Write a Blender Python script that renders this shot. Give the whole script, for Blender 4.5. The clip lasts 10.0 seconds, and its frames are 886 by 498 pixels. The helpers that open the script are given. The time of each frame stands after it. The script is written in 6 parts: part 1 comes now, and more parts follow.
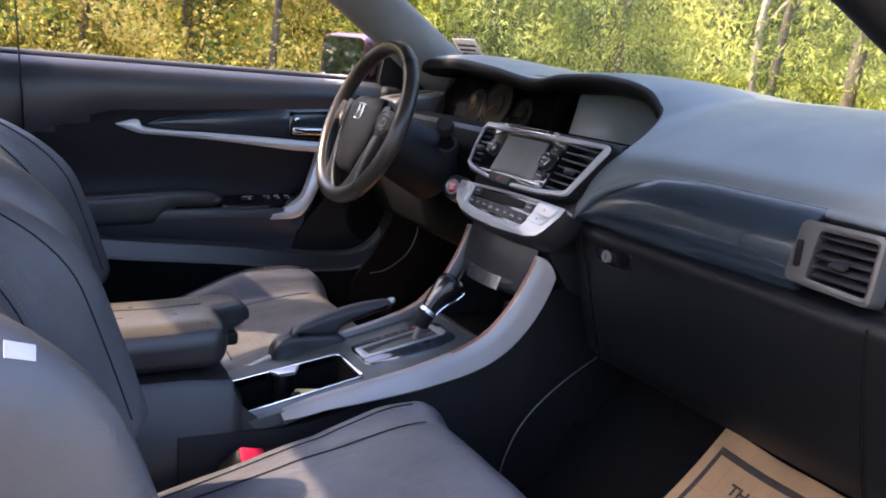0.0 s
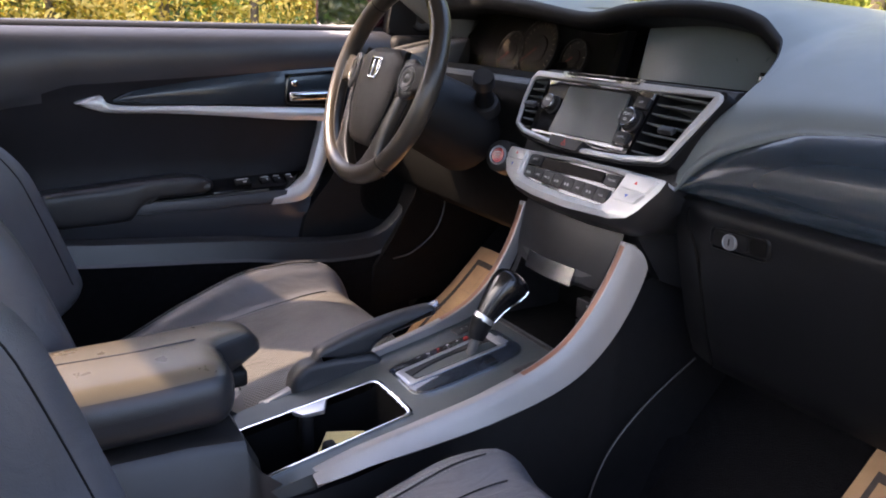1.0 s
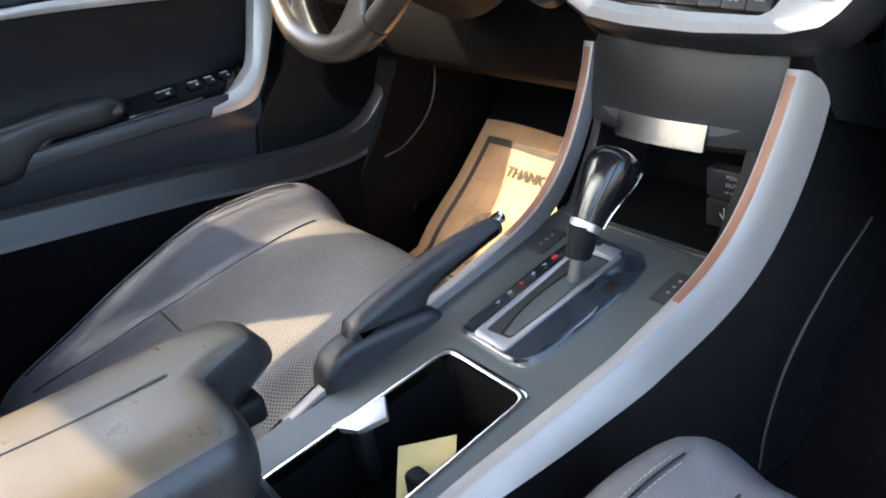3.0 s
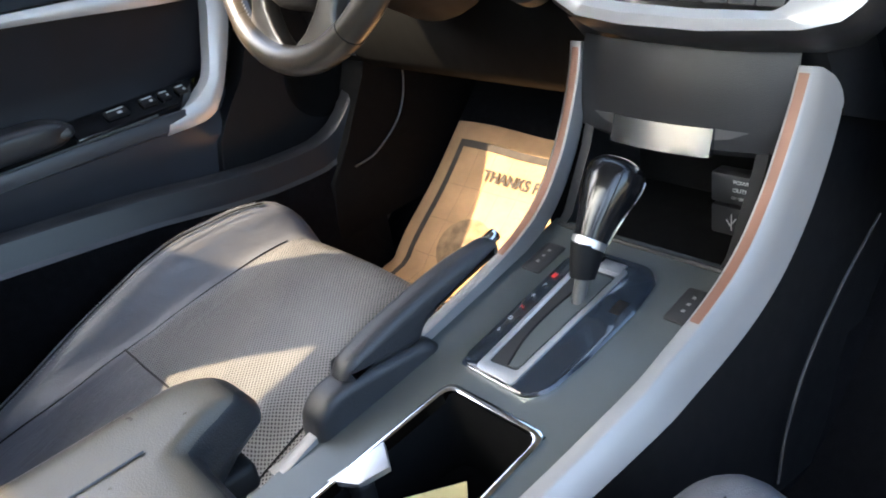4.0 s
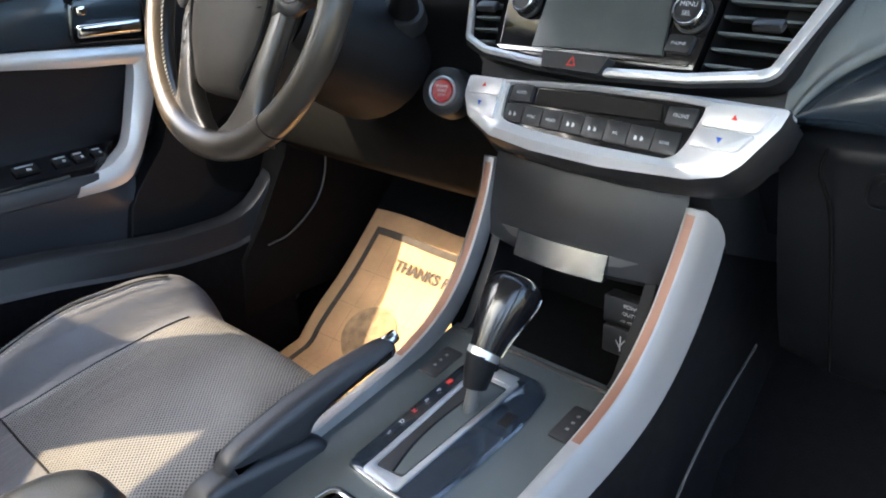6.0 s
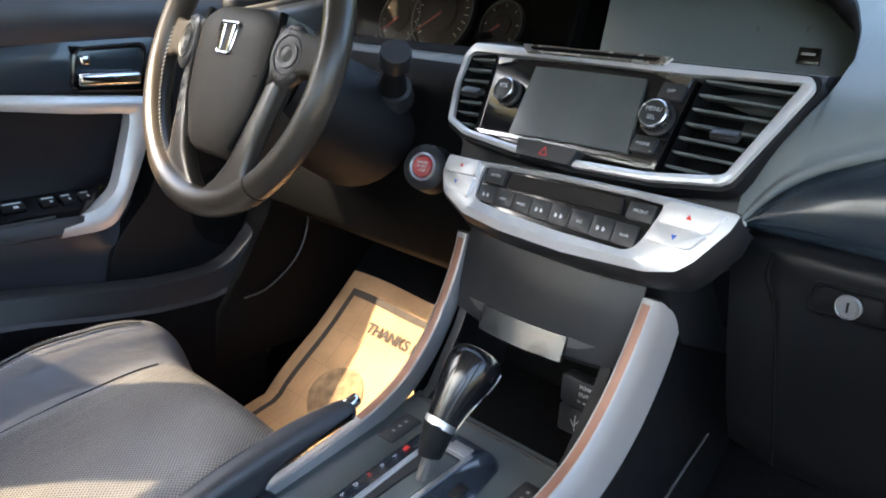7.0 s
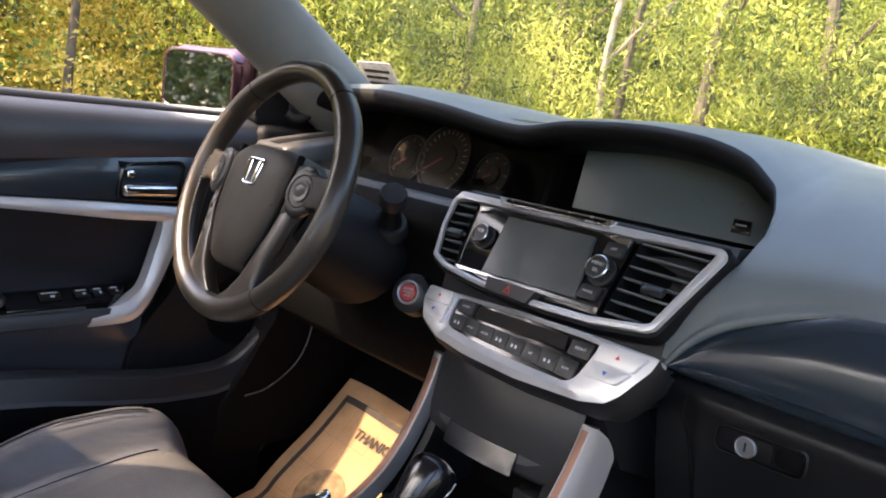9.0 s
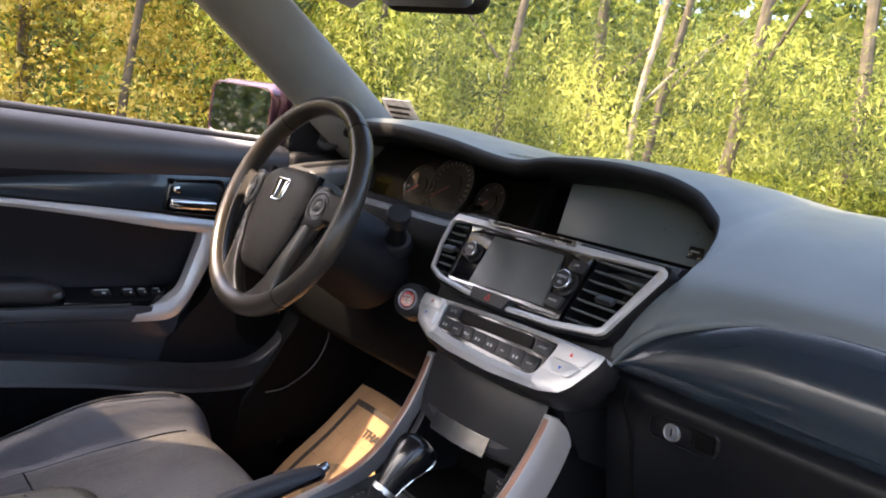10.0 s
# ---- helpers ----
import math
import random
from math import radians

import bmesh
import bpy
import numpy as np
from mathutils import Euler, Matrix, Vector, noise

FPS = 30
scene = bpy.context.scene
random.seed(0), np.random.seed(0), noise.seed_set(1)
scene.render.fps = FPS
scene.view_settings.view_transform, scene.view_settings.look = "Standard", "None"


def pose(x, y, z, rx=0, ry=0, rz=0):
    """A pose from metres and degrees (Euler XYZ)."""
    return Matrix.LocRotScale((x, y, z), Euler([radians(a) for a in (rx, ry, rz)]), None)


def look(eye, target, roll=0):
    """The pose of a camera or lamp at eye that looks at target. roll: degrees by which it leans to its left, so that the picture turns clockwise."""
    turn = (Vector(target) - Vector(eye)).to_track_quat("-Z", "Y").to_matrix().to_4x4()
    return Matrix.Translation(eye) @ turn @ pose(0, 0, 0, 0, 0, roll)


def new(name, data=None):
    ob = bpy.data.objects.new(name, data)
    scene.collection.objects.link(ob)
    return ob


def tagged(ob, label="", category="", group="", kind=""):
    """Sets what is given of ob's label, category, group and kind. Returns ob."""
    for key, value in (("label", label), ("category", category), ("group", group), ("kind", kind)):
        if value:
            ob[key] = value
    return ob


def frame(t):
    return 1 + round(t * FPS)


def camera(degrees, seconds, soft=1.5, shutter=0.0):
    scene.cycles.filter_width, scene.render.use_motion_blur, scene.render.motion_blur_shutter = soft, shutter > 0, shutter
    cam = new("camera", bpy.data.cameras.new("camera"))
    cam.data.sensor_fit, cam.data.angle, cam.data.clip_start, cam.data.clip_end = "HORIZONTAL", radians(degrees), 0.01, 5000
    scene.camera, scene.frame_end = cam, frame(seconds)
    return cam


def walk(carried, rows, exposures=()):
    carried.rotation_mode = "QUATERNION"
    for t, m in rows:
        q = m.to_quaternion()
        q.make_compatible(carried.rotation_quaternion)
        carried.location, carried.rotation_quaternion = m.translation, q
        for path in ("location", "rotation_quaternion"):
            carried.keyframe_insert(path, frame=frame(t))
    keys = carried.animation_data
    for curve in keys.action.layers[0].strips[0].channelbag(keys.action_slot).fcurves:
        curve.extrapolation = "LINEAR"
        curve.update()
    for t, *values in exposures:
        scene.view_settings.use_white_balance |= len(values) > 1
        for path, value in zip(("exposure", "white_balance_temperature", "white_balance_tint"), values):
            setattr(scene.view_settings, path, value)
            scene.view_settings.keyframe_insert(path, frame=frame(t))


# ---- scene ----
cam = camera(59.2, 10.0, soft=1.9)
PATH = [
    (0, (1.237, -0.023, 1.088), (-0.447, 0.956, 0.635), 5.4),
    (0.5, (1.072, 0.02, 1.075), (-0.604, 0.992, 0.581), 3.8),
    (1, (0.91, 0.062, 1.068), (-0.739, 1.038, 0.495), 1.7),
    (1.5, (0.768, 0.098, 1.059), (-0.832, 1.089, 0.382), -1.7),
    (2, (0.644, 0.119, 1.031), (-0.91, 1.118, 0.265), -4.4),
    (2.5, (0.548, 0.141, 0.998), (-0.966, 1.142, 0.158), -6.7),
    (2.7, (0.525, 0.147, 0.984), (-0.973, 1.154, 0.121), -7.4),
    (3.8, (0.438, 0.18, 0.972), (-1.003, 1.240, 0.072), -10.5),
    (4, (0.425, 0.18, 0.982), (-0.986, 1.263, 0.068), -10.2),
    (4.5, (0.422, 0.183, 0.991), (-0.957, 1.322, 0.095), -9.5),
    (5, (0.425, 0.19, 0.997), (-0.925, 1.387, 0.134), -7.7),
    (5.5, (0.433, 0.193, 1.005), (-0.893, 1.446, 0.186), -4.8),
    (6.8, (0.459, 0.184, 1.03), (-0.856, 1.543, 0.379), 2.0),
    (7, (0.468, 0.182, 1.034), (-0.853, 1.552, 0.419), 2.9),
    (7.5, (0.485, 0.176, 1.05), (-0.851, 1.564, 0.515), 4.3),
    (8, (0.507, 0.165, 1.065), (-0.854, 1.556, 0.607), 5.2),
    (8.5, (0.541, 0.149, 1.074), (-0.848, 1.535, 0.686), 6.2),
    (9, (0.588, 0.129, 1.084), (-0.834, 1.494, 0.745), 7.1),
    (9.5, (0.658, 0.101, 1.091), (-0.8, 1.438, 0.792), 8.2),
    (10, (0.748, 0.064, 1.088), (-0.751, 1.36, 0.824), 9.2),
]
walk(cam, [(t, look(eye, target, roll)) for t, eye, target, roll in PATH], exposures=[(0, 2.80, 6000, 20), (0.5, 2.74, 6350, 20.5), (1, 2.98, 6550, 19.5), (2, 3.44, 6500, 11.5), (3, 3.62, 6350, 5.5), (5.5, 3.60, 6250, 4.5), (7, 3.52, 6250, 5.5), (7.5, 3.46, 6300, 7), (8, 3.22, 6400, 10), (10, 2.88, 6600, 16)])

# ---- light ----
world = bpy.data.worlds.new("sky")
scene.world = world
world.use_nodes = True
wn = world.node_tree.nodes
sky = wn.new("ShaderNodeTexSky")
sky.sky_type = "NISHITA"
sky.sun_disc = False
sky.dust_density, sky.air_density, sky.ozone_density = 4.0, 0.9, 0.6
SUN_EL, SUN_AZ = 46.0, 206.0          # degrees above the horizon, degrees clockwise from +y
sky.sun_elevation = radians(SUN_EL)
sky.sun_rotation = radians(SUN_AZ)
world.node_tree.links.new(sky.outputs[0], wn["Background"].inputs[0])
wn["Background"].inputs[1].default_value = 0.15
sun_data = bpy.data.lights.new("sun", "SUN")
sun_data.energy, sun_data.angle, sun_data.color = 2.0, radians(0.6), (1.0, 0.77, 0.50)
sun = new("sun", sun_data)
sun_from = Vector((math.sin(radians(SUN_AZ)) * math.cos(radians(SUN_EL)), math.cos(radians(SUN_AZ)) * math.cos(radians(SUN_EL)), math.sin(radians(SUN_EL))))
sun.matrix_world = look(sun_from * 30, (0, 0, 0))


# ---- materials ----
def material(name, color, rough=0.5, metal=0.0, vary=0.15, scale=12.0, bump=0.0, bump_scale=400.0, coat=0.0, spec=0.5, wear=0.05):
    """A principled material with colour mottling at two scales, uneven gloss and a fine relief."""
    m = bpy.data.materials.new(name)
    m.use_nodes = True
    nt = m.node_tree
    b = nt.nodes["Principled BSDF"]
    tc = nt.nodes.new("ShaderNodeTexCoord")
    n1 = nt.nodes.new("ShaderNodeTexNoise")
    n1.inputs["Scale"].default_value, n1.inputs["Detail"].default_value = scale, 5
    nt.links.new(tc.outputs["Object"], n1.inputs["Vector"])
    ramp = nt.nodes.new("ShaderNodeValToRGB")
    c = Vector(color)
    ramp.color_ramp.elements[0].position, ramp.color_ramp.elements[1].position = 0.3, 0.7
    ramp.color_ramp.elements[0].color = (*(c * (1 - vary)), 1)
    ramp.color_ramp.elements[1].color = (*(c * (1 + vary)), 1)
    nt.links.new(n1.outputs["Fac"], ramp.inputs["Fac"])
    nt.links.new(ramp.outputs["Color"], b.inputs["Base Color"])
    n2 = nt.nodes.new("ShaderNodeTexNoise")
    n2.inputs["Scale"].default_value, n2.inputs["Detail"].default_value = scale * 4.3, 6
    nt.links.new(tc.outputs["Object"], n2.inputs["Vector"])
    mr = nt.nodes.new("ShaderNodeMapRange")
    mr.inputs["From Min"].default_value, mr.inputs["From Max"].default_value = 0.2, 0.8
    mr.inputs["To Min"].default_value, mr.inputs["To Max"].default_value = max(0.02, rough - wear), min(1, rough + wear)
    nt.links.new(n2.outputs["Fac"], mr.inputs["Value"])
    nt.links.new(mr.outputs["Result"], b.inputs["Roughness"])
    b.inputs["Metallic"].default_value = metal
    b.inputs["Coat Weight"].default_value = coat
    b.inputs["Coat Roughness"].default_value = 0.04
    b.inputs["Specular IOR Level"].default_value = spec
    if bump:
        v = nt.nodes.new("ShaderNodeTexVoronoi")
        v.inputs["Scale"].default_value = bump_scale
        nt.links.new(tc.outputs["Object"], v.inputs["Vector"])
        n3 = nt.nodes.new("ShaderNodeTexNoise")
        n3.inputs["Scale"].default_value, n3.inputs["Detail"].default_value = bump_scale * 0.12, 4
        nt.links.new(tc.outputs["Object"], n3.inputs["Vector"])
        add = nt.nodes.new("ShaderNodeMath")
        add.operation = "ADD"
        soft = nt.nodes.new("ShaderNodeMath")
        soft.operation, soft.inputs[1].default_value = "MULTIPLY", 0.08
        nt.links.new(n3.outputs["Fac"], soft.inputs[0])
        nt.links.new(v.outputs["Distance"], add.inputs[0])
        nt.links.new(soft.outputs[0], add.inputs[1])
        bp = nt.nodes.new("ShaderNodeBump")
        bp.inputs["Strength"].default_value, bp.inputs["Distance"].default_value = bump, 0.0006
        nt.links.new(add.outputs[0], bp.inputs["Height"])
        nt.links.new(bp.outputs["Normal"], b.inputs["Normal"])
    return m


def shader_of(m):
    return m.node_tree.nodes["Principled BSDF"]


def creased(m, scale, depth):
    """Adds soft sitting creases and folds under the grain of a leather."""
    nt = m.node_tree
    b = shader_of(m)
    tc = nt.nodes.new("ShaderNodeTexCoord")
    mp = nt.nodes.new("ShaderNodeMapping")
    mp.inputs["Scale"].default_value = (1.0, 0.35, 0.6)
    n = nt.nodes.new("ShaderNodeTexNoise")
    n.inputs["Scale"].default_value, n.inputs["Detail"].default_value, n.inputs["Distortion"].default_value = scale, 5, 1.2
    bp = nt.nodes.new("ShaderNodeBump")
    bp.inputs["Strength"].default_value, bp.inputs["Distance"].default_value = 0.7, depth
    nt.links.new(tc.outputs["Object"], mp.inputs["Vector"])
    nt.links.new(mp.outputs[0], n.inputs["Vector"])
    nt.links.new(n.outputs["Fac"], bp.inputs["Height"])
    for link in list(b.inputs["Normal"].links):
        nt.links.new(bp.outputs["Normal"], link.from_node.inputs["Normal"])
    return m


M_DASH = material("dash_soft_plastic", (0.138, 0.154, 0.152), 0.40, bump=0.14, bump_scale=900, vary=0.12, scale=6)
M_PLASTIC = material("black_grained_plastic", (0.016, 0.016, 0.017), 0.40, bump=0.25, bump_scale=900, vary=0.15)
M_LID = material("black_lid_plastic", (0.005, 0.0055, 0.0065), 0.40, vary=0.15, spec=0.28, wear=0.03)
M_SILL = material("scuffed_sill_plastic", (0.014, 0.015, 0.017), 0.30, bump=0.2, bump_scale=900, vary=0.10, scale=9, wear=0.03)
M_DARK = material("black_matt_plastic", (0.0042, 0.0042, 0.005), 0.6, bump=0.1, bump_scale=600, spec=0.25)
# near black that carries the shade of recesses, gaps and footwell panels
M_RECESS = material("shade_black_plastic", (0.002, 0.002, 0.002), 0.8, vary=0.1, spec=0.12)
M_DIAL = material("dial_face", (0.018, 0.015, 0.013), 0.6, vary=0.1, spec=0.15)
M_DISPLAY = material("display_glass", (0.140, 0.168, 0.162), 0.28, vary=0.02, wear=0.008)
# warm sun reflection on the strip edges, put into the colour
M_WARM_EDGE = material("edge_warm_reflection", (0.21, 0.105, 0.070), 0.42, metal=0.3, vary=0.08)
M_TICK = material("dial_print", (0.38, 0.35, 0.31), 0.6)
M_NEEDLE = material("needle_red", (0.16, 0.012, 0.010), 0.5)
M_GATE = material("gate_lacquer", (0.013, 0.018, 0.026), 0.12, coat=0.6, vary=0.1, wear=0.03)
M_KNOB = material("gear_knob_lacquer", (0.008, 0.008, 0.009), 0.2, coat=0.15, wear=0.04)
M_LEATHER = creased(material("black_leather", (0.085, 0.085, 0.094), 0.37, bump=0.3, bump_scale=700, vary=0.14, scale=9, wear=0.07, spec=0.6), 26, 0.0045)
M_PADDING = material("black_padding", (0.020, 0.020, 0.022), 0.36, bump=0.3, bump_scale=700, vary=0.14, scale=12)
M_TRIM = material("grained_grey_plastic", (0.050, 0.054, 0.053), 0.44, bump=0.3, bump_scale=900, vary=0.12)
M_DOOR = material("black_door_plastic", (0.038, 0.039, 0.045), 0.36, bump=0.2, bump_scale=900, vary=0.12, scale=7)
M_INSERT = material("black_door_insert", (0.011, 0.011, 0.014), 0.5, bump=0.3, bump_scale=700, vary=0.12, spec=0.22)
M_PAD = material("airbag_cover_plastic", (0.027, 0.023, 0.019), 0.50, bump=0.3, bump_scale=900, vary=0.15, spec=0.18)
M_WHEEL = material("wheel_leather", (0.032, 0.026, 0.020), 0.29, bump=0.12, bump_scale=900, vary=0.06, scale=14, wear=0.0)
M_ARM = material("armrest_leather", (0.080, 0.070, 0.056), 0.30, bump=0.22, bump_scale=800, vary=0.1, scale=9, wear=0.05)
M_SILVER = material("silver_painted_plastic", (0.28, 0.27, 0.265), 0.46, metal=0.35, vary=0.05, bump=0.06, bump_scale=900, wear=0.06)
M_FRAME = material("silver_frame_paint", (0.64, 0.63, 0.62), 0.34, metal=0.45, vary=0.04, bump=0.04, bump_scale=900, wear=0.05)
M_CHROME = material("chrome", (0.75, 0.75, 0.76), 0.10, metal=1.0, vary=0.04, wear=0.05)
M_SATIN = material("satin_handle", (0.55, 0.55, 0.56), 0.38, metal=0.9, vary=0.05)
M_BRUSHED = material("satin_metal", (0.55, 0.55, 0.55), 0.25, metal=1.0, vary=0.06, wear=0.08)
M_GLOSS = material("gloss_black_panel", (0.015, 0.024, 0.033), 0.26, coat=0.5, vary=0.06, scale=4, wear=0.01)
shader_of(M_GLOSS).inputs["Coat Roughness"].default_value = 0.08
M_PIANO = material("piano_black", (0.008, 0.008, 0.009), 0.14, coat=0.4, wear=0.03)
M_SCREEN = material("dark_screen", (0.080, 0.088, 0.083), 0.32, wear=0.03, vary=0.1, scale=30)
M_BUTTON = material("grey_buttons", (0.018, 0.018, 0.019), 0.4, wear=0.08)
M_PLATE = material("grey_satin_plate", (0.080, 0.090, 0.092), 0.40, metal=0.4, vary=0.08, bump=0.05, bump_scale=900)
M_GUN = material("gunmetal_plastic", (0.10, 0.098, 0.095), 0.38, metal=0.4, vary=0.1)
M_PULL = material("polished_pull", (0.33, 0.34, 0.35), 0.24, metal=1.0, vary=0.03, wear=0.02)
M_LOCK = material("worn_lock_metal", (0.18, 0.185, 0.19), 0.45, metal=0.5, vary=0.1)
M_LEGEND = material("white_print", (0.58, 0.58, 0.58), 0.6)
M_RED = material("red_button", (0.30, 0.010, 0.016), 0.25, coat=0.5, wear=0.06)
M_REDP = material("red_print", (0.6, 0.03, 0.02), 0.5)
M_BLUEP = material("blue_print", (0.03, 0.12, 0.55), 0.5)
M_BUCKLE = material("red_buckle_plastic", (0.85, 0.015, 0.06), 0.35)
M_PAPER = material("kraft_paper", (0.34, 0.205, 0.105), 0.85, vary=0.16, scale=16, bump=0.5, bump_scale=120)
M_INK = material("dark_ink", (0.03, 0.022, 0.018), 0.8, vary=0.3, scale=60)
M_CARPET = material("black_carpet", (0.003, 0.003, 0.0036), 0.95, spec=0.1, bump=1.0, bump_scale=500, vary=0.4, scale=80)
M_HEAD = material("roof_lining", (0.24, 0.235, 0.23), 0.95, bump=0.3, bump_scale=700)
M_PILLAR = material("grey_pillar_trim", (0.20, 0.205, 0.20), 0.7, bump=0.25, bump_scale=800, vary=0.08)
M_PAINT = material("dark_plum_car_paint", (0.085, 0.030, 0.046), 0.22, metal=0.4, coat=1.0, vary=0.1)
M_MIRROR = material("mirror_silver", (0.8, 0.82, 0.82), 0.02, metal=1.0, vary=0.01, wear=0.01)
M_THREAD = material("grey_thread", (0.26, 0.26, 0.265), 0.8)
M_RUBBER = material("brake_grip_vinyl", (0.017, 0.018, 0.021), 0.46, bump=0.3, bump_scale=600)
M_TAN = material("receipt_card", (0.62, 0.50, 0.22), 0.8, vary=0.12)
M_WHITE = material("white_label", (0.55, 0.54, 0.57), 0.7, vary=0.06)
M_STICKER = material("printed_sticker", (0.60, 0.55, 0.50), 0.6, vary=0.25, scale=90)


def glass_material(name, tint, gloss, least=0.03):
    m = bpy.data.materials.new(name)
    m.use_nodes = True
    nt = m.node_tree
    nt.nodes.remove(nt.nodes["Principled BSDF"])
    out = nt.nodes["Material Output"]
    tr, gl, mix, lw, pw, sc = (nt.nodes.new("ShaderNode" + k) for k in ("BsdfTransparent", "BsdfGlossy", "MixShader", "LayerWeight", "Math", "Math"))
    tr.inputs[0].default_value = (*tint, 1)
    gl.inputs["Roughness"].default_value = 0.02
    pw.operation, pw.inputs[1].default_value = "POWER", 5.0
    sc.operation, sc.inputs[1].default_value, sc.inputs[2].default_value = "MULTIPLY_ADD", gloss, least
    nt.links.new(lw.outputs["Facing"], pw.inputs[0])
    nt.links.new(pw.outputs[0], sc.inputs[0])
    nt.links.new(sc.outputs[0], mix.inputs[0])
    nt.links.new(tr.outputs[0], mix.inputs[1])
    nt.links.new(gl.outputs[0], mix.inputs[2])
    nt.links.new(mix.outputs[0], out.inputs[0])
    return m


M_GLASS = glass_material("window_glass", (0.96, 0.98, 0.96), 0.25)
M_CLEAR = glass_material("clear_cover", (0.8, 0.78, 0.75), 0.05, 0.004)


def perforated(name):
    """Black leather with a regular grid of small punched holes."""
    m = creased(material(name, (0.125, 0.122, 0.122), 0.40, bump=0.3, bump_scale=650, vary=0.18, scale=8), 16, 0.0045)
    nt = m.node_tree
    b = shader_of(m)
    tc = nt.nodes.new("ShaderNodeTexCoord")
    mp = nt.nodes.new("ShaderNodeMapping")
    mp.inputs["Rotation"].default_value = (0, 0, radians(45))
    nt.links.new(tc.outputs["Object"], mp.inputs["Vector"])
    v = nt.nodes.new("ShaderNodeTexVoronoi")
    v.voronoi_dimensions = "2D"
    v.inputs["Scale"].default_value, v.inputs["Randomness"].default_value = 270, 0.0
    nt.links.new(mp.outputs[0], v.inputs["Vector"])
    cr = nt.nodes.new("ShaderNodeValToRGB")
    cr.color_ramp.elements[0].position, cr.color_ramp.elements[1].position = 0.22, 0.38
    cr.color_ramp.elements[0].color = (0.22, 0.22, 0.22, 1)
    nt.links.new(v.outputs["Distance"], cr.inputs[0])
    sp = nt.nodes.new("ShaderNodeMath")
    sp.operation, sp.inputs[1].default_value = "MULTIPLY", 0.5
    nt.links.new(cr.outputs[0], sp.inputs[0])
    nt.links.new(sp.outputs[0], b.inputs["Specular IOR Level"])
    mx = nt.nodes.new("ShaderNodeMix")
    mx.data_type, mx.blend_type = "RGBA", "MULTIPLY"
    mx.inputs[0].default_value = 1
    old = b.inputs["Base Color"].links[0].from_socket
    nt.links.new(old, mx.inputs[6])
    nt.links.new(cr.outputs[0], mx.inputs[7])
    nt.links.new(mx.outputs[2], b.inputs["Base Color"])
    return m


M_PERF = perforated("perforated_leather")


def leaf_material(name, a, b_, c, through_light=0.45):
    m = bpy.data.materials.new(name)
    m.use_nodes = True
    nt = m.node_tree
    out, b = nt.nodes["Material Output"], nt.nodes["Principled BSDF"]
    geo = nt.nodes.new("ShaderNodeNewGeometry")
    cr = nt.nodes.new("ShaderNodeValToRGB")
    e = cr.color_ramp.elements
    e[0].color, e[1].color = (*a, 1), (*c, 1)
    k = e.new(0.5)
    k.color = (*b_, 1)
    tc = nt.nodes.new("ShaderNodeTexCoord")
    ns = nt.nodes.new("ShaderNodeTexNoise")
    ns.inputs["Scale"].default_value, ns.inputs["Detail"].default_value = 1.6, 4
    nt.links.new(tc.outputs["Object"], ns.inputs["Vector"])
    mr = nt.nodes.new("ShaderNodeMapRange")
    mr.inputs["From Min"].default_value, mr.inputs["From Max"].default_value = 0.35, 0.65
    mr.inputs["To Min"].default_value, mr.inputs["To Max"].default_value = -0.30, 0.90
    nt.links.new(ns.outputs["Fac"], mr.inputs["Value"])
    ad = nt.nodes.new("ShaderNodeMath")
    ad.operation, ad.use_clamp = "ADD", True
    less = nt.nodes.new("ShaderNodeMath")
    less.operation, less.inputs[1].default_value = "MULTIPLY", 0.40
    nt.links.new(geo.outputs["Random Per Island"], less.inputs[0])
    nt.links.new(less.outputs[0], ad.inputs[0])
    nt.links.new(mr.outputs[0], ad.inputs[1])
    nt.links.new(ad.outputs[0], cr.inputs[0])
    nt.links.new(cr.outputs[0], b.inputs["Base Color"])
    b.inputs["Roughness"].default_value = 0.55
    tl = nt.nodes.new("ShaderNodeBsdfTranslucent")
    nt.links.new(cr.outputs[0], tl.inputs[0])
    mix = nt.nodes.new("ShaderNodeMixShader")
    mix.inputs[0].default_value = through_light
    nt.links.new(b.outputs[0], mix.inputs[1])
    nt.links.new(tl.outputs[0], mix.inputs[2])
    nt.links.new(mix.outputs[0], out.inputs[0])
    return m


M_LEAF = leaf_material("bush_leaves", (0.03, 0.055, 0.008), (0.17, 0.22, 0.024), (0.42, 0.43, 0.08))
M_GRASS = leaf_material("reed_blades", (0.035, 0.06, 0.007), (0.22, 0.265, 0.027), (0.60, 0.60, 0.14))
# shaded copy of the bush leaves: the shade is in the darker colours
M_SHADE = leaf_material("shaded_leaves", (0.015, 0.025, 0.006), (0.035, 0.055, 0.012), (0.07, 0.09, 0.02), 0.15)
M_AUTUMN = leaf_material("yellow_leaves", (0.05, 0.05, 0.005), (0.31, 0.25, 0.02), (0.76, 0.62, 0.18))
M_BIRCH = material("pale_bark", (0.28, 0.23, 0.18), 0.9, bump=1.0, bump_scale=40, vary=0.5, scale=9)
M_BARK = material("bark", (0.10, 0.08, 0.055), 0.9, bump=1.0, bump_scale=40, vary=0.4)
M_GROUND = material("dry_grass_ground", (0.21, 0.19, 0.13), 0.95, bump=1.0, bump_scale=30, vary=0.5, scale=3)
M_WOOD = material("far_woods", (0.07, 0.11, 0.02), 0.95, vary=0.8, scale=1.3)


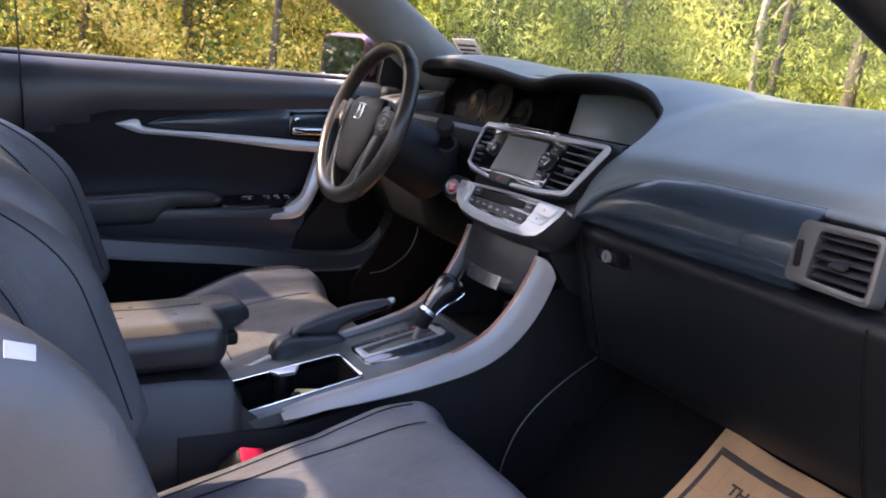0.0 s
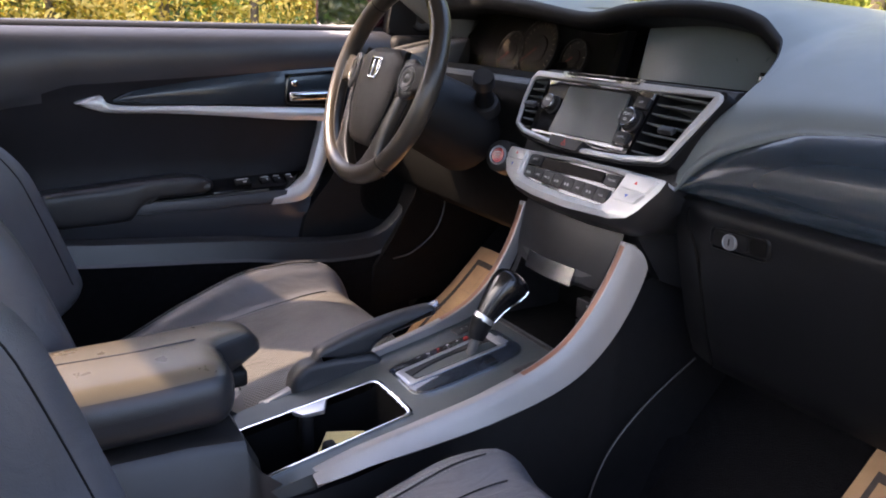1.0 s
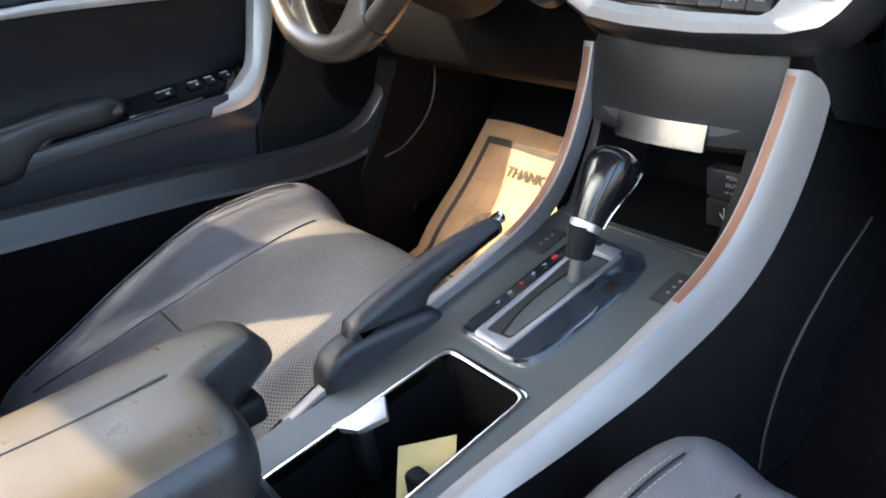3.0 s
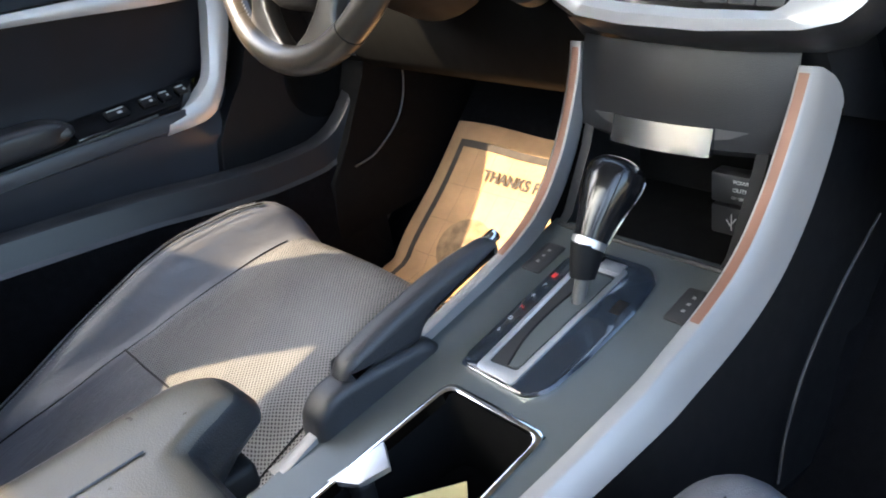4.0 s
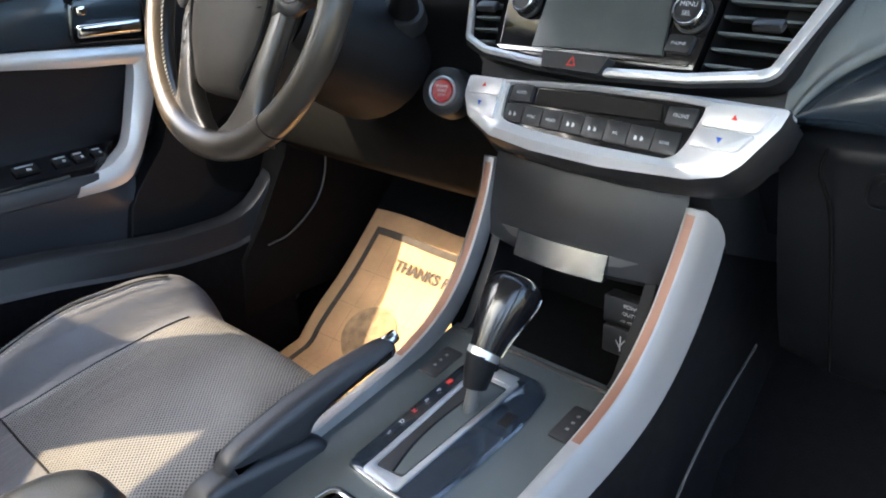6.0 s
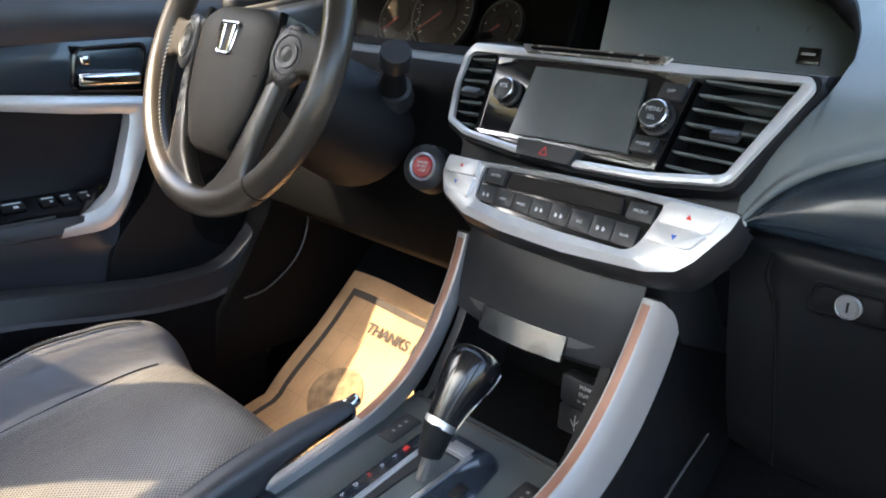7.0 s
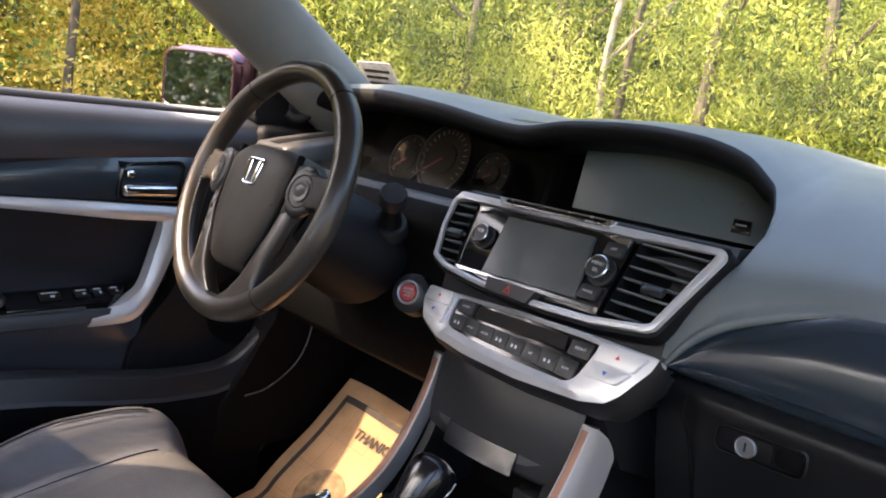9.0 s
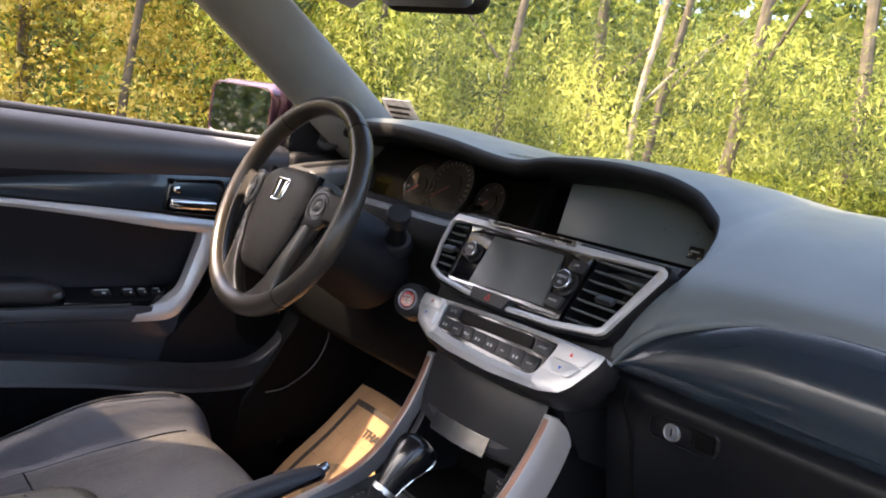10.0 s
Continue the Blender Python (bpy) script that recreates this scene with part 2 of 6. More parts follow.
# ---- building helpers ----
def thing(name, at, label, category, kind="", group=""):
    ob = new(name)
    ob.empty_display_size = 0.05
    ob.location = at
    return tagged(ob, label, category, group, kind)


def finish(bm, mats, smooth=True, angle=40):
    me = bpy.data.meshes.new("mesh")
    bmesh.ops.recalc_face_normals(bm, faces=bm.faces)
    if smooth:
        for f in bm.faces:
            f.smooth = True
        lim = math.cos(radians(angle))
        for e in bm.edges:
            if len(e.link_faces) == 2 and e.link_faces[0].normal.dot(e.link_faces[1].normal) < lim:
                e.smooth = False
    bm.to_mesh(me)
    bm.free()
    for m in mats if isinstance(mats, (list, tuple)) else [mats]:
        me.materials.append(m)
    return me


def part(name, bm, mats, parent=None, label="", smooth=True, angle=40):
    me = bm if isinstance(bm, bpy.types.Mesh) else finish(bm, mats, smooth, angle)
    if isinstance(bm, bpy.types.Mesh) and not me.materials:
        me.materials.append(mats)
    ob = new(name, me)
    if parent is not None:
        ob.parent = parent
        if parent.parent is None:
            ob.matrix_parent_inverse = Matrix.Translation(parent.location).inverted()
    return tagged(ob, label)


def lone(name, bm, mats, label, category, kind="", group="", smooth=True, angle=40):
    return tagged(part(name, bm, mats, None, "", smooth, angle), label, category, group, kind)


def spline(pts, n):
    """n points along a smooth curve through pts."""
    p = [Vector(q) for q in pts]
    p = [2 * p[0] - p[1]] + p + [2 * p[-1] - p[-2]]
    out = []
    for i in range(n):
        s = i / (n - 1) * (len(p) - 3)
        k = min(int(s), len(p) - 4)
        t = s - k
        a, b, c, d = p[k:k + 4]
        out.append(0.5 * ((2 * b) + (c - a) * t + (2 * a - 5 * b + 4 * c - d) * t * t + (3 * b - a - 3 * c + d) * t ** 3))
    return out


def lerp_table(table, x):
    """Smooth value of a table of (x, value...) rows at x, with no overshoot between the rows."""
    n = len(table)
    k = max(0, min(n - 2, sum(row[0] < x for row in table) - 1))
    h = table[k + 1][0] - table[k][0]
    t = max(0.0, min(1.0, (x - table[k][0]) / h))
    out = []
    for c in range(1, len(table[0])):
        def slope(i):
            return (table[i + 1][c] - table[i][c]) / (table[i + 1][0] - table[i][0])

        def tangent(i):
            if i == 0 or i == n - 1:
                return slope(min(i, n - 2))
            a, b = slope(i - 1), slope(i)
            return 2 * a * b / (a + b) if a * b > 0 else 0.0
        y0, y1, m0, m1 = table[k][c], table[k + 1][c], tangent(k) * h, tangent(k + 1) * h
        out.append((2 * t ** 3 - 3 * t * t + 1) * y0 + (t ** 3 - 2 * t * t + t) * m0 + (3 * t * t - 2 * t ** 3) * y1 + (t ** 3 - t * t) * m1)
    return Vector(out) if len(out) > 1 else out


def loft(rows, ring=False, caps=False, bm=None):
    bm = bm or bmesh.new()
    vs = [[bm.verts.new(p) for p in r] for r in rows]
    n = len(rows[0])
    for a, b in zip(vs, vs[1:]):
        for i in range(n if ring else n - 1):
            j = (i + 1) % n
            bm.faces.new((a[i], a[j], b[j], b[i]))
    if caps:
        bm.faces.new(vs[0][::-1])
        bm.faces.new(vs[-1])
    return bm


def thick_sheet(rows, depth):
    """A sheet of given thickness: depth is the offset vector of its hidden side."""
    d = Vector(depth)
    ring_rows = [[Vector(p) for p in r] + [Vector(p) + d for p in reversed(r)] for r in rows]
    return loft(ring_rows, ring=True, caps=True)


def rblock(size, r, cuts=3, deform=None, bm=None):
    """A box with rounded edges, centred on 0; deform moves each point."""
    new_bm = bmesh.new()
    bmesh.ops.create_cube(new_bm, size=1)
    if cuts:
        bmesh.ops.subdivide_edges(new_bm, edges=new_bm.edges[:], cuts=cuts, use_grid_fill=True)
    h = Vector(size) / 2
    r = min(r, *(h - Vector((1e-5,) * 3)))
    half_n = (cuts + 1) / 2
    m_round = max(1, min(3, int(half_n - 1)))
    for v in new_bm.verts:
        q = Vector()
        for k in range(3):
            c = v.co[k] * 2
            i = abs(c) * half_n
            flat_n = half_n - m_round
            if half_n <= 1 or flat_n <= 0:
                a = abs(c) * h[k]
            elif i <= flat_n + 1e-6:
                a = i / flat_n * (h[k] - r)
            else:
                a = h[k] - r + r * math.tan(radians(45) * (i - flat_n) / m_round)
            q[k] = math.copysign(a, c)
        inner = Vector([max(-(h[k] - r), min(h[k] - r, q[k])) for k in range(3)])
        d = q - inner
        v.co = inner + d.normalized() * r if d.length > 1e-9 else q
    if deform:
        for v in new_bm.verts:
            v.co = deform(v.co.copy())
    if bm is not None:
        me = bpy.data.meshes.new("t")
        new_bm.to_mesh(me)
        bm.from_mesh(me)
        bpy.data.meshes.remove(me)
        new_bm.free()
        return bm
    return new_bm


def block(centre, size, r=0.004, cuts=4, rot=(0, 0, 0), bm=None):
    m = pose(*centre, *rot)
    return rblock(size, r, cuts, lambda p: m @ p, bm)


def prism(loop, offset, bevel=0.0, segments=2):
    """Solid between a loop of points and the same loop moved by offset."""
    bm = bmesh.new()
    d = Vector(offset)
    a = [bm.verts.new(p) for p in loop]
    b = [bm.verts.new(Vector(p) + d) for p in loop]
    top = bm.faces.new(a)
    bm.faces.new(b[::-1])
    n = len(a)
    for i in range(n):
        bm.faces.new((a[i], b[i], b[(i + 1) % n], a[(i + 1) % n]))
    if bevel:
        bmesh.ops.bevel(bm, geom=list(top.edges), offset=bevel, segments=segments, affect="EDGES", profile=0.6)
    return bm


def round_loop(pts, r, seg=5):
    """A polygon in 2D with rounded corners."""
    out = []
    n = len(pts)
    rs = r if isinstance(r, (list, tuple)) else [r] * n
    for i in range(n):
        p, a, b = Vector(pts[i]), Vector(pts[i - 1]), Vector(pts[(i + 1) % n])
        u, w = (a - p), (b - p)
        k = min(rs[i], u.length * 0.45, w.length * 0.45)
        s, e = p + u.normalized() * k, p + w.normalized() * k
        for j in range(seg + 1):
            t = j / seg
            out.append(s.lerp(p, t).lerp(p.lerp(e, t), t))
    return out


def ring_frame(outer, inner, up, depth, lift=0.0):
    """A frame between two loops (3D, same count): front face, sides and inner walls. up: front normal."""
    bm = bmesh.new()
    up = Vector(up)
    mid = [(Vector(o) + Vector(i)) / 2 + up * lift for o, i in zip(outer, inner)]
    rows = [[Vector(p) - up * depth for p in outer], [Vector(p) for p in outer], mid, [Vector(p) for p in inner], [Vector(p) - up * depth for p in inner]]
    return loft(rows, ring=True, bm=bm)


def tube(pts, radius, seg=10, bm=None, flat=(1, 1), caps=True, up=(0, 0, 1)):
    """A tube along pts; radius: number or function of 0..1; flat: scale of its section."""
    p = [Vector(q) for q in pts]
    rows = []
    n = len(p)
    side = None
    for i in range(n):
        d = (p[min(i + 1, n - 1)] - p[max(i - 1, 0)]).normalized()
        s = d.cross(Vector(up))
        if s.length < 1e-3:
            s = d.cross(Vector((1, 0, 0)))
        s.normalize()
        if side is not None and s.dot(side) < 0:
            s = -s
        side = s
        w = s.cross(d).normalized()
        r = radius(i / (n - 1)) if callable(radius) else radius
        rows.append([p[i] + (s * math.cos(a) * flat[0] + w * math.sin(a) * flat[1]) * r for a in (2 * math.pi * k / seg for k in range(seg))])
    return loft(rows, ring=True, caps=caps, bm=bm)


def lathe(profile, m, seg=28, bm=None, caps=True):
    """Turned shape: profile of (radius, height) about the local z axis of m."""
    rows = [[m @ Vector((max(r, 1e-4) * math.cos(2 * math.pi * k / seg), max(r, 1e-4) * math.sin(2 * math.pi * k / seg), h)) for k in range(seg)] for r, h in profile]
    return loft(rows, ring=True, caps=caps, bm=bm)


def letters(text, size, m, mat, name, parent, label="", align="CENTER", bold=0.0):
    """Flat lettering in the built-in font, in the plane of m."""
    cu = bpy.data.curves.new("lettering", "FONT")
    cu.body, cu.size, cu.align_x, cu.align_y, cu.extrude = text, size, align, "CENTER", 0.0001
    cu.offset = bold
    tmp = bpy.data.objects.new("lettering", cu)
    scene.collection.objects.link(tmp)
    bpy.context.view_layer.update()
    me = bpy.data.meshes.new_from_object(tmp.evaluated_get(bpy.context.evaluated_depsgraph_get()))
    bpy.data.objects.remove(tmp)
    me.transform(m)
    me.materials.clear()
    me.materials.append(mat)
    return part(name, me, mat, parent, label)


def merge(*bms):
    out = bmesh.new()
    for b in bms:
        me = bpy.data.meshes.new("t")
        b.to_mesh(me)
        out.from_mesh(me)
        bpy.data.meshes.remove(me)
        b.free()
    return out


# ---- outside ----
def plane_sheet(x0, x1, y0, y1, z, n, wobble):
    rows = [[Vector((x0 + (x1 - x0) * i / n, y0 + (y1 - y0) * j / n, 0)) for i in range(n + 1)] for j in range(n + 1)]
    for r in rows:
        for p in r:
            p.z = z + wobble * noise.noise(p * 0.15)
    return loft(rows)


lone("ground", plane_sheet(-400, 400, -400, 400, -0.1, 60, 0.1), M_GROUND, "rough grassy ground round the parked car", "ground", "structure")


def leaves(name, clumps, per, size, mat, seed, label, slim=0.28, hang=0.0, lengthen=1.0):
    """Many small folded leaves scattered in clumps; clumps: rows of (x, y, z, radius, height)."""
    rng = np.random.default_rng(seed)
    c = np.array(clumps)
    k = np.repeat(np.arange(len(c)), per)
    d = rng.normal(size=(len(k), 3))
    d /= np.linalg.norm(d, axis=1)[:, None]
    d *= (0.35 + 0.65 * rng.random(len(k)) ** 0.5)[:, None]
    centre = c[k, :3] + d * np.stack([c[k, 3], c[k, 3], c[k, 4]], 1)
    centre[:, 2] = np.maximum(centre[:, 2], 0.02)
    a = rng.normal(size=(len(k), 3))
    a[:, 2] -= hang
    a /= np.linalg.norm(a, axis=1)[:, None]
    b = np.cross(a, rng.normal(size=(len(k), 3)))
    b /= np.linalg.norm(b, axis=1)[:, None]
    n = np.cross(a, b)
    s = (size * (0.6 + 0.8 * rng.random(len(k))))[:, None]
    a, b, n = a * s * lengthen, b * s * slim, n * s * 0.12
    verts = np.stack([centre - a * 0.5, centre + b * 0.5 + n, centre + a * 0.5, centre - b * 0.5 + n], 1).reshape(-1, 3)
    i = np.arange(len(k))[:, None] * 4
    faces = np.concatenate([i + [0, 1, 2], i + [0, 2, 3]], 0)
    me = bpy.data.meshes.new(name)
    me.from_pydata(verts.tolist(), [], faces.tolist())
    me.materials.append(mat)
    return tagged(new(name, me), label, name.replace("_", " "), "", "stuff")


rnd = random.Random(4)


def band(a0, a1, r0, r1, z0, z1, count, rad):
    """Clump places in a ring sector round the car; angles in degrees left of straight ahead."""
    out = []
    for _ in range(count):
        a, r = radians(rnd.uniform(a0, a1)), rnd.uniform(r0, r1)
        q = rnd.uniform(*rad)
        out.append((-math.sin(a) * r, math.cos(a) * r, rnd.uniform(z0, z1), q, q * rnd.uniform(0.7, 1.3)))
    return out


leaves("reed_grass", band(-12, 62, 5.2, 7.5, 0.2, 2.0, 330, (0.25, 0.65)), 330, 0.052, M_GRASS, 1, "tall sunlit yellow green reeds with soft narrow blades", 0.30, 0.9, 1.15)
leaves("willow_thicket", band(-15, 66, 7.0, 10.5, 0.4, 6.0, 330, (0.4, 0.9)), 250, 0.064, M_LEAF, 2, "dense sunlit willow thicket behind the reeds", 0.40, 0.4)
leaves("bush", band(56, 118, 5.8, 8.5, 0.2, 4.6, 380, (0.25, 0.7)), 230, 0.060, M_AUTUMN, 3, "sunlit bushes with yellow green leaves", 0.5, 0.2)
# growth behind the car uses leaves with shade painted in
leaves("low_bush", band(122, 178, 6.0, 9.0, 0.2, 2.2, 200, (0.4, 0.8)), 80, 0.12, M_SHADE, 6, "low bushes behind the car, shade put into their leaf colour", 0.45, 0.2)
leaves("woodland", band(-25, 62, 12, 20, 0.3, 8.0, 420, (0.9, 1.7)) + band(62, 118, 12, 20, 0.3, 6.0, 130, (1.0, 1.9)), 80, 0.30, M_LEAF, 5, "sunlit woods standing behind the thicket", 0.5)
leaves("shaded_woodland", band(118, 190, 15, 24, 0.3, 7.0, 330, (1.0, 1.9)) + band(190, 335, 16, 26, 0.3, 1.8, 140, (0.8, 1.5)), 80, 0.34, M_SHADE, 8, "woods standing behind the clearing, shade put into their leaf colour", 0.5)
lone("backdrop", loft([[Vector((math.sin(radians(a)) * 34, math.cos(radians(a)) * 34, z)) for a in range(-206, 41, 6)] for z in (-1, 3, 6, 8)]), M_WOOD, "dark woods in the distance", "woods", "structure")


def trunk(x, y, r, h, lean, seed, bark):
    rr = random.Random(seed)
    t = thing("tree", (x, y, -0.1), "slender tree trunk with bare limbs among the thicket", "tree", group="trees in the thicket")
    pts = [(x + lean * z / h + 0.05 * rr.uniform(-1, 1), y + 0.05 * rr.uniform(-1, 1), z - 0.1) for z in [h * i / 7 for i in range(8)]]
    part("trunk", tube(spline(pts, 22), lambda s: r * (1 - 0.75 * s), 9, up=(1, 0.2, 0)), bark, t)
    for k in range(5):
        q = Vector(pts[2 + k % 5])
        a = rr.uniform(0, 6.28)
        e = q + Vector((math.cos(a), math.sin(a), 0.9)) * rr.uniform(0.6, 1.3)
        part("limb", tube(spline([q, q.lerp(e, 0.5) + Vector((0, 0, 0.08)), e], 8), lambda s: r * 0.35 * (1 - 0.8 * s), 6), bark, t)


for i, (a, r, w, lean) in enumerate([(24, 5.8, 0.06, 0.2), (31, 6.6, 0.045, 0.5), (17, 7.0, 0.07, -0.3), (42, 6.4, 0.05, 0.4), (52, 7.2, 0.05, -0.2), (36, 7.6, 0.08, 0.1), (70, 6.2, 0.04, 0.7), (84, 6.6, 0.05, -0.5), (77, 7.4, 0.06, 0.3)]):
    trunk(-math.sin(radians(a)) * r, math.cos(radians(a)) * r, w, 6.5, lean, i, M_BARK)

trunk(-3.30, 5.35, 0.040, 6.0, 0.16, 20, M_BIRCH)

# ---- car shell ----
FLOOR_Z = 0.30


def floor_z(y):
    return FLOOR_Z + max(0.0, y - 0.88) * 1.0


rows = [[Vector((x, y, floor_z(y) + (0.10 if abs(x) < 0.12 else 0.0) * (y < 1.0))) for x in (-0.72, -0.5, -0.3, -0.14, -0.11, 0, 0.11, 0.14, 0.3, 0.5, 0.72)] for y in (-0.9, -0.4, 0.0, 0.4, 0.7, 0.86, 0.90, 1.0, 1.1, 1.2, 1.3, 1.35)]
lone("floor", thick_sheet(rows, (0, 0, -0.03)), M_CARPET, "black carpet of the car floor and toe board", "car floor", "structure")
# firewall, closing the car in front
lone("wall_front", block((0, 1.44, 0.62), (1.5, 0.04, 0.92), 0.01), M_DARK, "black bulkhead behind the dashboard", "bulkhead", "structure")
lone("wall_rear", block((0, -1.25, 0.61), (1.5, 0.05, 0.72), 0.02), M_CARPET, "dark rear bulkhead behind the seats", "bulkhead", "structure")


def roof_z(x, y):
    return 1.49 - 0.10 * (abs(x) / 0.6) ** 2.5 - 0.10 * max(0, (y - 0.1)) ** 1.5 - 0.05 * max(0, -y - 0.2) ** 2


def roof_sheet(lift, depth):
    """Roof skin of some thickness."""
    bm = bmesh.new()
    xs_, ys_ = np.linspace(-0.60, 0.60, 17), np.linspace(-0.50, 0.90, 21)
    lower = {(i, j): bm.verts.new((x, y, roof_z(x, y) + lift)) for i, x in enumerate(xs_) for j, y in enumerate(ys_)}
    upper = {(i, j): bm.verts.new((x, y, roof_z(x, y) + lift + depth)) for i, x in enumerate(xs_) for j, y in enumerate(ys_)}
    solid = {(i, j) for i in range(16) for j in range(20)}
    for i, j in solid:
        c = [(i, j), (i + 1, j), (i + 1, j + 1), (i, j + 1)]
        bm.faces.new([lower[k] for k in reversed(c)])
        bm.faces.new([upper[k] for k in c])
        for (a, b), side in zip(zip(c, c[1:] + c[:1]), ((i, j - 1), (i + 1, j), (i, j + 1), (i - 1, j))):
            if side not in solid:
                bm.faces.new((lower[a], lower[b], upper[b], upper[a]))
    bmesh.ops.delete(bm, geom=[v for v in bm.verts if not v.link_faces], context="VERTS")
    return bm


lone("ceiling", roof_sheet(0, 0.035), M_HEAD, "light grey fabric roof lining", "roof lining", "structure")
lone("roof_panel", roof_sheet(0.04, 0.01), M_PAINT, "dark plum painted steel roof", "car roof", "structure")


def a_pillar(s):
    """Front roof pillar of one side."""
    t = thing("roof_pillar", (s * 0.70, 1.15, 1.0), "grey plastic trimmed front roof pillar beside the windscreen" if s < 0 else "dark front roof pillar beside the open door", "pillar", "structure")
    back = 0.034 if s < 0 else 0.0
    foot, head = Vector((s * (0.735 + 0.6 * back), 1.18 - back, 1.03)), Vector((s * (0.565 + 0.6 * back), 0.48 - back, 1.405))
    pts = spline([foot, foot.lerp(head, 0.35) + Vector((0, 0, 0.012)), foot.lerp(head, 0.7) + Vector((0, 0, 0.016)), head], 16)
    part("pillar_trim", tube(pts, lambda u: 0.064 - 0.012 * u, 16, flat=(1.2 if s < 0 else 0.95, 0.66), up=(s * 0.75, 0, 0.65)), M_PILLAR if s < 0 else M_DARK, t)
    outer = [p + Vector((s * 0.035, 0.012, 0.02)) for p in pts]
    part("outer_panel", tube(outer, 0.035, 12, flat=(0.8, 0.6), up=(s * 0.75, 0, 0.65)), M_PAINT, t, "dark plum painted outer panel")
    seal = [p + Vector((s * 0.040, -0.028, -0.010)) for p in pts]
    part("door_seal", tube(seal, 0.010, 8), M_DARK, t, "black rubber seal")


a_pillar(-1)
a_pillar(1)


def b_pillar(s):
    t = thing("roof_pillar", (s * 0.72, -0.05, 0.3), "dark grey trimmed pillar behind the door", "pillar", "structure")
    back = -0.16 if s > 0 else -0.062
    pts = spline([(s * 0.77, 0.0, 0.3), (s * 0.78, -0.01, 0.7), (s * 0.77, -0.02, 1.0), (s * 0.67, -0.07 if s > 0 else -0.03, 1.28), (s * 0.58, -0.11 if s > 0 else -0.02, 1.43)], 18)
    pts = [p + Vector((0, back, 0)) for p in pts]
    part("pillar_trim", tube(pts, *((0.048, 14) if s > 0 else (0.130, 28)), flat=(0.5 if s > 0 else 0.16, 1.0), up=(1, 0, 0)), M_PILLAR, t)
    belt = [p + Vector((-s * 0.045, 0.02 if s > 0 else 0.10, 0)) for p in pts[4:]]
    part("seat_belt", tube(belt, 0.024, 8, flat=(0.08, 1.0), up=(1, 0, 0)), M_DARK, t, "black woven seat belt strap")


b_pillar(-1)
b_pillar(1)
SILL_TOP = [(-0.9, 0.768), (0.21, 0.626), (0.50, 0.600), (0.707, 0.573), (0.783, 0.572), (0.831, 0.581), (0.868, 0.607), (0.90, 0.645), (0.95, 0.72), (1.05, 0.80)]
for s in (-1, 1):
    low = 0.060 if s < 0 else 0.0
    pts = spline([(s * 0.565, 0.50, 1.395), (s * 0.594, 0.25, 1.395 - low), (s * 0.596, -0.15, 1.400 - low), (s * 0.590, -0.40, 1.395 - low), (s * 0.60, -0.53, 1.375), (s * 0.68, -1.25, 0.98)], 20)
    lone("roof_rail", tube(pts, 0.04, 12, flat=(0.7, 0.8)), M_PILLAR, "grey trimmed roof rail above the door opening", "roof rail", "structure")
    # sill under the door opening
    rows = []
    for y in list(np.linspace(-0.9, 0.70, 18)) + [0.74, 0.77, 0.80, 0.825, 0.845, 0.865, 0.882, 0.895]:
        top = lerp_table(SILL_TOP, y)[0] if s < 0 else 0.626 - 0.128 * (y - 0.21)
        rows.append([Vector((s * a, y, b)) for a, b in ((0.650, 0.28), (0.655, top - 0.10), (0.660, top - 0.045), (0.668, top - 0.040), (0.676, top - 0.004), (0.684, top), (0.705, top + 0.002), (0.715, top - 0.02), (0.84, top - 0.06), (0.85, 0.2), (0.70, 0.2))])
    sill = loft(rows, ring=True, caps=True)
    for f in sill.faces:
        c = f.calc_center_median()
        f.material_index = 1 if abs(c.x) < 0.659 else 0
    lone("door_sill", sill, [M_SILL, M_CARPET], "black plastic door sill sweeping up towards the front", "door sill", "structure", angle=25)
    edge = [(0.98, 0.26), (0.98, 0.55), (1.0, 0.62), (1.03, 0.93), (1.40, 0.95), (1.40, 0.26)] if s > 0 else [(0.650, 0.26), (0.655, 0.55), (0.665, 0.62), (0.70, 0.665), (0.735, 0.70), (0.765, 0.77), (0.785, 0.84), (0.79, 0.93), (1.40, 0.95), (1.40, 0.26)]
    kick = lone("kick_panel", prism([Vector((s * 0.735, y, z)) for y, z in edge], (s * 0.05, 0, 0), 0.004), M_DARK, "black kick panel beside the footwell", "kick panel", "structure")
    if s < 0:
        cover = [(0.79, 0.40), (0.80, 0.505), (0.845, 0.560), (0.880, 0.610), (0.905, 0.665), (0.925, 0.740), (1.20, 0.76), (1.20, 0.42)]
        part("side_cover", prism([Vector((-0.652, y, z)) for y, z in cover], (-0.06, 0, 0), 0.006), M_RECESS, kick, "black side cover in front of the sill")
        rim_ = spline([(-0.648, y, z) for y, z in ((0.850, 0.520), (0.90, 0.530), (0.96, 0.575), (0.985, 0.640), (0.975, 0.705))], 24)
        part("cover_seam", tube(rim_, 0.0016, 6), M_GUN, kick, "thin raised seam of the side cover")
        part("speaker_grille", lathe([(0.070, -0.004), (0.072, 0.002), (0.066, 0.004), (0.058, 0.002), (0.001, 0.001)], Matrix.Translation((-0.735, 0.875, 0.665)) @ pose(0, 0, 0, 0, 90, 0), 36), M_RECESS, kick, "round black speaker grille")
# rear side panels and rear window seat
for s in (-1, 1):
    lone("rear_side_panel", block((s * 0.76, -0.65, 0.64), (0.06, 1.1, 0.72), 0.02), M_PLASTIC, "black rear side trim panel", "trim panel", "structure")


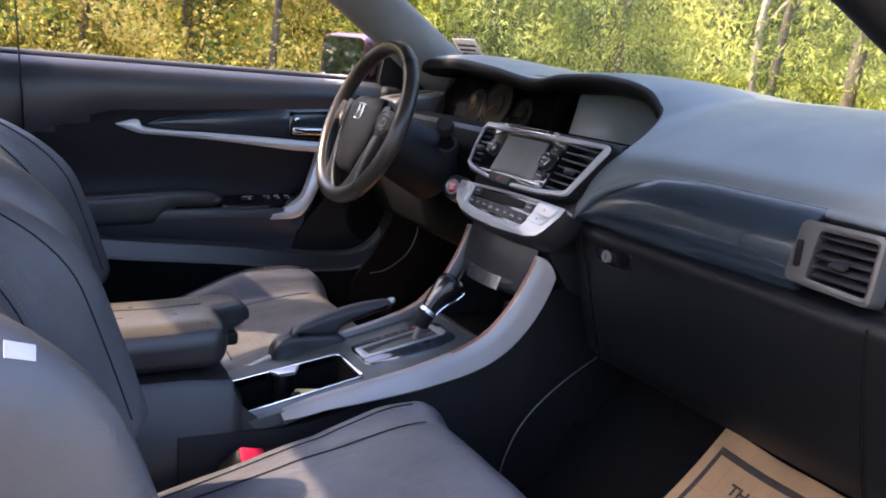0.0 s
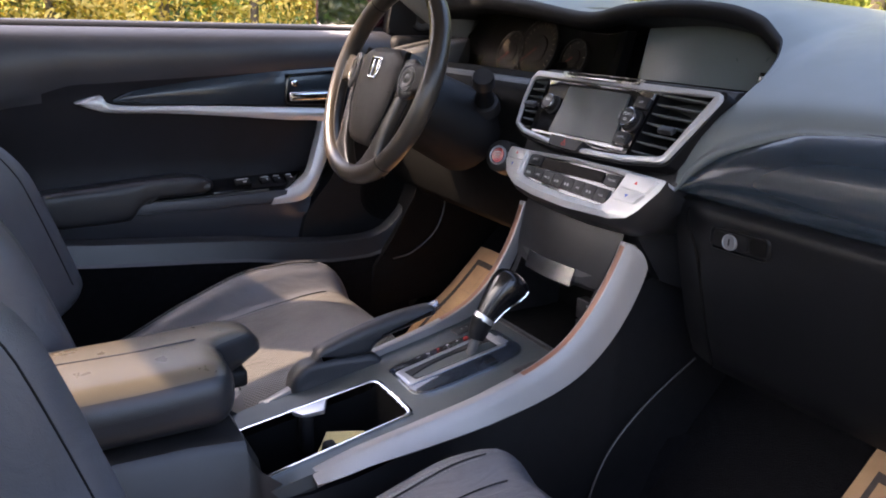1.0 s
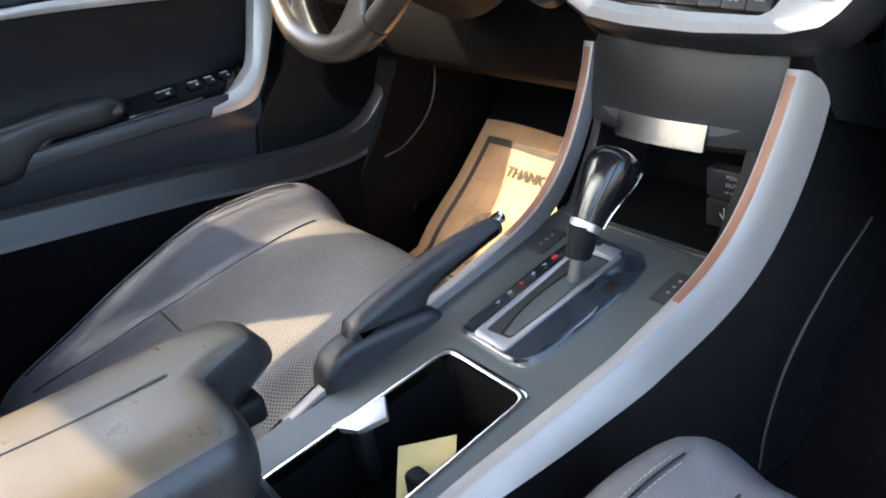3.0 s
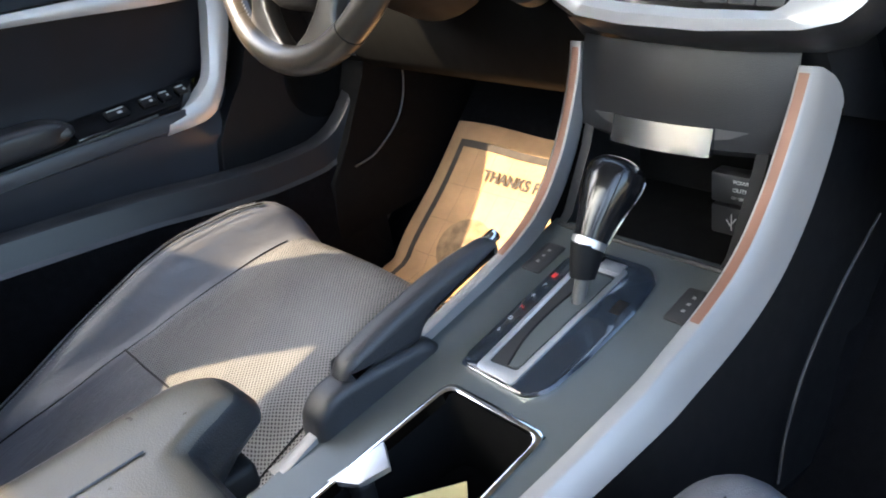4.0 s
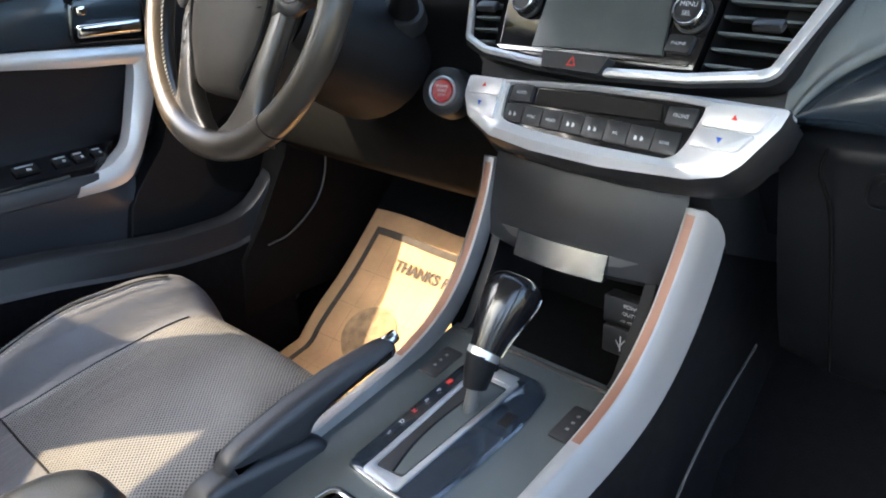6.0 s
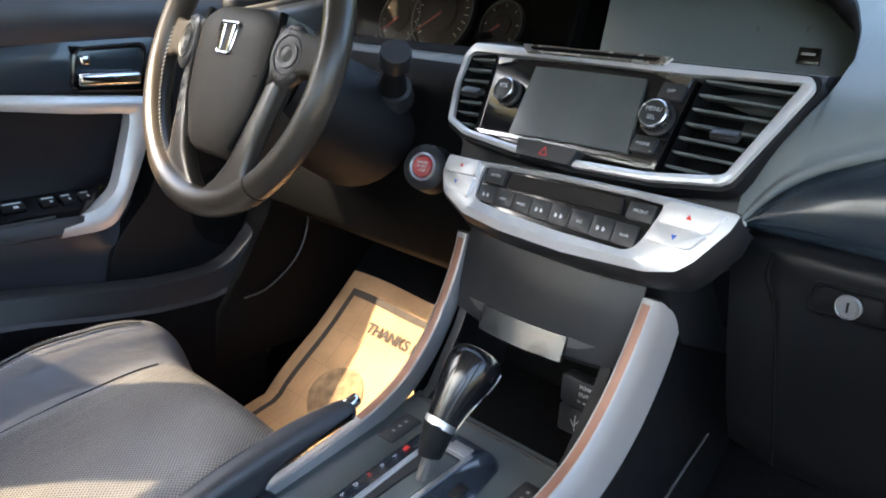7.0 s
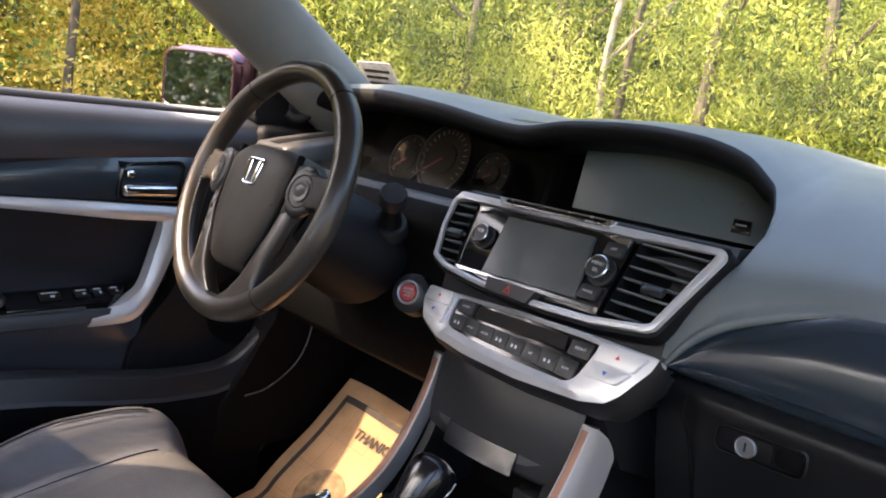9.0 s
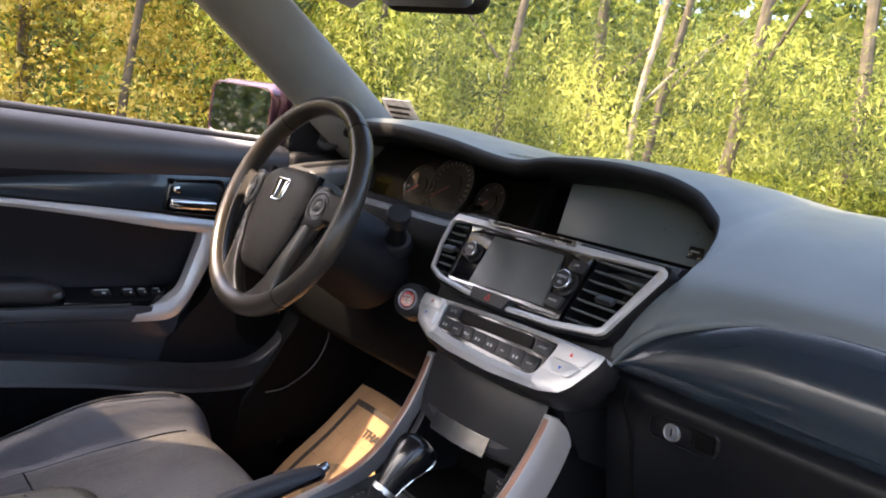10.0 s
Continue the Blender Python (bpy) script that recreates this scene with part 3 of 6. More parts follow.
# windscreen
def screen_pt(u, v):
    """u across -1..1, v from the base 0 to the roof 1."""
    y0, z0, y1, z1 = 1.50 - 0.33 * abs(u) ** 2.6, 1.065, 0.90 - 0.05 * u * u, 1.405 - 0.05 * u * u
    x = u * (0.77 * (1 - v) + 0.57 * v)
    return Vector((x, y0 + (y1 - y0) * v, z0 + (z1 - z0) * v + 0.03 * math.sin(math.pi * v)))


rows = [[screen_pt(u, v) for u in np.linspace(-1, 1, 25)] for v in np.linspace(0, 1, 13)]
ws = thing("window_1", (0, 1.48, 1.06), "clear raked windscreen glass", "windscreen", "structure")
pane = part("pane", thick_sheet(rows, (0, 0.004, 0.004)), M_GLASS, ws)
pane.visible_shadow = False
rows = [[screen_pt(u, v) + Vector((0, -0.004, -0.004)) for u in np.linspace(-1, 1, 25)] for v in (-0.02, 0.045)]
part("black_border", thick_sheet(rows, (0, -0.002, -0.002)), M_DARK, ws, "black ceramic border along the base")
# printed sticker low in the driver's corner of the windscreen
st = [screen_pt(u, v) + Vector((0, -0.006, -0.006)) for u, v in ((-0.985, 0.15), (-0.915, 0.15), (-0.925, 0.29), (-0.995, 0.29))]
sticker = lone("windscreen_sticker", prism(st, (0, -0.001, -0.001)), M_STICKER, "small pale printed sticker on the windscreen corner", "sticker")
d_u, d_v = st[1] - st[0], st[3] - st[0]
for k in range(3):
    o = st[0] + d_v * (0.22 + 0.22 * k) + Vector((0, -0.0015, -0.0015))
    part("print_line", prism([o + d_u * 0.12, o + d_u * (0.85 - 0.1 * (k % 2)), o + d_u * (0.85 - 0.1 * (k % 2)) + d_v * 0.10, o + d_u * 0.12 + d_v * 0.10], (0, -0.0004, -0.0004)), M_INK, sticker)

# raked rear window
rows = [[Vector((u * (0.57 + 0.10 * v), -0.50 - 0.73 * v, roof_z(u * 0.57, -0.50) + 0.02 - (roof_z(u * 0.57, -0.50) - 0.96) * v + 0.03 * math.sin(math.pi * v))) for u in np.linspace(-1, 1, 13)] for v in np.linspace(0, 1, 9)]
rear = thing("window_2", (0, -0.9, 0.97), "clear raked rear window glass", "rear window", "structure")
pane = part("pane", thick_sheet(rows, (0, -0.003, 0.003)), M_GLASS, rear)
pane.visible_shadow = False
# hood outside, below the windscreen
rows = [[Vector((x, y, 0.97 - 0.10 * (y - 1.5) - 0.06 * (x / 0.8) ** 2)) for x in np.linspace(-0.8, 0.8, 13)] for y in np.linspace(1.52, 2.7, 10)]
lone("car_bonnet", thick_sheet(rows, (0, 0, -0.02)), M_PAINT, "dark plum painted car bonnet", "bonnet", "structure")

# ---- dashboard ----
# front edge of the padded top: x, y, z
EDGE = [(-0.74, 1.00, 1.085), (-0.64, 0.985, 1.108), (-0.50, 0.975, 1.112), (-0.36, 0.985, 1.102), (-0.19, 1.00, 1.082), (-0.10, 1.00, 1.096), (0.02, 1.0, 1.102), (0.10, 1.0, 1.097), (0.16, 1.008, 1.082), (0.197, 1.005, 1.054), (0.217, 0.978, 1.022), (0.230, 0.940, 0.996), (0.238, 0.905, 0.981), (0.250, 0.884, 0.958), (0.275, 0.874, 0.947), (0.34, 0.872, 0.948), (0.50, 0.872, 0.947), (0.66, 0.872, 0.947), (0.745, 0.875, 0.945)]


def edge_at(x):
    return lerp_table(EDGE, x)


# lip of the pad above the glossy trim: it follows the arc of the trim down beside the stack
LIP = [(0.186, 0.842, 0.846), (0.196, 0.845, 0.868), (0.207, 0.8475, 0.886), (0.222, 0.851, 0.903), (0.245, 0.858, 0.920), (0.275, 0.867, 0.934), (0.31, 0.876, 0.946), (0.35, 0.882, 0.954), (0.44, 0.885, 0.958), (0.60, 0.885, 0.958), (0.745, 0.886, 0.956)]
CHEEK_X = 0.2325          # where the opening under the hood meets the audio unit


def bezier(p0, p1, p2, p3, t):
    return p0 * (1 - t) ** 3 + 3 * p1 * t * (1 - t) ** 2 + 3 * p2 * t * t * (1 - t) + p3 * t ** 3


def pad_base(x, y):
    """Height of the pad without the instrument hood."""
    back = screen_pt(x / 0.745, 0.03)
    ys, zs = (back.y - 0.01, 1.25 if back.y > 1.33 else back.y - 0.08, 0.992, 0.872), (back.z - 0.005, 1.105, 1.072, 0.955)
    a, b = 0.0, 1.0
    for _ in range(30):
        t = (a + b) / 2
        a, b = (t, b) if bezier(*ys, t) > y else (a, t)
    return bezier(*zs, t)


BUMP = [(-0.74, EDGE[0][2] - pad_base(-0.70, 1.0))] + [(x, z - pad_base(x, y)) for x, y, z in EDGE[1:10]] + [(0.217, 0.004), (0.24, 0.0), (0.75, 0.0)]


def pad_z(x, y):
    fade = min(1.0, max(0.0, 1 - (y - 1.0) / 0.48)) ** 1.6
    return pad_base(x, y) + lerp_table(BUMP, x)[0] * fade


def down_to_lip(x, v):
    """From the pad at y 0.93 over the rounded front down to the lip."""
    y1, z1 = lerp_table(LIP, x)
    z0 = pad_z(x, 0.93)
    slope = (pad_z(x, 0.95) - z0) / 0.02
    run = 0.93 - y1
    h = (2 * v ** 3 - 3 * v * v + 1, v ** 3 - 2 * v * v + v, 3 * v * v - 2 * v ** 3, v ** 3 - v * v)
    y = 0.93 * h[0] - run * 1.25 * h[1] + y1 * h[2] - run * 0.35 * h[3]
    z = z0 * h[0] - slope * run * 1.25 * h[1] + z1 * h[2] - (z0 - z1) * 1.5 * h[3]
    return Vector((x, y, z))


def roll_under(p, r, deep):
    out = [p + Vector((0, -math.sin(a) * r * 0.8, -r + math.cos(a) * r)) for a in (math.pi * k / 5 for k in range(1, 6))]
    return out + [p + Vector((0, 0.03, -2.6 * r)), p + Vector((0, 0.14 * deep, -3.0 * r))]


dash = thing("dashboard", (0, 1.0, 0.55), "black padded dashboard with an instrument hood and glossy trim", "dashboard")


def pad_column(x, y_end):
    y0 = screen_pt(x / 0.745, 0.03).y - 0.01
    return [Vector((x, y0 + (y_end - y0) * i / 16, pad_z(x, y0 + (y_end - y0) * i / 16))) for i in range(17)]


pad, visor = bmesh.new(), []
rows = []
for x in list(np.linspace(-0.74, 0.14, 60)) + list(np.linspace(0.145, CHEEK_X, 26)):
    e = edge_at(x)
    col = pad_column(x, e.x if x < CHEEK_X - 1e-6 else 0.93)
    rows.append(col)
    visor.append([col[-1]] + roll_under(col[-1], 0.014 if x < 0.19 else 0.014 - 0.010 * (x - 0.19) / 0.0425, 1.0))
loft(rows, bm=pad)
part("hood_rim", loft(visor), M_DARK, dash, "black rolled rim of the instrument hood")
rows = []
for x in list(np.linspace(CHEEK_X, 0.36, 34)) + list(np.linspace(0.375, 0.745, 24)):
    col = pad_column(x, 0.93) + [down_to_lip(x, k / 12) for k in range(1, 13)]
    rows.append(col + roll_under(col[-1], 0.006, 0.5))
loft(rows, bm=pad)
rows = []
for x in np.linspace(0.188, CHEEK_X, 24):
    z_top = 0.975 - (CHEEK_X - x) * 2.08
    v0 = 0.0
    if x < CHEEK_X - 1e-6:
        a, b = 0.0, 1.0
        for _ in range(30):
            v0 = (a + b) / 2
            a, b = (v0, b) if down_to_lip(x, v0).z > z_top else (a, v0)
    col = [down_to_lip(x, v0 + (1 - v0) * k / 12) for k in range(13)]
    rows.append([col[0] + Vector((-0.004, 0.03, 0))] + col + roll_under(col[-1], 0.006, 0.5))
loft(rows, bm=pad)
bmesh.ops.remove_doubles(pad, verts=pad.verts[:], dist=0.00005)
part("padded_top", pad, M_DASH, dash, "dark grey soft padded top", angle=75)

# the recess below the hood: back panel leaning away
rows = []
for x in np.linspace(-0.72, 0.25, 40):
    e = edge_at(x)
    rows.append([Vector((x, e.x + 0.10, e.y - 0.03)), Vector((x, max(1.085, e.x + 0.10), 1.06)), Vector((x, 1.06, 0.985)), Vector((x, 1.02, 0.962))])
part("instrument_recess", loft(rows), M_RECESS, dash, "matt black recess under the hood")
rows = [[Vector((x, 1.02, 0.962)), Vector((x, 0.96, 0.9635)), Vector((x, 0.905, 0.966)), Vector((x, 0.890, 0.964)), Vector((x, 0.882, 0.957)), Vector((x, 0.880, 0.94)), Vector((x, 0.90, 0.87)), Vector((x, 0.93, 0.80))] for x in np.linspace(-0.72, 0.22, 40)]
part("instrument_shelf", loft(rows), M_TRIM, dash, "grey grained shelf below the instruments")

# lower dash along the passenger side
rows = []
for x in np.linspace(0.185, 0.80, 33):
    w = min(1, (x - 0.185) / 0.06)
    s = 0.02 * (1 - w)
    rows.append([Vector((x, 0.90, 0.93)), Vector((x, 0.870 + s, 0.856)), Vector((x, 0.846 + s, 0.850)), Vector((x, 0.838 + s, 0.846)), Vector((x, 0.834 + s, 0.839)), Vector((x, 0.834 + s, 0.828)), Vector((x, 0.840 + s, 0.80)), Vector((x, 0.855 + s, 0.74)), Vector((x, 0.88 + s, 0.66)), Vector((x, 0.905 + s, 0.605)), Vector((x, 0.94 + s, 0.588)), Vector((x, 1.15, 0.60)), Vector((x, 1.42, 0.68))])
part("lower_panel", loft(rows), M_LID, dash, "black lower panel with a rounded ledge")

# glossy trim: a long leaf tapering to its tip beside the centre stack
rows = []
for i in range(110):
    x = 0.190 + (0.63 - 0.190) * (i / 109) ** 1.2
    top = lerp_table(LIP, x)[1] + 0.002
    low = lerp_table([(0.190, 0.852), (0.23, 0.853), (0.34, 0.852), (0.63, 0.853)], x)[0]
    row = []
    for k in range(25):
        v = k / 24
        z = low + (top - low) * v
        row.append(Vector((x, 0.8330 + 0.016 * max(0.0, 1 - v / 0.4) ** 2 + 0.024 * v + 0.030 * max(0.0, (v - 0.5) / 0.5) ** 2, z)))
    rows.append(row)
part("glossy_trim", thick_sheet(rows, (0, 0.012, 0)), M_GLOSS, dash, "glossy blue black trim panel")

# side closing and under-dash on the driver's side
# the knee panel's shade is put into its near-black colour
rows = []
for x in np.linspace(-0.745, -0.135, 26):
    rows.append([Vector((x, 0.93, 0.975)), Vector((x, 0.875, 0.955)), Vector((x, 0.855, 0.93)), Vector((x, 0.850, 0.86)), Vector((x, 0.865, 0.78)), Vector((x, 0.89, 0.70)), Vector((x, 0.93, 0.672)), Vector((x, 1.15, 0.67)), Vector((x, 1.42, 0.72))])
part("knee_panel", loft(rows), M_RECESS, dash, "knee panel under the steering column, blackened for its shade")
# centre mass that carries the audio unit
rows = []
for y, z, x0, x1 in ((0.905, 0.984, -0.178, 0.222), (0.896, 0.975, -0.180, 0.222), (0.872, 0.930, -0.182, 0.205), (0.856, 0.893, -0.172, 0.188), (0.848, 0.872, -0.150, 0.192), (0.838, 0.850, -0.146, 0.196), (0.822, 0.80, -0.128, 0.172), (0.84, 0.775, -0.122, 0.135), (0.90, 0.70, -0.12, 0.13), (1.1, 0.62, -0.12, 0.13)):
    rows.append([Vector((x0 - 0.006, y + 0.07, z))] + [Vector((x, y, z)) for x in np.linspace(x0, x1, 12)] + [Vector((x1 + 0.006, y + 0.07, z))])
part("centre_carrier", thick_sheet(rows, (0, 0.01, 0)), M_PLASTIC, dash, "black plastic carrier of the centre stack")

for s, top in ((-1, 1.022), (1, 1.07)):
    part("dash_end", block((s * 0.765, 1.06, (top + 0.65) / 2), (0.06, 0.34, top - 0.65), 0.02, 5), M_DARK, dash, "black closing panel at the dash end")
# corner vent at the driver's end
rows = []
for y, z, w, h in ((0.862, 0.992, 0.050, 0.020), (0.868, 0.996, 0.056, 0.026), (0.90, 1.004, 0.060, 0.030), (0.95, 1.014, 0.060, 0.030), (1.0, 1.024, 0.056, 0.028)):
    rows.append([Vector((-0.655 + q[0] * w + 0.10 * (y - 0.86), y, z - h + q[1] * h)) for q in round_loop([(-1, -1), (1, -1), (1, 1), (-1, 1)], 0.35, 4)])
cv = part("corner_vent", loft(rows, ring=True, caps=True), M_GUN, dash, "satin grey corner air vent")
part("vent_band", tube([(-0.655 + 0.10 * (y - 0.86), y, z) for y, z in ((0.870, 0.9965), (0.90, 1.0035), (0.95, 1.0135), (0.99, 1.0215))], 0.020, 10, flat=(1.0, 0.1)), M_DARK, cv, "dark band along the vent")
part("vent_opening", block((-0.655, 0.860, 0.976), (0.086, 0.008, 0.026), 0.004, 4), M_RECESS, cv)
for k in range(3):
    part("slat", block((-0.655, 0.857, 0.968 + 0.008 * k), (0.082, 0.008, 0.0022), 0.0008, 2, (8, 0, 0)), M_BUTTON, cv)

# display beside the instruments: glass over a dark surface
def disp(x, v, off=0.0):
    a, b = Vector((x, 1.045, 0.966)), Vector((x, 1.075, 1.078))
    n = Vector((0, -0.112, 0.030)).normalized()
    return a.lerp(b, v) + n * off


loop = round_loop([(-0.105, 0.0), (0.215, 0.0), (0.205, 0.55), (0.150, 0.97), (-0.110, 0.97)], [0.01, 0.02, 0.05, 0.05, 0.02])
part("display", prism([disp(p[0], p[1], 0.006) for p in loop], disp(0, 0) - disp(0, 0, 0.006), 0.002), M_DISPLAY, dash, "dark glass information display, switched off")
ind = part("indicator", prism([disp(x, v, 0.010) for x, v in ((0.140, 0.15), (0.164, 0.15), (0.162, 0.30), (0.140, 0.30))], disp(0, 0) - disp(0, 0, 0.005), 0.001), M_PIANO, dash, "small dark airbag indicator")
part("print_bar", prism([disp(x, v, 0.0106) for x, v in ((0.144, 0.23), (0.158, 0.23), (0.158, 0.25), (0.144, 0.25))], disp(0, 0) - disp(0, 0, 0.0006)), M_LEGEND, ind)

# instrument cluster
clu = dash
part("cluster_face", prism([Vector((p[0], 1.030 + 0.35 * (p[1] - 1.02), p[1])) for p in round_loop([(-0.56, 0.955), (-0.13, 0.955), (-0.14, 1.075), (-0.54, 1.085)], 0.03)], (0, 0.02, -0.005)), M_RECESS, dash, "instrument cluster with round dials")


def dial(x, z, r, n):
    m = Matrix.Translation((x, 1.022 + 0.35 * (z - 1.02), z)) @ Euler((radians(90 - 19), 0, 0)).to_matrix().to_4x4()
    d = part("dial", lathe([(r, -0.004), (r, 0.003), (r * 0.95, 0.004), (r * 0.90, 0.001), (0.001, 0.001)], m, 36), M_DIAL, clu, "round dark dial with a pale ring")
    ticks = bmesh.new()
    for k in range(n):
        a = radians(-40 + 260 * k / (n - 1))
        c, s = math.cos(a), math.sin(a)
        q = [Vector((r * 0.72 * c - 0.0006 * s, r * 0.72 * s + 0.0006 * c, 0.0022)), Vector((r * 0.85 * c - 0.0006 * s, r * 0.85 * s + 0.0006 * c, 0.0022)), Vector((r * 0.85 * c + 0.0006 * s, r * 0.85 * s - 0.0006 * c, 0.0022)), Vector((r * 0.72 * c + 0.0006 * s, r * 0.72 * s - 0.0006 * c, 0.0022))]
        ticks.faces.new([ticks.verts.new(m @ p) for p in q])
    part("tick_marks", ticks, M_TICK, d)
    part("dial_ring", lathe([(r * 0.995, 0.003), (r * 0.985, 0.0048), (r * 0.965, 0.0045), (r * 0.955, 0.003)], m, 40, caps=False), M_PLATE, d, "thin grey dial ring")
    part("dial_centre", lathe([(r * 0.46, 0.001), (r * 0.46, 0.0035), (r * 0.42, 0.0042), (0.001, 0.0042)], m, 32), M_DIAL, d, "round dark display in the dial")
    a = radians(215)
    part("needle", prism([m @ Vector((0.85 * r * math.cos(a) * t - s * math.sin(a), 0.85 * r * math.sin(a) * t + s * math.cos(a), 0.006)) for t, s in ((0, 0.002), (1, 0.0006), (1, -0.0006), (0, -0.002))], m.to_3x3() @ Vector((0, 0, -0.001))), M_NEEDLE, d)


dial(-0.448, 1.000, 0.044, 9)
dial(-0.362, 1.011, 0.060, 21)
dial(-0.246, 1.000, 0.036, 7)
part("trip_stick", tube([(-0.262, 0.985, 0.985), (-0.262, 1.035, 0.99)], 0.006, 10), M_DARK, dash, "short black trip reset stick")
cover = part("clear_cover", thick_sheet([[Vector((x, 0.99 + 0.45 * (z - 1.02), z)) for x in np.linspace(-0.58, -0.11, 8)] for z in np.linspace(0.965, 1.09, 5)], (0, 0.002, 0)), M_CLEAR, dash, "clear plastic instrument cover")
cover.visible_shadow = False

# passenger vent at the far end of the trim
pv = part("side_vent", ring_frame([Vector((p[0], 0.838, p[1])) for p in round_loop([(0.618, 0.868), (0.735, 0.862), (0.740, 0.948), (0.632, 0.948)], 0.012)], [Vector((p[0], 0.838, p[1])) for p in round_loop([(0.648, 0.876), (0.728, 0.872), (0.732, 0.938), (0.657, 0.938)], 0.006)], (0, -1, 0.2), 0.03, 0.002), M_GUN, dash, "grey framed side air vent")
for k in range(5):
    z = 0.884 + 0.0125 * k
    part("slat", block((0.692, 0.850, z), (0.078, 0.022, 0.0030), 0.0012, 2, (22, 0, 0)), M_PLASTIC, pv)
part("vent_tab", block((0.690, 0.836, 0.902), (0.022, 0.012, 0.008), 0.003, 3, (20, 0, 0)), M_BUTTON, pv)
part("vent_wheel", block((0.636, 0.835, 0.905), (0.008, 0.008, 0.035), 0.003, 3), M_DARK, pv)
part("vent_backing", block((0.69, 0.875, 0.905), (0.10, 0.01, 0.085), 0.002, 0), M_RECESS, pv)

# glovebox latch with its lock
def on_lid(x, z, off=0.0):
    return Vector((x, 0.8398 - 0.214 * (z - 0.80) - off, z))


latch = part("glovebox_latch", ring_frame([on_lid(*p, 0.001) for p in round_loop([(0.261, 0.7965), (0.351, 0.7985), (0.354, 0.830), (0.265, 0.8275)], 0.011)], [on_lid(*p, 0.0) for p in round_loop([(0.2645, 0.7995), (0.3485, 0.8015), (0.351, 0.8270), (0.2685, 0.8245)], 0.008)], (0, -1, 0), 0.01, 0.002), M_LID, dash, "black glovebox latch recess")
part("latch_plate", prism([on_lid(*p, 0.0025) for p in round_loop([(0.268, 0.8020), (0.320, 0.8035), (0.321, 0.8240), (0.272, 0.8225)], 0.006)], (0, 0.008, 0), 0.0015), M_DARK, latch)
part("latch_notch", prism([on_lid(*p, 0.0012) for p in round_loop([(0.323, 0.8038), (0.3455, 0.8042), (0.3475, 0.8245), (0.324, 0.8240)], 0.005)], (0, 0.004, 0), 0.0008), M_RECESS, latch, "deep finger notch")
lockm = pose(0.296, 0.8325, 0.812, 90, 0, 0)
part("lock_cylinder", lathe([(0.0105, -0.004), (0.0105, 0.001), (0.0095, 0.002), (0.0085, 0.001), (0.001, 0.001)], lockm, 28), M_LOCK, latch, "round metal lock cylinder")
part("key_slot", block((0.296, 0.8313, 0.812), (0.0022, 0.0012, 0.009), 0.0004, 0), M_DARK, latch)
# panel gap between the centre and the glovebox
gap = [Vector((0.232, 0.8275, 0.842)), Vector((0.228, 0.832, 0.82)), Vector((0.236, 0.842, 0.79)), Vector((0.24, 0.856, 0.74)), Vector((0.242, 0.878, 0.67)), Vector((0.242, 0.90, 0.61))]
part("panel_gap", tube(spline(gap, 20), 0.0018, 6), M_RECESS, dash)
part("panel_gap", tube(spline([(0.742, 0.8335, 0.842), (0.743, 0.8335, 0.826), (0.744, 0.8395, 0.80), (0.745, 0.8545, 0.74), (0.746, 0.8795, 0.66), (0.746, 0.9045, 0.607)], 20), 0.0020, 6), M_RECESS, dash)

# ---- centre stack ----
STACK_N = Vector((0, -1, 0.52)).normalized()


def on_stack(x, z, off=0.0):
    """A point of the leaning face of the centre stack; it bows a little towards the seats in the middle."""
    bow = 0.012 * max(0.0, 1 - ((x - 0.03) / 0.2) ** 2)
    return Vector((x, 0.88 + 0.52 * (z - 0.98), z)) + STACK_N * (off + bow)


def stack_loop(pts, r, off=0.0, seg=5):
    return [on_stack(p[0], p[1], off) for p in round_loop(pts, r, seg)]


def stack_plate(pts, r, off, depth, bevel=0.0012, seg=4):
    return prism(stack_loop(pts, r, off, seg), -STACK_N * depth, bevel)


def grow(pts, n=6):
    """More points along the edges of a polygon, so that plates follow the bow."""
    out = []
    for a, b in zip(pts, pts[1:] + pts[:1]):
        for k in range(n):
            t = k / n
            out.append((a[0] + (b[0] - a[0]) * t, a[1] + (b[1] - a[1]) * t))
    return out


audio = thing("audio_unit", (0.03, 0.86, 0.87), "silver framed audio unit with a dark screen, knobs and air vents", "car stereo")
O = [(-0.160, 0.980), (0.222, 0.980), (0.226, 0.972), (0.187, 0.890), (0.178, 0.885), (0.115, 0.876), (0.03, 0.873), (-0.05, 0.876), (-0.125, 0.884), (-0.155, 0.895), (-0.168, 0.935), (-0.170, 0.968)]
I = [(-0.155, 0.972), (0.118, 0.969), (0.216, 0.974), (0.181, 0.8945), (0.173, 0.8915), (0.113, 0.8825), (0.03, 0.8795), (-0.05, 0.8825), (-0.121, 0.8895), (-0.149, 0.899), (-0.1625, 0.936), (-0.164, 0.966)]
part("frame", ring_frame(stack_loop(O, 0.004, 0.010, 4), stack_loop(I, 0.003, 0.009, 4), STACK_N, 0.016, 0.0015), M_FRAME, audio, "satin silver frame")
O2 = [(x * 1.0 + (0.0035 if x > 0.15 else -0.0035 if x < -0.1 else 0), z + (0.0035 if z > 0.95 else -0.0035)) for x, z in O]
part("frame_shadow_gap", ring_frame(stack_loop(O2, 0.004, 0.003, 4), stack_loop(O, 0.004, 0.003, 4), STACK_N, 0.02), M_DARK, audio)
part("faceplate", stack_plate(grow([(-0.118, 0.968), (0.124, 0.968), (0.116, 0.886), (0.03, 0.883), (-0.05, 0.885), (-0.106, 0.891)], 4), 0.001, 0.004, 0.012), M_PIANO, audio, "piano black faceplate")
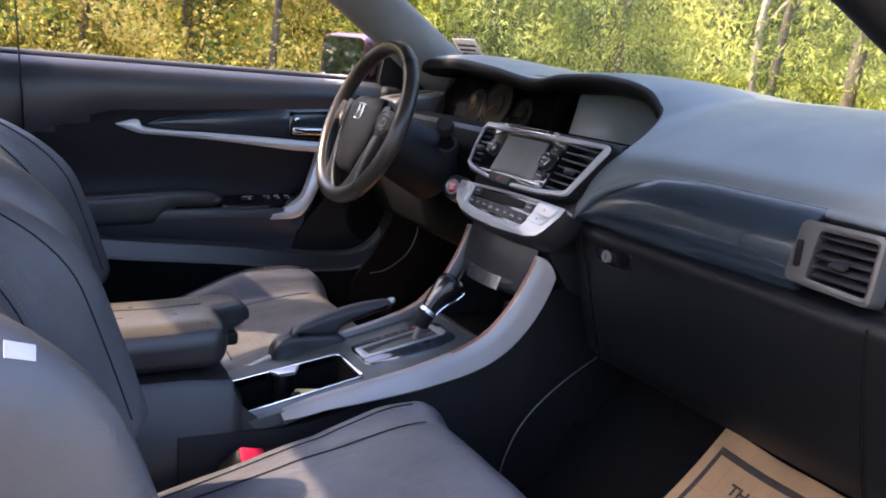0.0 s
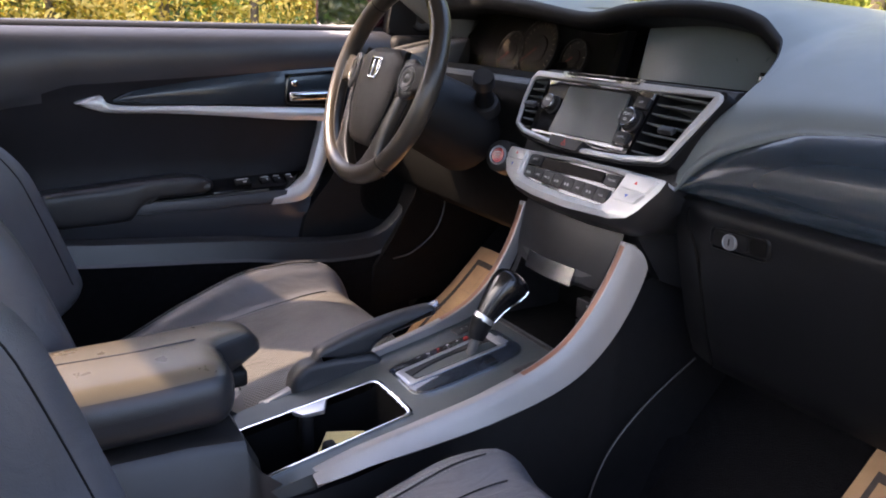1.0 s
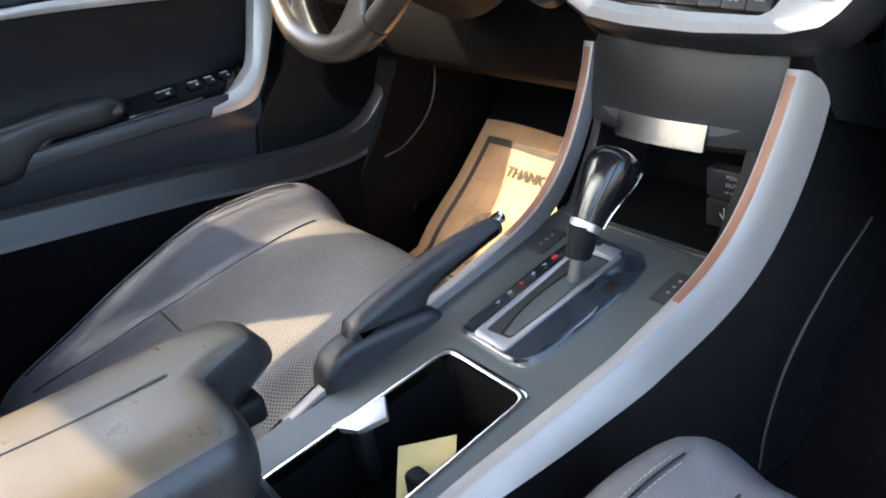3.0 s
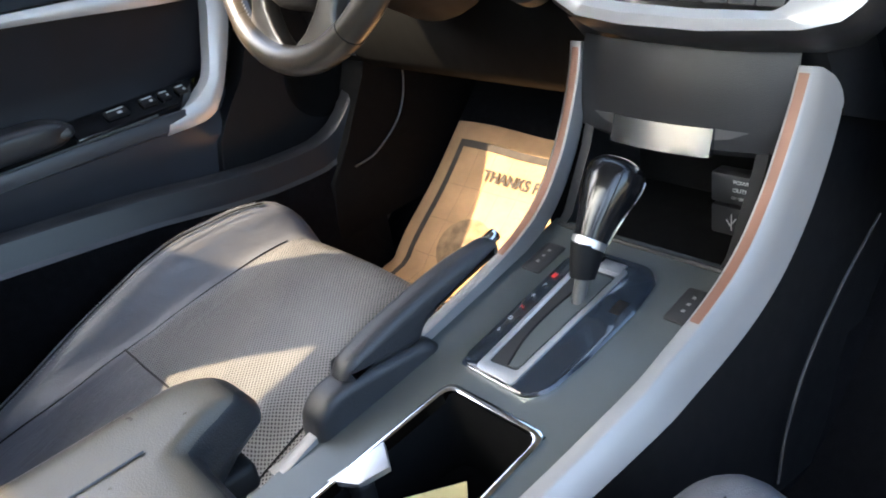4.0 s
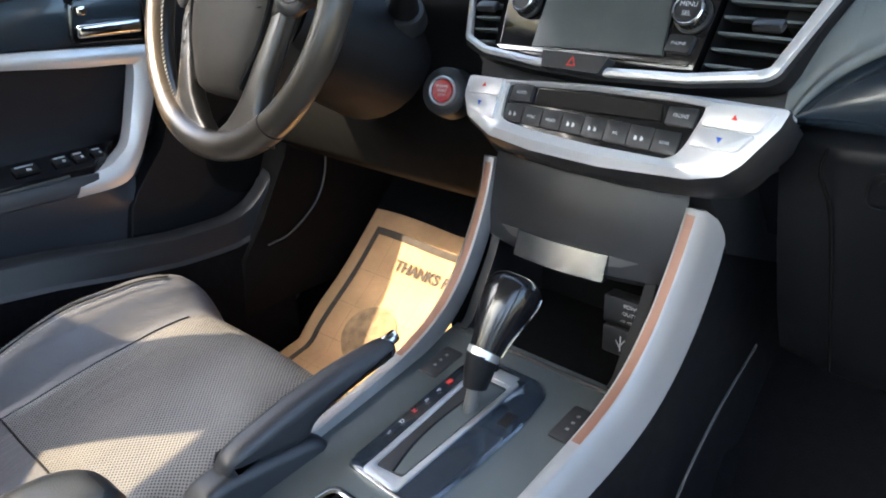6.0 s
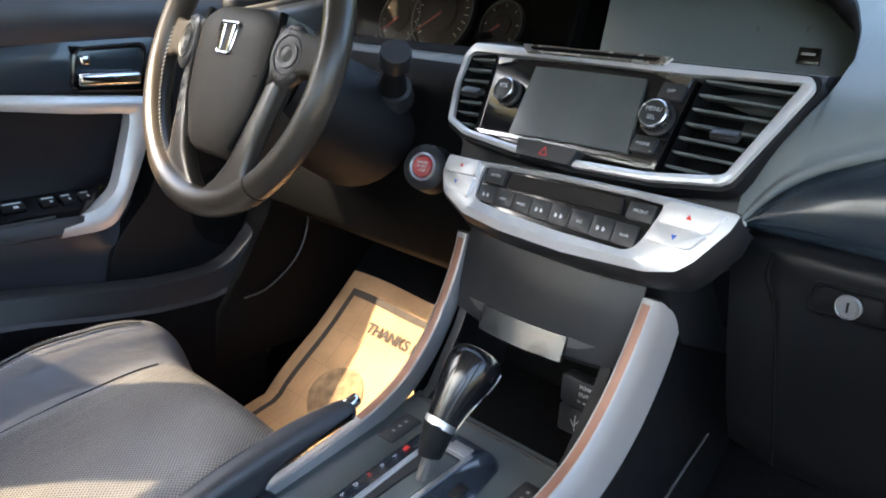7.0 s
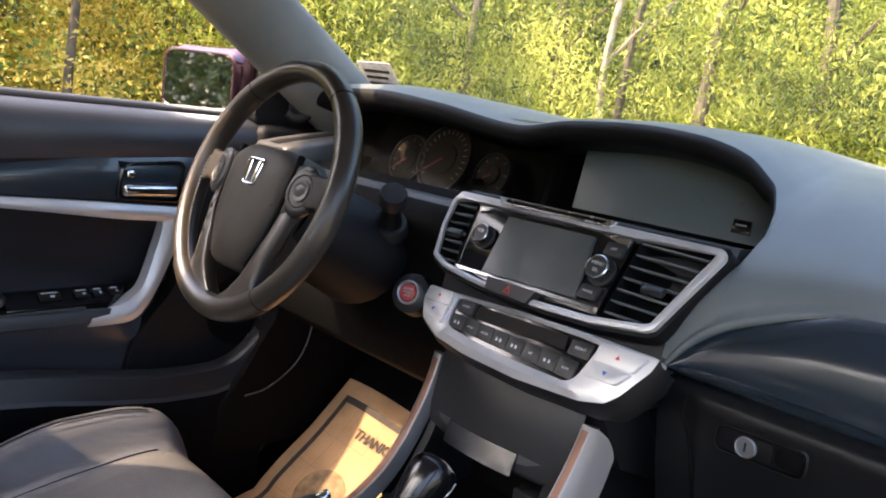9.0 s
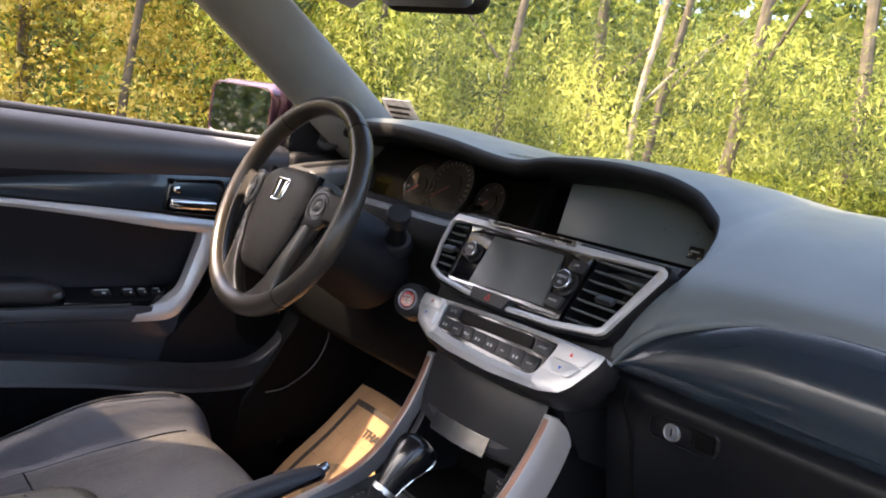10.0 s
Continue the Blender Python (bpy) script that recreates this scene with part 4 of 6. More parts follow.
def screen_at(u, v):
    return on_stack(-0.060 + 0.002 * v + (0.145 - 0.011 * v) * u, 0.893 + 0.068 * v + 0.002 * u * (1 - v), 0.0064)


part("screen", thick_sheet([[screen_at(u, v) for u in np.linspace(0, 1, 17)] for v in np.linspace(0, 1, 9)], -STACK_N * 0.004), M_SCREEN, audio, "dark switched off screen")
part("disc_slot", stack_plate([(-0.082, 0.9800), (0.098, 0.9800), (0.090, 0.9725), (-0.074, 0.9725)], 0.001, 0.0135, 0.004), M_BRUSHED, audio, "narrow disc slot in the top of the frame")
part("slot_opening", stack_plate([(-0.070, 0.9780), (0.086, 0.9780), (0.082, 0.9748), (-0.066, 0.9748)], 0.0005, 0.0140, 0.002, 0.0), M_RECESS, audio)
# bright edge pieces at the upper corners and under the screen
part("corner_glint", stack_plate([(-0.116, 0.9675), (-0.090, 0.9675), (-0.096, 0.9635), (-0.113, 0.960)], 0.001, 0.0065, 0.003), M_BRUSHED, audio)
part("corner_glint", stack_plate([(0.080, 0.9675), (0.121, 0.9675), (0.118, 0.957), (0.098, 0.963)], 0.001, 0.0065, 0.003), M_BRUSHED, audio)
part("lower_strip", stack_plate(grow([(-0.108, 0.892), (0.112, 0.892), (0.110, 0.8885), (-0.10, 0.8885)], 3), 0.0005, 0.0075, 0.003, 0.0005), M_PULL, audio)


def knob(x, z, r, name):
    n = STACK_N
    m = Matrix.Translation(on_stack(x, z, 0.004)) @ n.to_track_quat("Z", "Y").to_matrix().to_4x4()
    k = part(name, lathe([(r * 1.22, 0), (r * 1.22, 0.003), (r, 0.004), (r, 0.013), (r * 0.94, 0.015), (r * 0.80, 0.0155), (r * 0.78, 0.0145), (0.0005, 0.0145)], m, 36), M_BUTTON, audio, "black round knob")
    part("knob_ring", lathe([(r * 1.02, 0.0095), (r * 1.05, 0.011), (r * 1.02, 0.0145), (r * 0.93, 0.0155), (r * 0.86, 0.015)], m, 36, caps=False), M_BRUSHED, k, "satin metal ring")
    grips = bmesh.new()
    for i in range(24):
        a = 2 * math.pi * i / 24
        block((r * math.cos(a), r * math.sin(a), 0.0065), (0.0016, 0.0016, 0.005), 0.0004, 0, (0, 0, math.degrees(a)), grips)
    grips.transform(m)
    part("grip_ribs", grips, M_DARK, k)
    return k, m


k, m = knob(-0.081, 0.932, 0.0125, "volume_knob")
letters("VOL", 0.0065, m @ pose(0, 0.003, 0.0147), M_LEGEND, "legend", k)
k, m = knob(0.102, 0.929, 0.0140, "menu_knob")
letters("MENU", 0.0060, m @ pose(0, 0.004, 0.0147), M_LEGEND, "legend", k)
letters("SEL", 0.0060, m @ pose(0, -0.004, 0.0147), M_LEGEND, "legend", k)
STACK_ROT = Matrix((Vector((1, 0, 0)), STACK_N.cross(Vector((1, 0, 0))), STACK_N)).transposed().to_4x4()


def stack_text(text, x, z, size, off, parent, mat=None):
    letters(text, size, Matrix.Translation(on_stack(x, z, off)) @ STACK_ROT, mat or M_LEGEND, "legend", parent)


for x, z, t in ((0.106, 0.953, "DISP"), (0.098, 0.905, "PHONE")):
    b = part("push_button", stack_plate([(x - 0.012, z - 0.007), (x + 0.011, z - 0.007), (x + 0.013, z + 0.007), (x - 0.010, z + 0.007)], 0.002, 0.0085, 0.006), M_BUTTON, audio, "grey push button")
    stack_text(t, x, z, 0.0042, 0.0088, b)


def slanted_vent(outer, tab, n):
    """Air vent in the stack: a deep dark box with tilted slats between its sides."""
    v = part("air_vent", ring_frame(stack_loop(outer, 0.003, 0.007), [p - STACK_N * 0.03 for p in stack_loop(outer, 0.003, 0.007)], STACK_N, 0.002), M_DARK, audio, "black air vent with thin slats")
    part("vent_backing", prism(stack_loop(outer, 0.003, -0.022), -STACK_N * 0.003), M_RECESS, v)
    lo, hi = min(p[1] for p in outer), max(p[1] for p in outer)
    for i in range(n):
        z = lo + (hi - lo) * (i + 0.55) / n
        xs_ = []
        for a, b in zip(outer, outer[1:] + outer[:1]):
            if (a[1] - z) * (b[1] - z) < 0:
                xs_.append(a[0] + (b[0] - a[0]) * (z - a[1]) / (b[1] - a[1]))
        x0, x1 = min(xs_) + 0.001, max(xs_) - 0.001
        t_, d_ = 0.0016, 0.020
        sl = bmesh.new()
        rows_ = []
        for x in np.linspace(x0, x1, 5):
            f = on_stack(x, z, 0.005)
            back = f - STACK_N * d_ + Vector((0, 0, 0.004))
            u = Vector((0, 0.3, 1)).normalized() * t_
            rows_.append([f + u * 0.5, f - STACK_N * -0.0012, f - u, back - u, back + u])
        part("slat", loft(rows_, ring=True, caps=True, bm=sl), M_DASH, v, smooth=False)
    tx, tz = tab
    part("vent_tab", block(on_stack(tx, tz, 0.010), (0.026, 0.012, 0.0085), 0.003, 3, (27, 0, 0)), M_BUTTON, v, "black adjusting tab")


slanted_vent([(0.132, 0.968), (0.2145, 0.973), (0.180, 0.8945), (0.124, 0.8855)], (0.170, 0.924), 7)
slanted_vent([(-0.160, 0.967), (-0.120, 0.970), (-0.110, 0.889), (-0.146, 0.8975), (-0.160, 0.936)], (-0.135, 0.927), 7)
# hazard switch under the screen
hz = part("hazard_switch", stack_plate(grow([(-0.036, 0.8875), (0.040, 0.8865), (0.034, 0.872), (-0.032, 0.873)], 3), 0.001, 0.0165, 0.014, 0.002), M_BUTTON, audio, "black hazard light switch")
tri = [(0.002 + 0.0062 * math.sin(a), 0.8788 + 0.0058 * math.cos(a)) for a in (0, 2.094, 4.189)]
tri2 = [(0.002 + 0.0040 * math.sin(a), 0.8788 + 0.0037 * math.cos(a)) for a in (0, 2.094, 4.189)]
part("hazard_mark", ring_frame([on_stack(*p, 0.0169) for p in tri], [on_stack(*p, 0.0169) for p in tri2], STACK_N, 0.0003), M_REDP, hz)

# ---- climate panel ----
clim = thing("climate_panel", (0.03, 0.80, 0.79), "silver climate control panel with two rows of buttons", "climate control")
CO = [(-0.128, 0.860), (-0.080, 0.8595), (0.03, 0.864), (0.135, 0.866), (0.208, 0.866), (0.204, 0.852), (0.184, 0.822), (0.172, 0.811), (0.145, 0.804), (0.06, 0.799), (-0.02, 0.801), (-0.075, 0.807), (-0.114, 0.822), (-0.128, 0.842)]
CI = [(-0.069, 0.8545), (-0.064, 0.8560), (0.03, 0.8590), (0.115, 0.8600), (0.142, 0.8595), (0.1415, 0.852), (0.134, 0.828), (0.129, 0.820), (0.12, 0.8155), (0.05, 0.815), (-0.02, 0.818), (-0.058, 0.822), (-0.066, 0.826), (-0.069, 0.842)]
part("panel", ring_frame(stack_loop(CO, 0.005, 0.012, 4), stack_loop(CI, 0.003, 0.013, 4), STACK_N, 0.02, 0.004), M_FRAME, clim, "satin silver curved surround")
# underside of the surround, turning back into the dash
under = [[on_stack(x, z, 0.012) for x, z in CO[4:14]], [on_stack(x, z - 0.004, 0.004) for x, z in CO[4:14]], [on_stack(x, z - 0.006, -0.02) for x, z in CO[4:14]], [on_stack(x * 0.97, z - 0.004, -0.05) for x, z in CO[4:14]]]
part("underside", loft(under), M_PLASTIC, clim, "black rounded underside")
part("control_face", stack_plate(grow(CI, 1), 0.002, 0.0095, 0.006, 0.0), M_PIANO, clim, "black control face")
ds = part("climate_display", stack_plate(grow([(-0.030, 0.8545), (0.102, 0.8565), (0.104, 0.8435), (-0.030, 0.8405)], 3), 0.0015, 0.0112, 0.003, 0.0005), M_DIAL, clim, "dark climate display")
texts = ["", "SYNC", "MODE", "", "", "A/C", "", "REAR"]
for i in range(8):
    x0 = -0.0635 + 0.0240 * i
    zt, zb = 0.8385 - 0.0002 * i, 0.8235 - 0.0006 * i
    b = part("push_button", stack_plate([(x0, zb), (x0 + 0.0230, zb - 0.0004), (x0 + 0.0230, zt), (x0, zt)], 0.0012, 0.0120, 0.004, 0.0006), M_BUTTON, clim, "dark grey push button")
    xc, zc = x0 + 0.0112, (zt + zb) / 2 - 0.001
    if texts[i]:
        stack_text(texts[i], xc, zc, 0.0040, 0.0124, b)
    else:
        for kx in range(2):
            part("print_bar", prism([on_stack(xc - 0.005 + 0.006 * kx + dx, zc + dz, 0.0124) for dx, dz in ((0, -0.002), (0.0026, -0.002), (0.0030, 0.0003), (0.0003, 0.002))], -STACK_N * 0.0003), M_LEGEND, b)
for x0, t in ((-0.0615, "AUTO"), (0.1105, "FRONT")):
    b = part("push_button", stack_plate([(x0, 0.8415), (x0 + 0.026, 0.842), (x0 + 0.026, 0.8565), (x0, 0.8555)], 0.0012, 0.013, 0.005, 0.0008), M_BUTTON, clim, "dark grey push button")
    stack_text(t, x0 + 0.0130, 0.8490, 0.0046, 0.0134, b)
for pts, mark, mat, name in (([(-0.121, 0.8580), (-0.073, 0.8580), (-0.073, 0.8430), (-0.121, 0.8425)], (-0.096, 0.851), M_REDP, 1), ([(-0.121, 0.8410), (-0.073, 0.8415), (-0.073, 0.8215), (-0.108, 0.8265)], (-0.096, 0.834), M_BLUEP, -1), ([(0.148, 0.8615), (0.200, 0.8615), (0.190, 0.8445), (0.1445, 0.8440)], (0.170, 0.853), M_REDP, 1), ([(0.144, 0.8425), (0.189, 0.8430), (0.178, 0.829), (0.139, 0.828)], (0.163, 0.8355), M_BLUEP, -1)):
    b = part("temperature_button", stack_plate(grow(pts, 2), 0.003, 0.0185, 0.008, 0.0012), M_FRAME, clim, "silver temperature button with a coloured arrow")
    part("arrow", prism([on_stack(mark[0] + dx, mark[1] + dz * name, 0.0189) for dx, dz in ((-0.0026, -0.0018), (0.0026, -0.0018), (0, 0.0024))], -STACK_N * 0.0003), mat, b)

# start button beside the stack
sb = thing("start_button", (-0.168, 0.815, 0.842), "round red engine start button in a metal ring", "start button")
sm = Matrix.Translation((-0.174, 0.808, 0.844)) @ Vector((0.38, -1, 0.35)).normalized().to_track_quat("Z", "Y").to_matrix().to_4x4()
part("housing", lathe([(0.029, -0.03), (0.027, -0.004), (0.021, 0.001), (0.0165, 0.002)], sm, 36), M_PLASTIC, sb)
part("metal_ring", lathe([(0.0165, -0.002), (0.0165, 0.004), (0.0148, 0.0055), (0.0133, 0.004), (0.0130, 0)], sm, 40, caps=False), M_SATIN, sb, "satin metal ring")
cap = part("button_cap", lathe([(0.0128, -0.002), (0.0128, 0.0032), (0.0112, 0.0045), (0.0005, 0.0040)], sm, 36), M_RED, sb, "red button cap")
for t, dy in (("ENGINE", 0.0048), ("START", 0), ("STOP", -0.0048)):
    letters(t, 0.0040, sm @ Euler((0, 0, math.pi if (sm.to_3x3() @ Vector((0, 1, 0))).z < 0 else 0)).to_matrix().to_4x4() @ pose(0, dy, 0.0046), M_LEGEND, "legend", cap)

# ---- steering wheel ----
WC = Vector((-0.343, 0.669, 0.958))
TIL = radians(20.5)
WM = Matrix.Translation(WC) @ Matrix(((1, 0, 0), (0, math.sin(TIL), -math.cos(TIL)), (0, math.cos(TIL), math.sin(TIL)))).to_4x4()   # local: x right, y up the wheel, z to the driver
wheel = thing("steering_wheel", WC, "black leather steering wheel with three spokes and silver accents", "steering wheel")
RR = 0.1715


def rim_arc(a0, a1, n, grow_by=0.0):
    rows_ = []
    for i in range(n):
        a = radians(a0 + (a1 - a0) * i / (n - 1))
        c = Vector((math.cos(a) * RR, math.sin(a) * RR, 0))
        rad = Vector((math.cos(a), math.sin(a), 0))
        thumb = 0.0022 * math.exp(-((math.degrees(a) % 180 - 35) / 14) ** 2) if math.sin(a) > 0 else 0
        r1, r2 = 0.0155 + grow_by + thumb, 0.0175 + grow_by
        rows_.append([WM @ (c + rad * math.cos(q) * r1 + Vector((0, 0, math.sin(q) * r2))) for q in (2 * math.pi * k_ / 16 for k_ in range(16))])
    return rows_


rim = part("rim", loft(rim_arc(-90, 270, 121), ring=True), M_WHEEL, wheel, "black leather rim")
for a in (52, 128, 232, 308):
    part("rim_seam", loft(rim_arc(a - 0.35, a + 0.35, 3, 0.0006), ring=True, caps=True), M_DARK, rim)


def wpt(x, y, z):
    return WM @ Vector((x, y, z))


# hub pad: a rounded shield with a crown
HUB = [(-0.082, 0.038), (-0.050, 0.056), (0.050, 0.056), (0.082, 0.038), (0.080, -0.010), (0.071, -0.058), (0.040, -0.114), (-0.040, -0.114), (-0.071, -0.058), (-0.080, -0.010)]
hl = round_loop(HUB, 0.014, 4)
rows_ = []
for s_, z_ in ((1.02, -0.045), (1.03, -0.012), (1.02, -0.002), (0.985, 0.006), (0.92, 0.011), (0.75, 0.0155), (0.5, 0.018), (0.25, 0.019), (0.05, 0.0193)):
    rows_.append([wpt(p[0] * s_, p[1] * s_ - 0.004 * (1 - s_), z_) for p in hl])
hub = part("airbag_pad", loft(rows_, ring=True, caps=True), M_PAD, wheel, "grained black airbag cover")
em_o = round_loop([(-0.021, 0.034), (0.021, 0.034), (0.016, -0.004), (-0.016, -0.004)], 0.007, 5)
em_i = round_loop([(-0.0180, 0.0305), (0.0180, 0.0305), (0.0135, -0.0008), (-0.0135, -0.0008)], 0.005, 5)
wn_ = WM.to_3x3() @ Vector((0, 0, 1))
em = part("emblem", ring_frame([wpt(p[0], p[1], 0.0205) for p in em_o], [wpt(p[0], p[1], 0.0205) for p in em_i], wn_, 0.004, 0.0008), M_CHROME, hub, "plain chrome emblem outline")
for k in (-1, 1):
    part("emblem_bar", prism([wpt(k * x, y, 0.0208) for x, y in ((0.0070, 0.0300), (0.0120, 0.0300), (0.0100, 0.0005), (0.0062, 0.0005))], -wn_ * 0.003, 0.0006), M_CHROME, hub)
letters("SRS", 0.0105, WM @ pose(0, -0.048, 0.0168, -8, 0, 0), M_PILLAR, "legend", hub)
letters("AIRBAG", 0.0065, WM @ pose(0, -0.0575, 0.0156, -8, 0, 0), M_PILLAR, "legend", hub)


def spoke(s):
    """Side spoke with its button ring."""
    sec = []
    for u, y0, y1, z0, z1 in ((0.060, -0.040, 0.044, -0.02, 0.006), (0.085, -0.030, 0.040, -0.018, 0.008), (0.115, -0.016, 0.036, -0.014, 0.007), (0.140, -0.010, 0.034, -0.010, 0.006), (0.160, -0.016, 0.040, -0.008, 0.004)):
        loop_ = round_loop([(y0, z0), (y1, z0), (y1, z1), (y0, z1)], 0.008, 3)
        sec.append([wpt(s * u, q[0], q[1]) for q in loop_])
    sp = part("spoke", loft(sec, ring=True, caps=True), M_PAD, wheel, "black spoke with control buttons")
    bm_ = Matrix.Translation(wpt(s * 0.106, 0.008, 0.0035)) @ WM.to_3x3().to_4x4() @ pose(0, 0, 0, 0, s * 10, 0)
    oval = Matrix.Diagonal((1.0, 1.30, 1.0, 1.0))
    part("button_pad", lathe([(0.026, -0.004), (0.0265, 0.002), (0.0245, 0.0045), (0.018, 0.0055), (0.001, 0.0060)], bm_ @ oval, 36), M_PLASTIC, sp, "black oval button pad")
    part("button_ring", lathe([(0.0200, 0.003), (0.0200, 0.0062), (0.0190, 0.0072), (0.0180, 0.0062), (0.0180, 0.003)], bm_ @ Matrix.Diagonal((1.0, 1.12, 1.0, 1.0)), 36, caps=False), M_GUN, sp, "satin grey ring")
    part("thumb_button", lathe([(0.0150, 0.004), (0.0145, 0.0072), (0.010, 0.0075), (0.0085, 0.0066), (0.006, 0.0070), (0.0005, 0.0088)], bm_, 28), M_PLASTIC, sp)
    part("rocker", rblock((0.018, 0.006, 0.003), 0.0012, 3, lambda p: bm_ @ (p + Vector((0, 0.0285, 0.0042)))), M_PLASTIC, sp)


spoke(1)
spoke(-1)
# lower spoke: two legs forking down from the hub to the rim
for s in (-1, 1):
    sec = []
    for u, w, f in ((0.0, 0.012, 0.0), (0.25, 0.0135, 0.003), (0.55, 0.0145, 0.004), (0.76, 0.019, 0.003), (0.90, 0.031, 0.001), (1.0, 0.048, 0.0)):
        c = Vector((s * (0.092 - 0.038 * u ** 1.3), 0.000 - 0.158 * u, -0.004 + f))
        sec.append([WM @ (c + Vector((q[0], 0, q[1]))) for q in round_loop([(-w, -0.012), (w, -0.012), (w, 0.009), (-w, 0.009)], 0.008, 3)])
    part("lower_spoke", loft(sec, ring=True, caps=True), M_WHEEL, wheel, "smooth black fork leg of the lower spoke")
for k in range(3):
    part("phone_button", rblock((0.010, 0.016, 0.003), 0.0012, 3, lambda p: WM @ (p + Vector((-0.0885 + 0.004 * k, -0.040 - 0.019 * k, 0.0075)))), M_PLASTIC, wheel, "small grey phone button")
for s in (-1, 1):
    part("pad_gap", tube(spline([wpt(s * 0.074, 0.052, 0.004), wpt(s * 0.0775, 0.0, 0.0065), wpt(s * 0.070, -0.056, 0.006), wpt(s * 0.044, -0.104, 0.003)], 20), 0.0048, 8), M_RECESS, wheel, "dark gap beside the airbag cover")
    st_ = bmesh.new()
    for k in range(34):
        a = radians((238 if s < 0 else 302) + s * k * 2.0)
        rad = Vector((math.cos(a), math.sin(a), 0))
        tan = Vector((-math.sin(a), math.cos(a), 0))
        c = rad * (RR - 0.0152) + Vector((0, 0, 0.0055))
        tube([WM @ (c - tan * 0.0018 - Vector((0, 0, 0.0012))), WM @ (c + tan * 0.0018 + Vector((0, 0, 0.0012)))], 0.0007, 5, st_)
    part("rim_stitching", st_, M_THREAD, rim, "grey stitching on the inside of the rim")
part("pad_seam", tube(spline([wpt(-0.068, -0.020, 0.0125), wpt(-0.035, -0.025, 0.0165), wpt(0.035, -0.025, 0.0165), wpt(0.068, -0.020, 0.0125)], 16), 0.0008, 6), M_RECESS, hub)
part("rim_insert", loft(rim_arc(232, 308, 30, 0.0009), ring=True, caps=True), M_WHEEL, wheel)
# column and stalks
part("column_shroud", tube([WM @ Vector((0, -0.015, -0.03)), WM @ Vector((0, -0.02, -0.09)), WM @ Vector((0, -0.03, -0.20))], lambda u: 0.070 + 0.018 * u, 24, flat=(1.25, 0.90)), M_DARK, wheel, "black steering column shroud")
for s in (-1, 1):
    a, b = Vector((s * 0.085, 0.020, -0.165)), Vector((s * 0.125, 0.055, -0.118))
    stalk = part("stalk", tube([WM @ a.lerp(b, u) for u in np.linspace(0, 1, 8)], lambda u: 0.020 - 0.008 * min(1, u * 1.6), 14), M_DARK, wheel, "black control stalk")
    part("stalk_end", tube([WM @ a.lerp(b, u) for u in (0.78, 0.82, 0.98, 1.06, 1.09)], lambda u: 0.0190 - 0.004 * max(0, u - 0.7), 20), M_PLASTIC, stalk, "ridged black stalk end")
    part("stalk_collar", tube([WM @ a.lerp(b, u) for u in (-0.1, 0.0, 0.12, 0.16)], lambda u: 0.029 - 0.006 * u, 20), M_PLASTIC, stalk, "black stalk collar")

# ---- centre console ----
def con_z(y):
    """Height of the console's top plate."""
    return 0.548 + 0.21 * (y - 0.52)


console = thing("centre_console", (0, 0.45, 0.3), "black centre console with silver side strips, cup holders and armrest", "console")
# side strips: centre line of the inner top edge in side view
SIDE = [(0.822, 0.775), (0.812, 0.745), (0.793, 0.705), (0.766, 0.662), (0.730, 0.626), (0.680, 0.600), (0.60, 0.577), (0.50, 0.554), (0.42, 0.535), (0.362, 0.514)]


def strip(s):
    rows_ = []
    pts = spline([(0, y, z) for y, z in SIDE], 44)
    for i, p in enumerate(pts):
        t = i / 43
        x0 = (0.121 - 0.010 * min(1, t * 1.6) - 0.026 * max(0, t - 0.68) / 0.32) if s > 0 else (0.114 - 0.010 * min(1, t * 1.6))
        top = 0.012
        d = (pts[min(i + 1, 43)] - pts[max(i - 1, 0)]).normalized()
        n = Vector((0, -d.z, d.y))
        if n.z < 0:
            n = -n
        wide = 0.050 * (0.35 + 0.65 * math.sin(math.pi * min(1, 0.12 + 1.0 * t) ** 0.8)) if s > 0 else 0.030
        ease = min(1.0, (t / 0.09)) ** 0.5 if s > 0 else 1.0
        wide *= (0.25 + 0.75 * ease) * (1 - 0.55 * max(0.0, (t - 0.88) / 0.12) ** 2)
        flare = (0.022 if s < 0 else 0.015) * (0.3 + 0.7 * ease)
        drop = 0.006 * max(0.0, 1 - 3 * t) if s > 0 else 0.0
        def at(x, h):
            return Vector((s * x, p.y, p.z - drop)) + n * h
        rows_.append([at(x0 - 0.002, -0.02), at(x0 - 0.001, -0.001), at(x0 + 0.001, 0.0), at(x0 + top - 0.001, 0.0), at(x0 + top + 0.001, -0.0015), at(x0 + top + flare * 0.55, -wide * 0.45), at(x0 + top + flare, -wide), at(x0 + top + flare - 0.004, -wide - 0.004), at(x0 + 0.004, -0.03)])
    ob = part("side_strip", loft(rows_, ring=True, caps=True), M_SILVER, console, "satin silver side strip")
    # thin band painted as the warm reflection along the inner edge
    band_ = [[r[2] + Vector((s * 0.0005, 0, 0.0003)), r[2].lerp(r[3], 0.5) + Vector((0, -0.0005, 0.0005)), r[3] + Vector((-s * 0.0005, 0, 0.0003))] for r in rows_[1:26]]
    part("inner_edge", loft(band_), M_WARM_EDGE, ob, "inner edge with a warm reflection painted in")
    return ob


strip(1)
strip(-1)
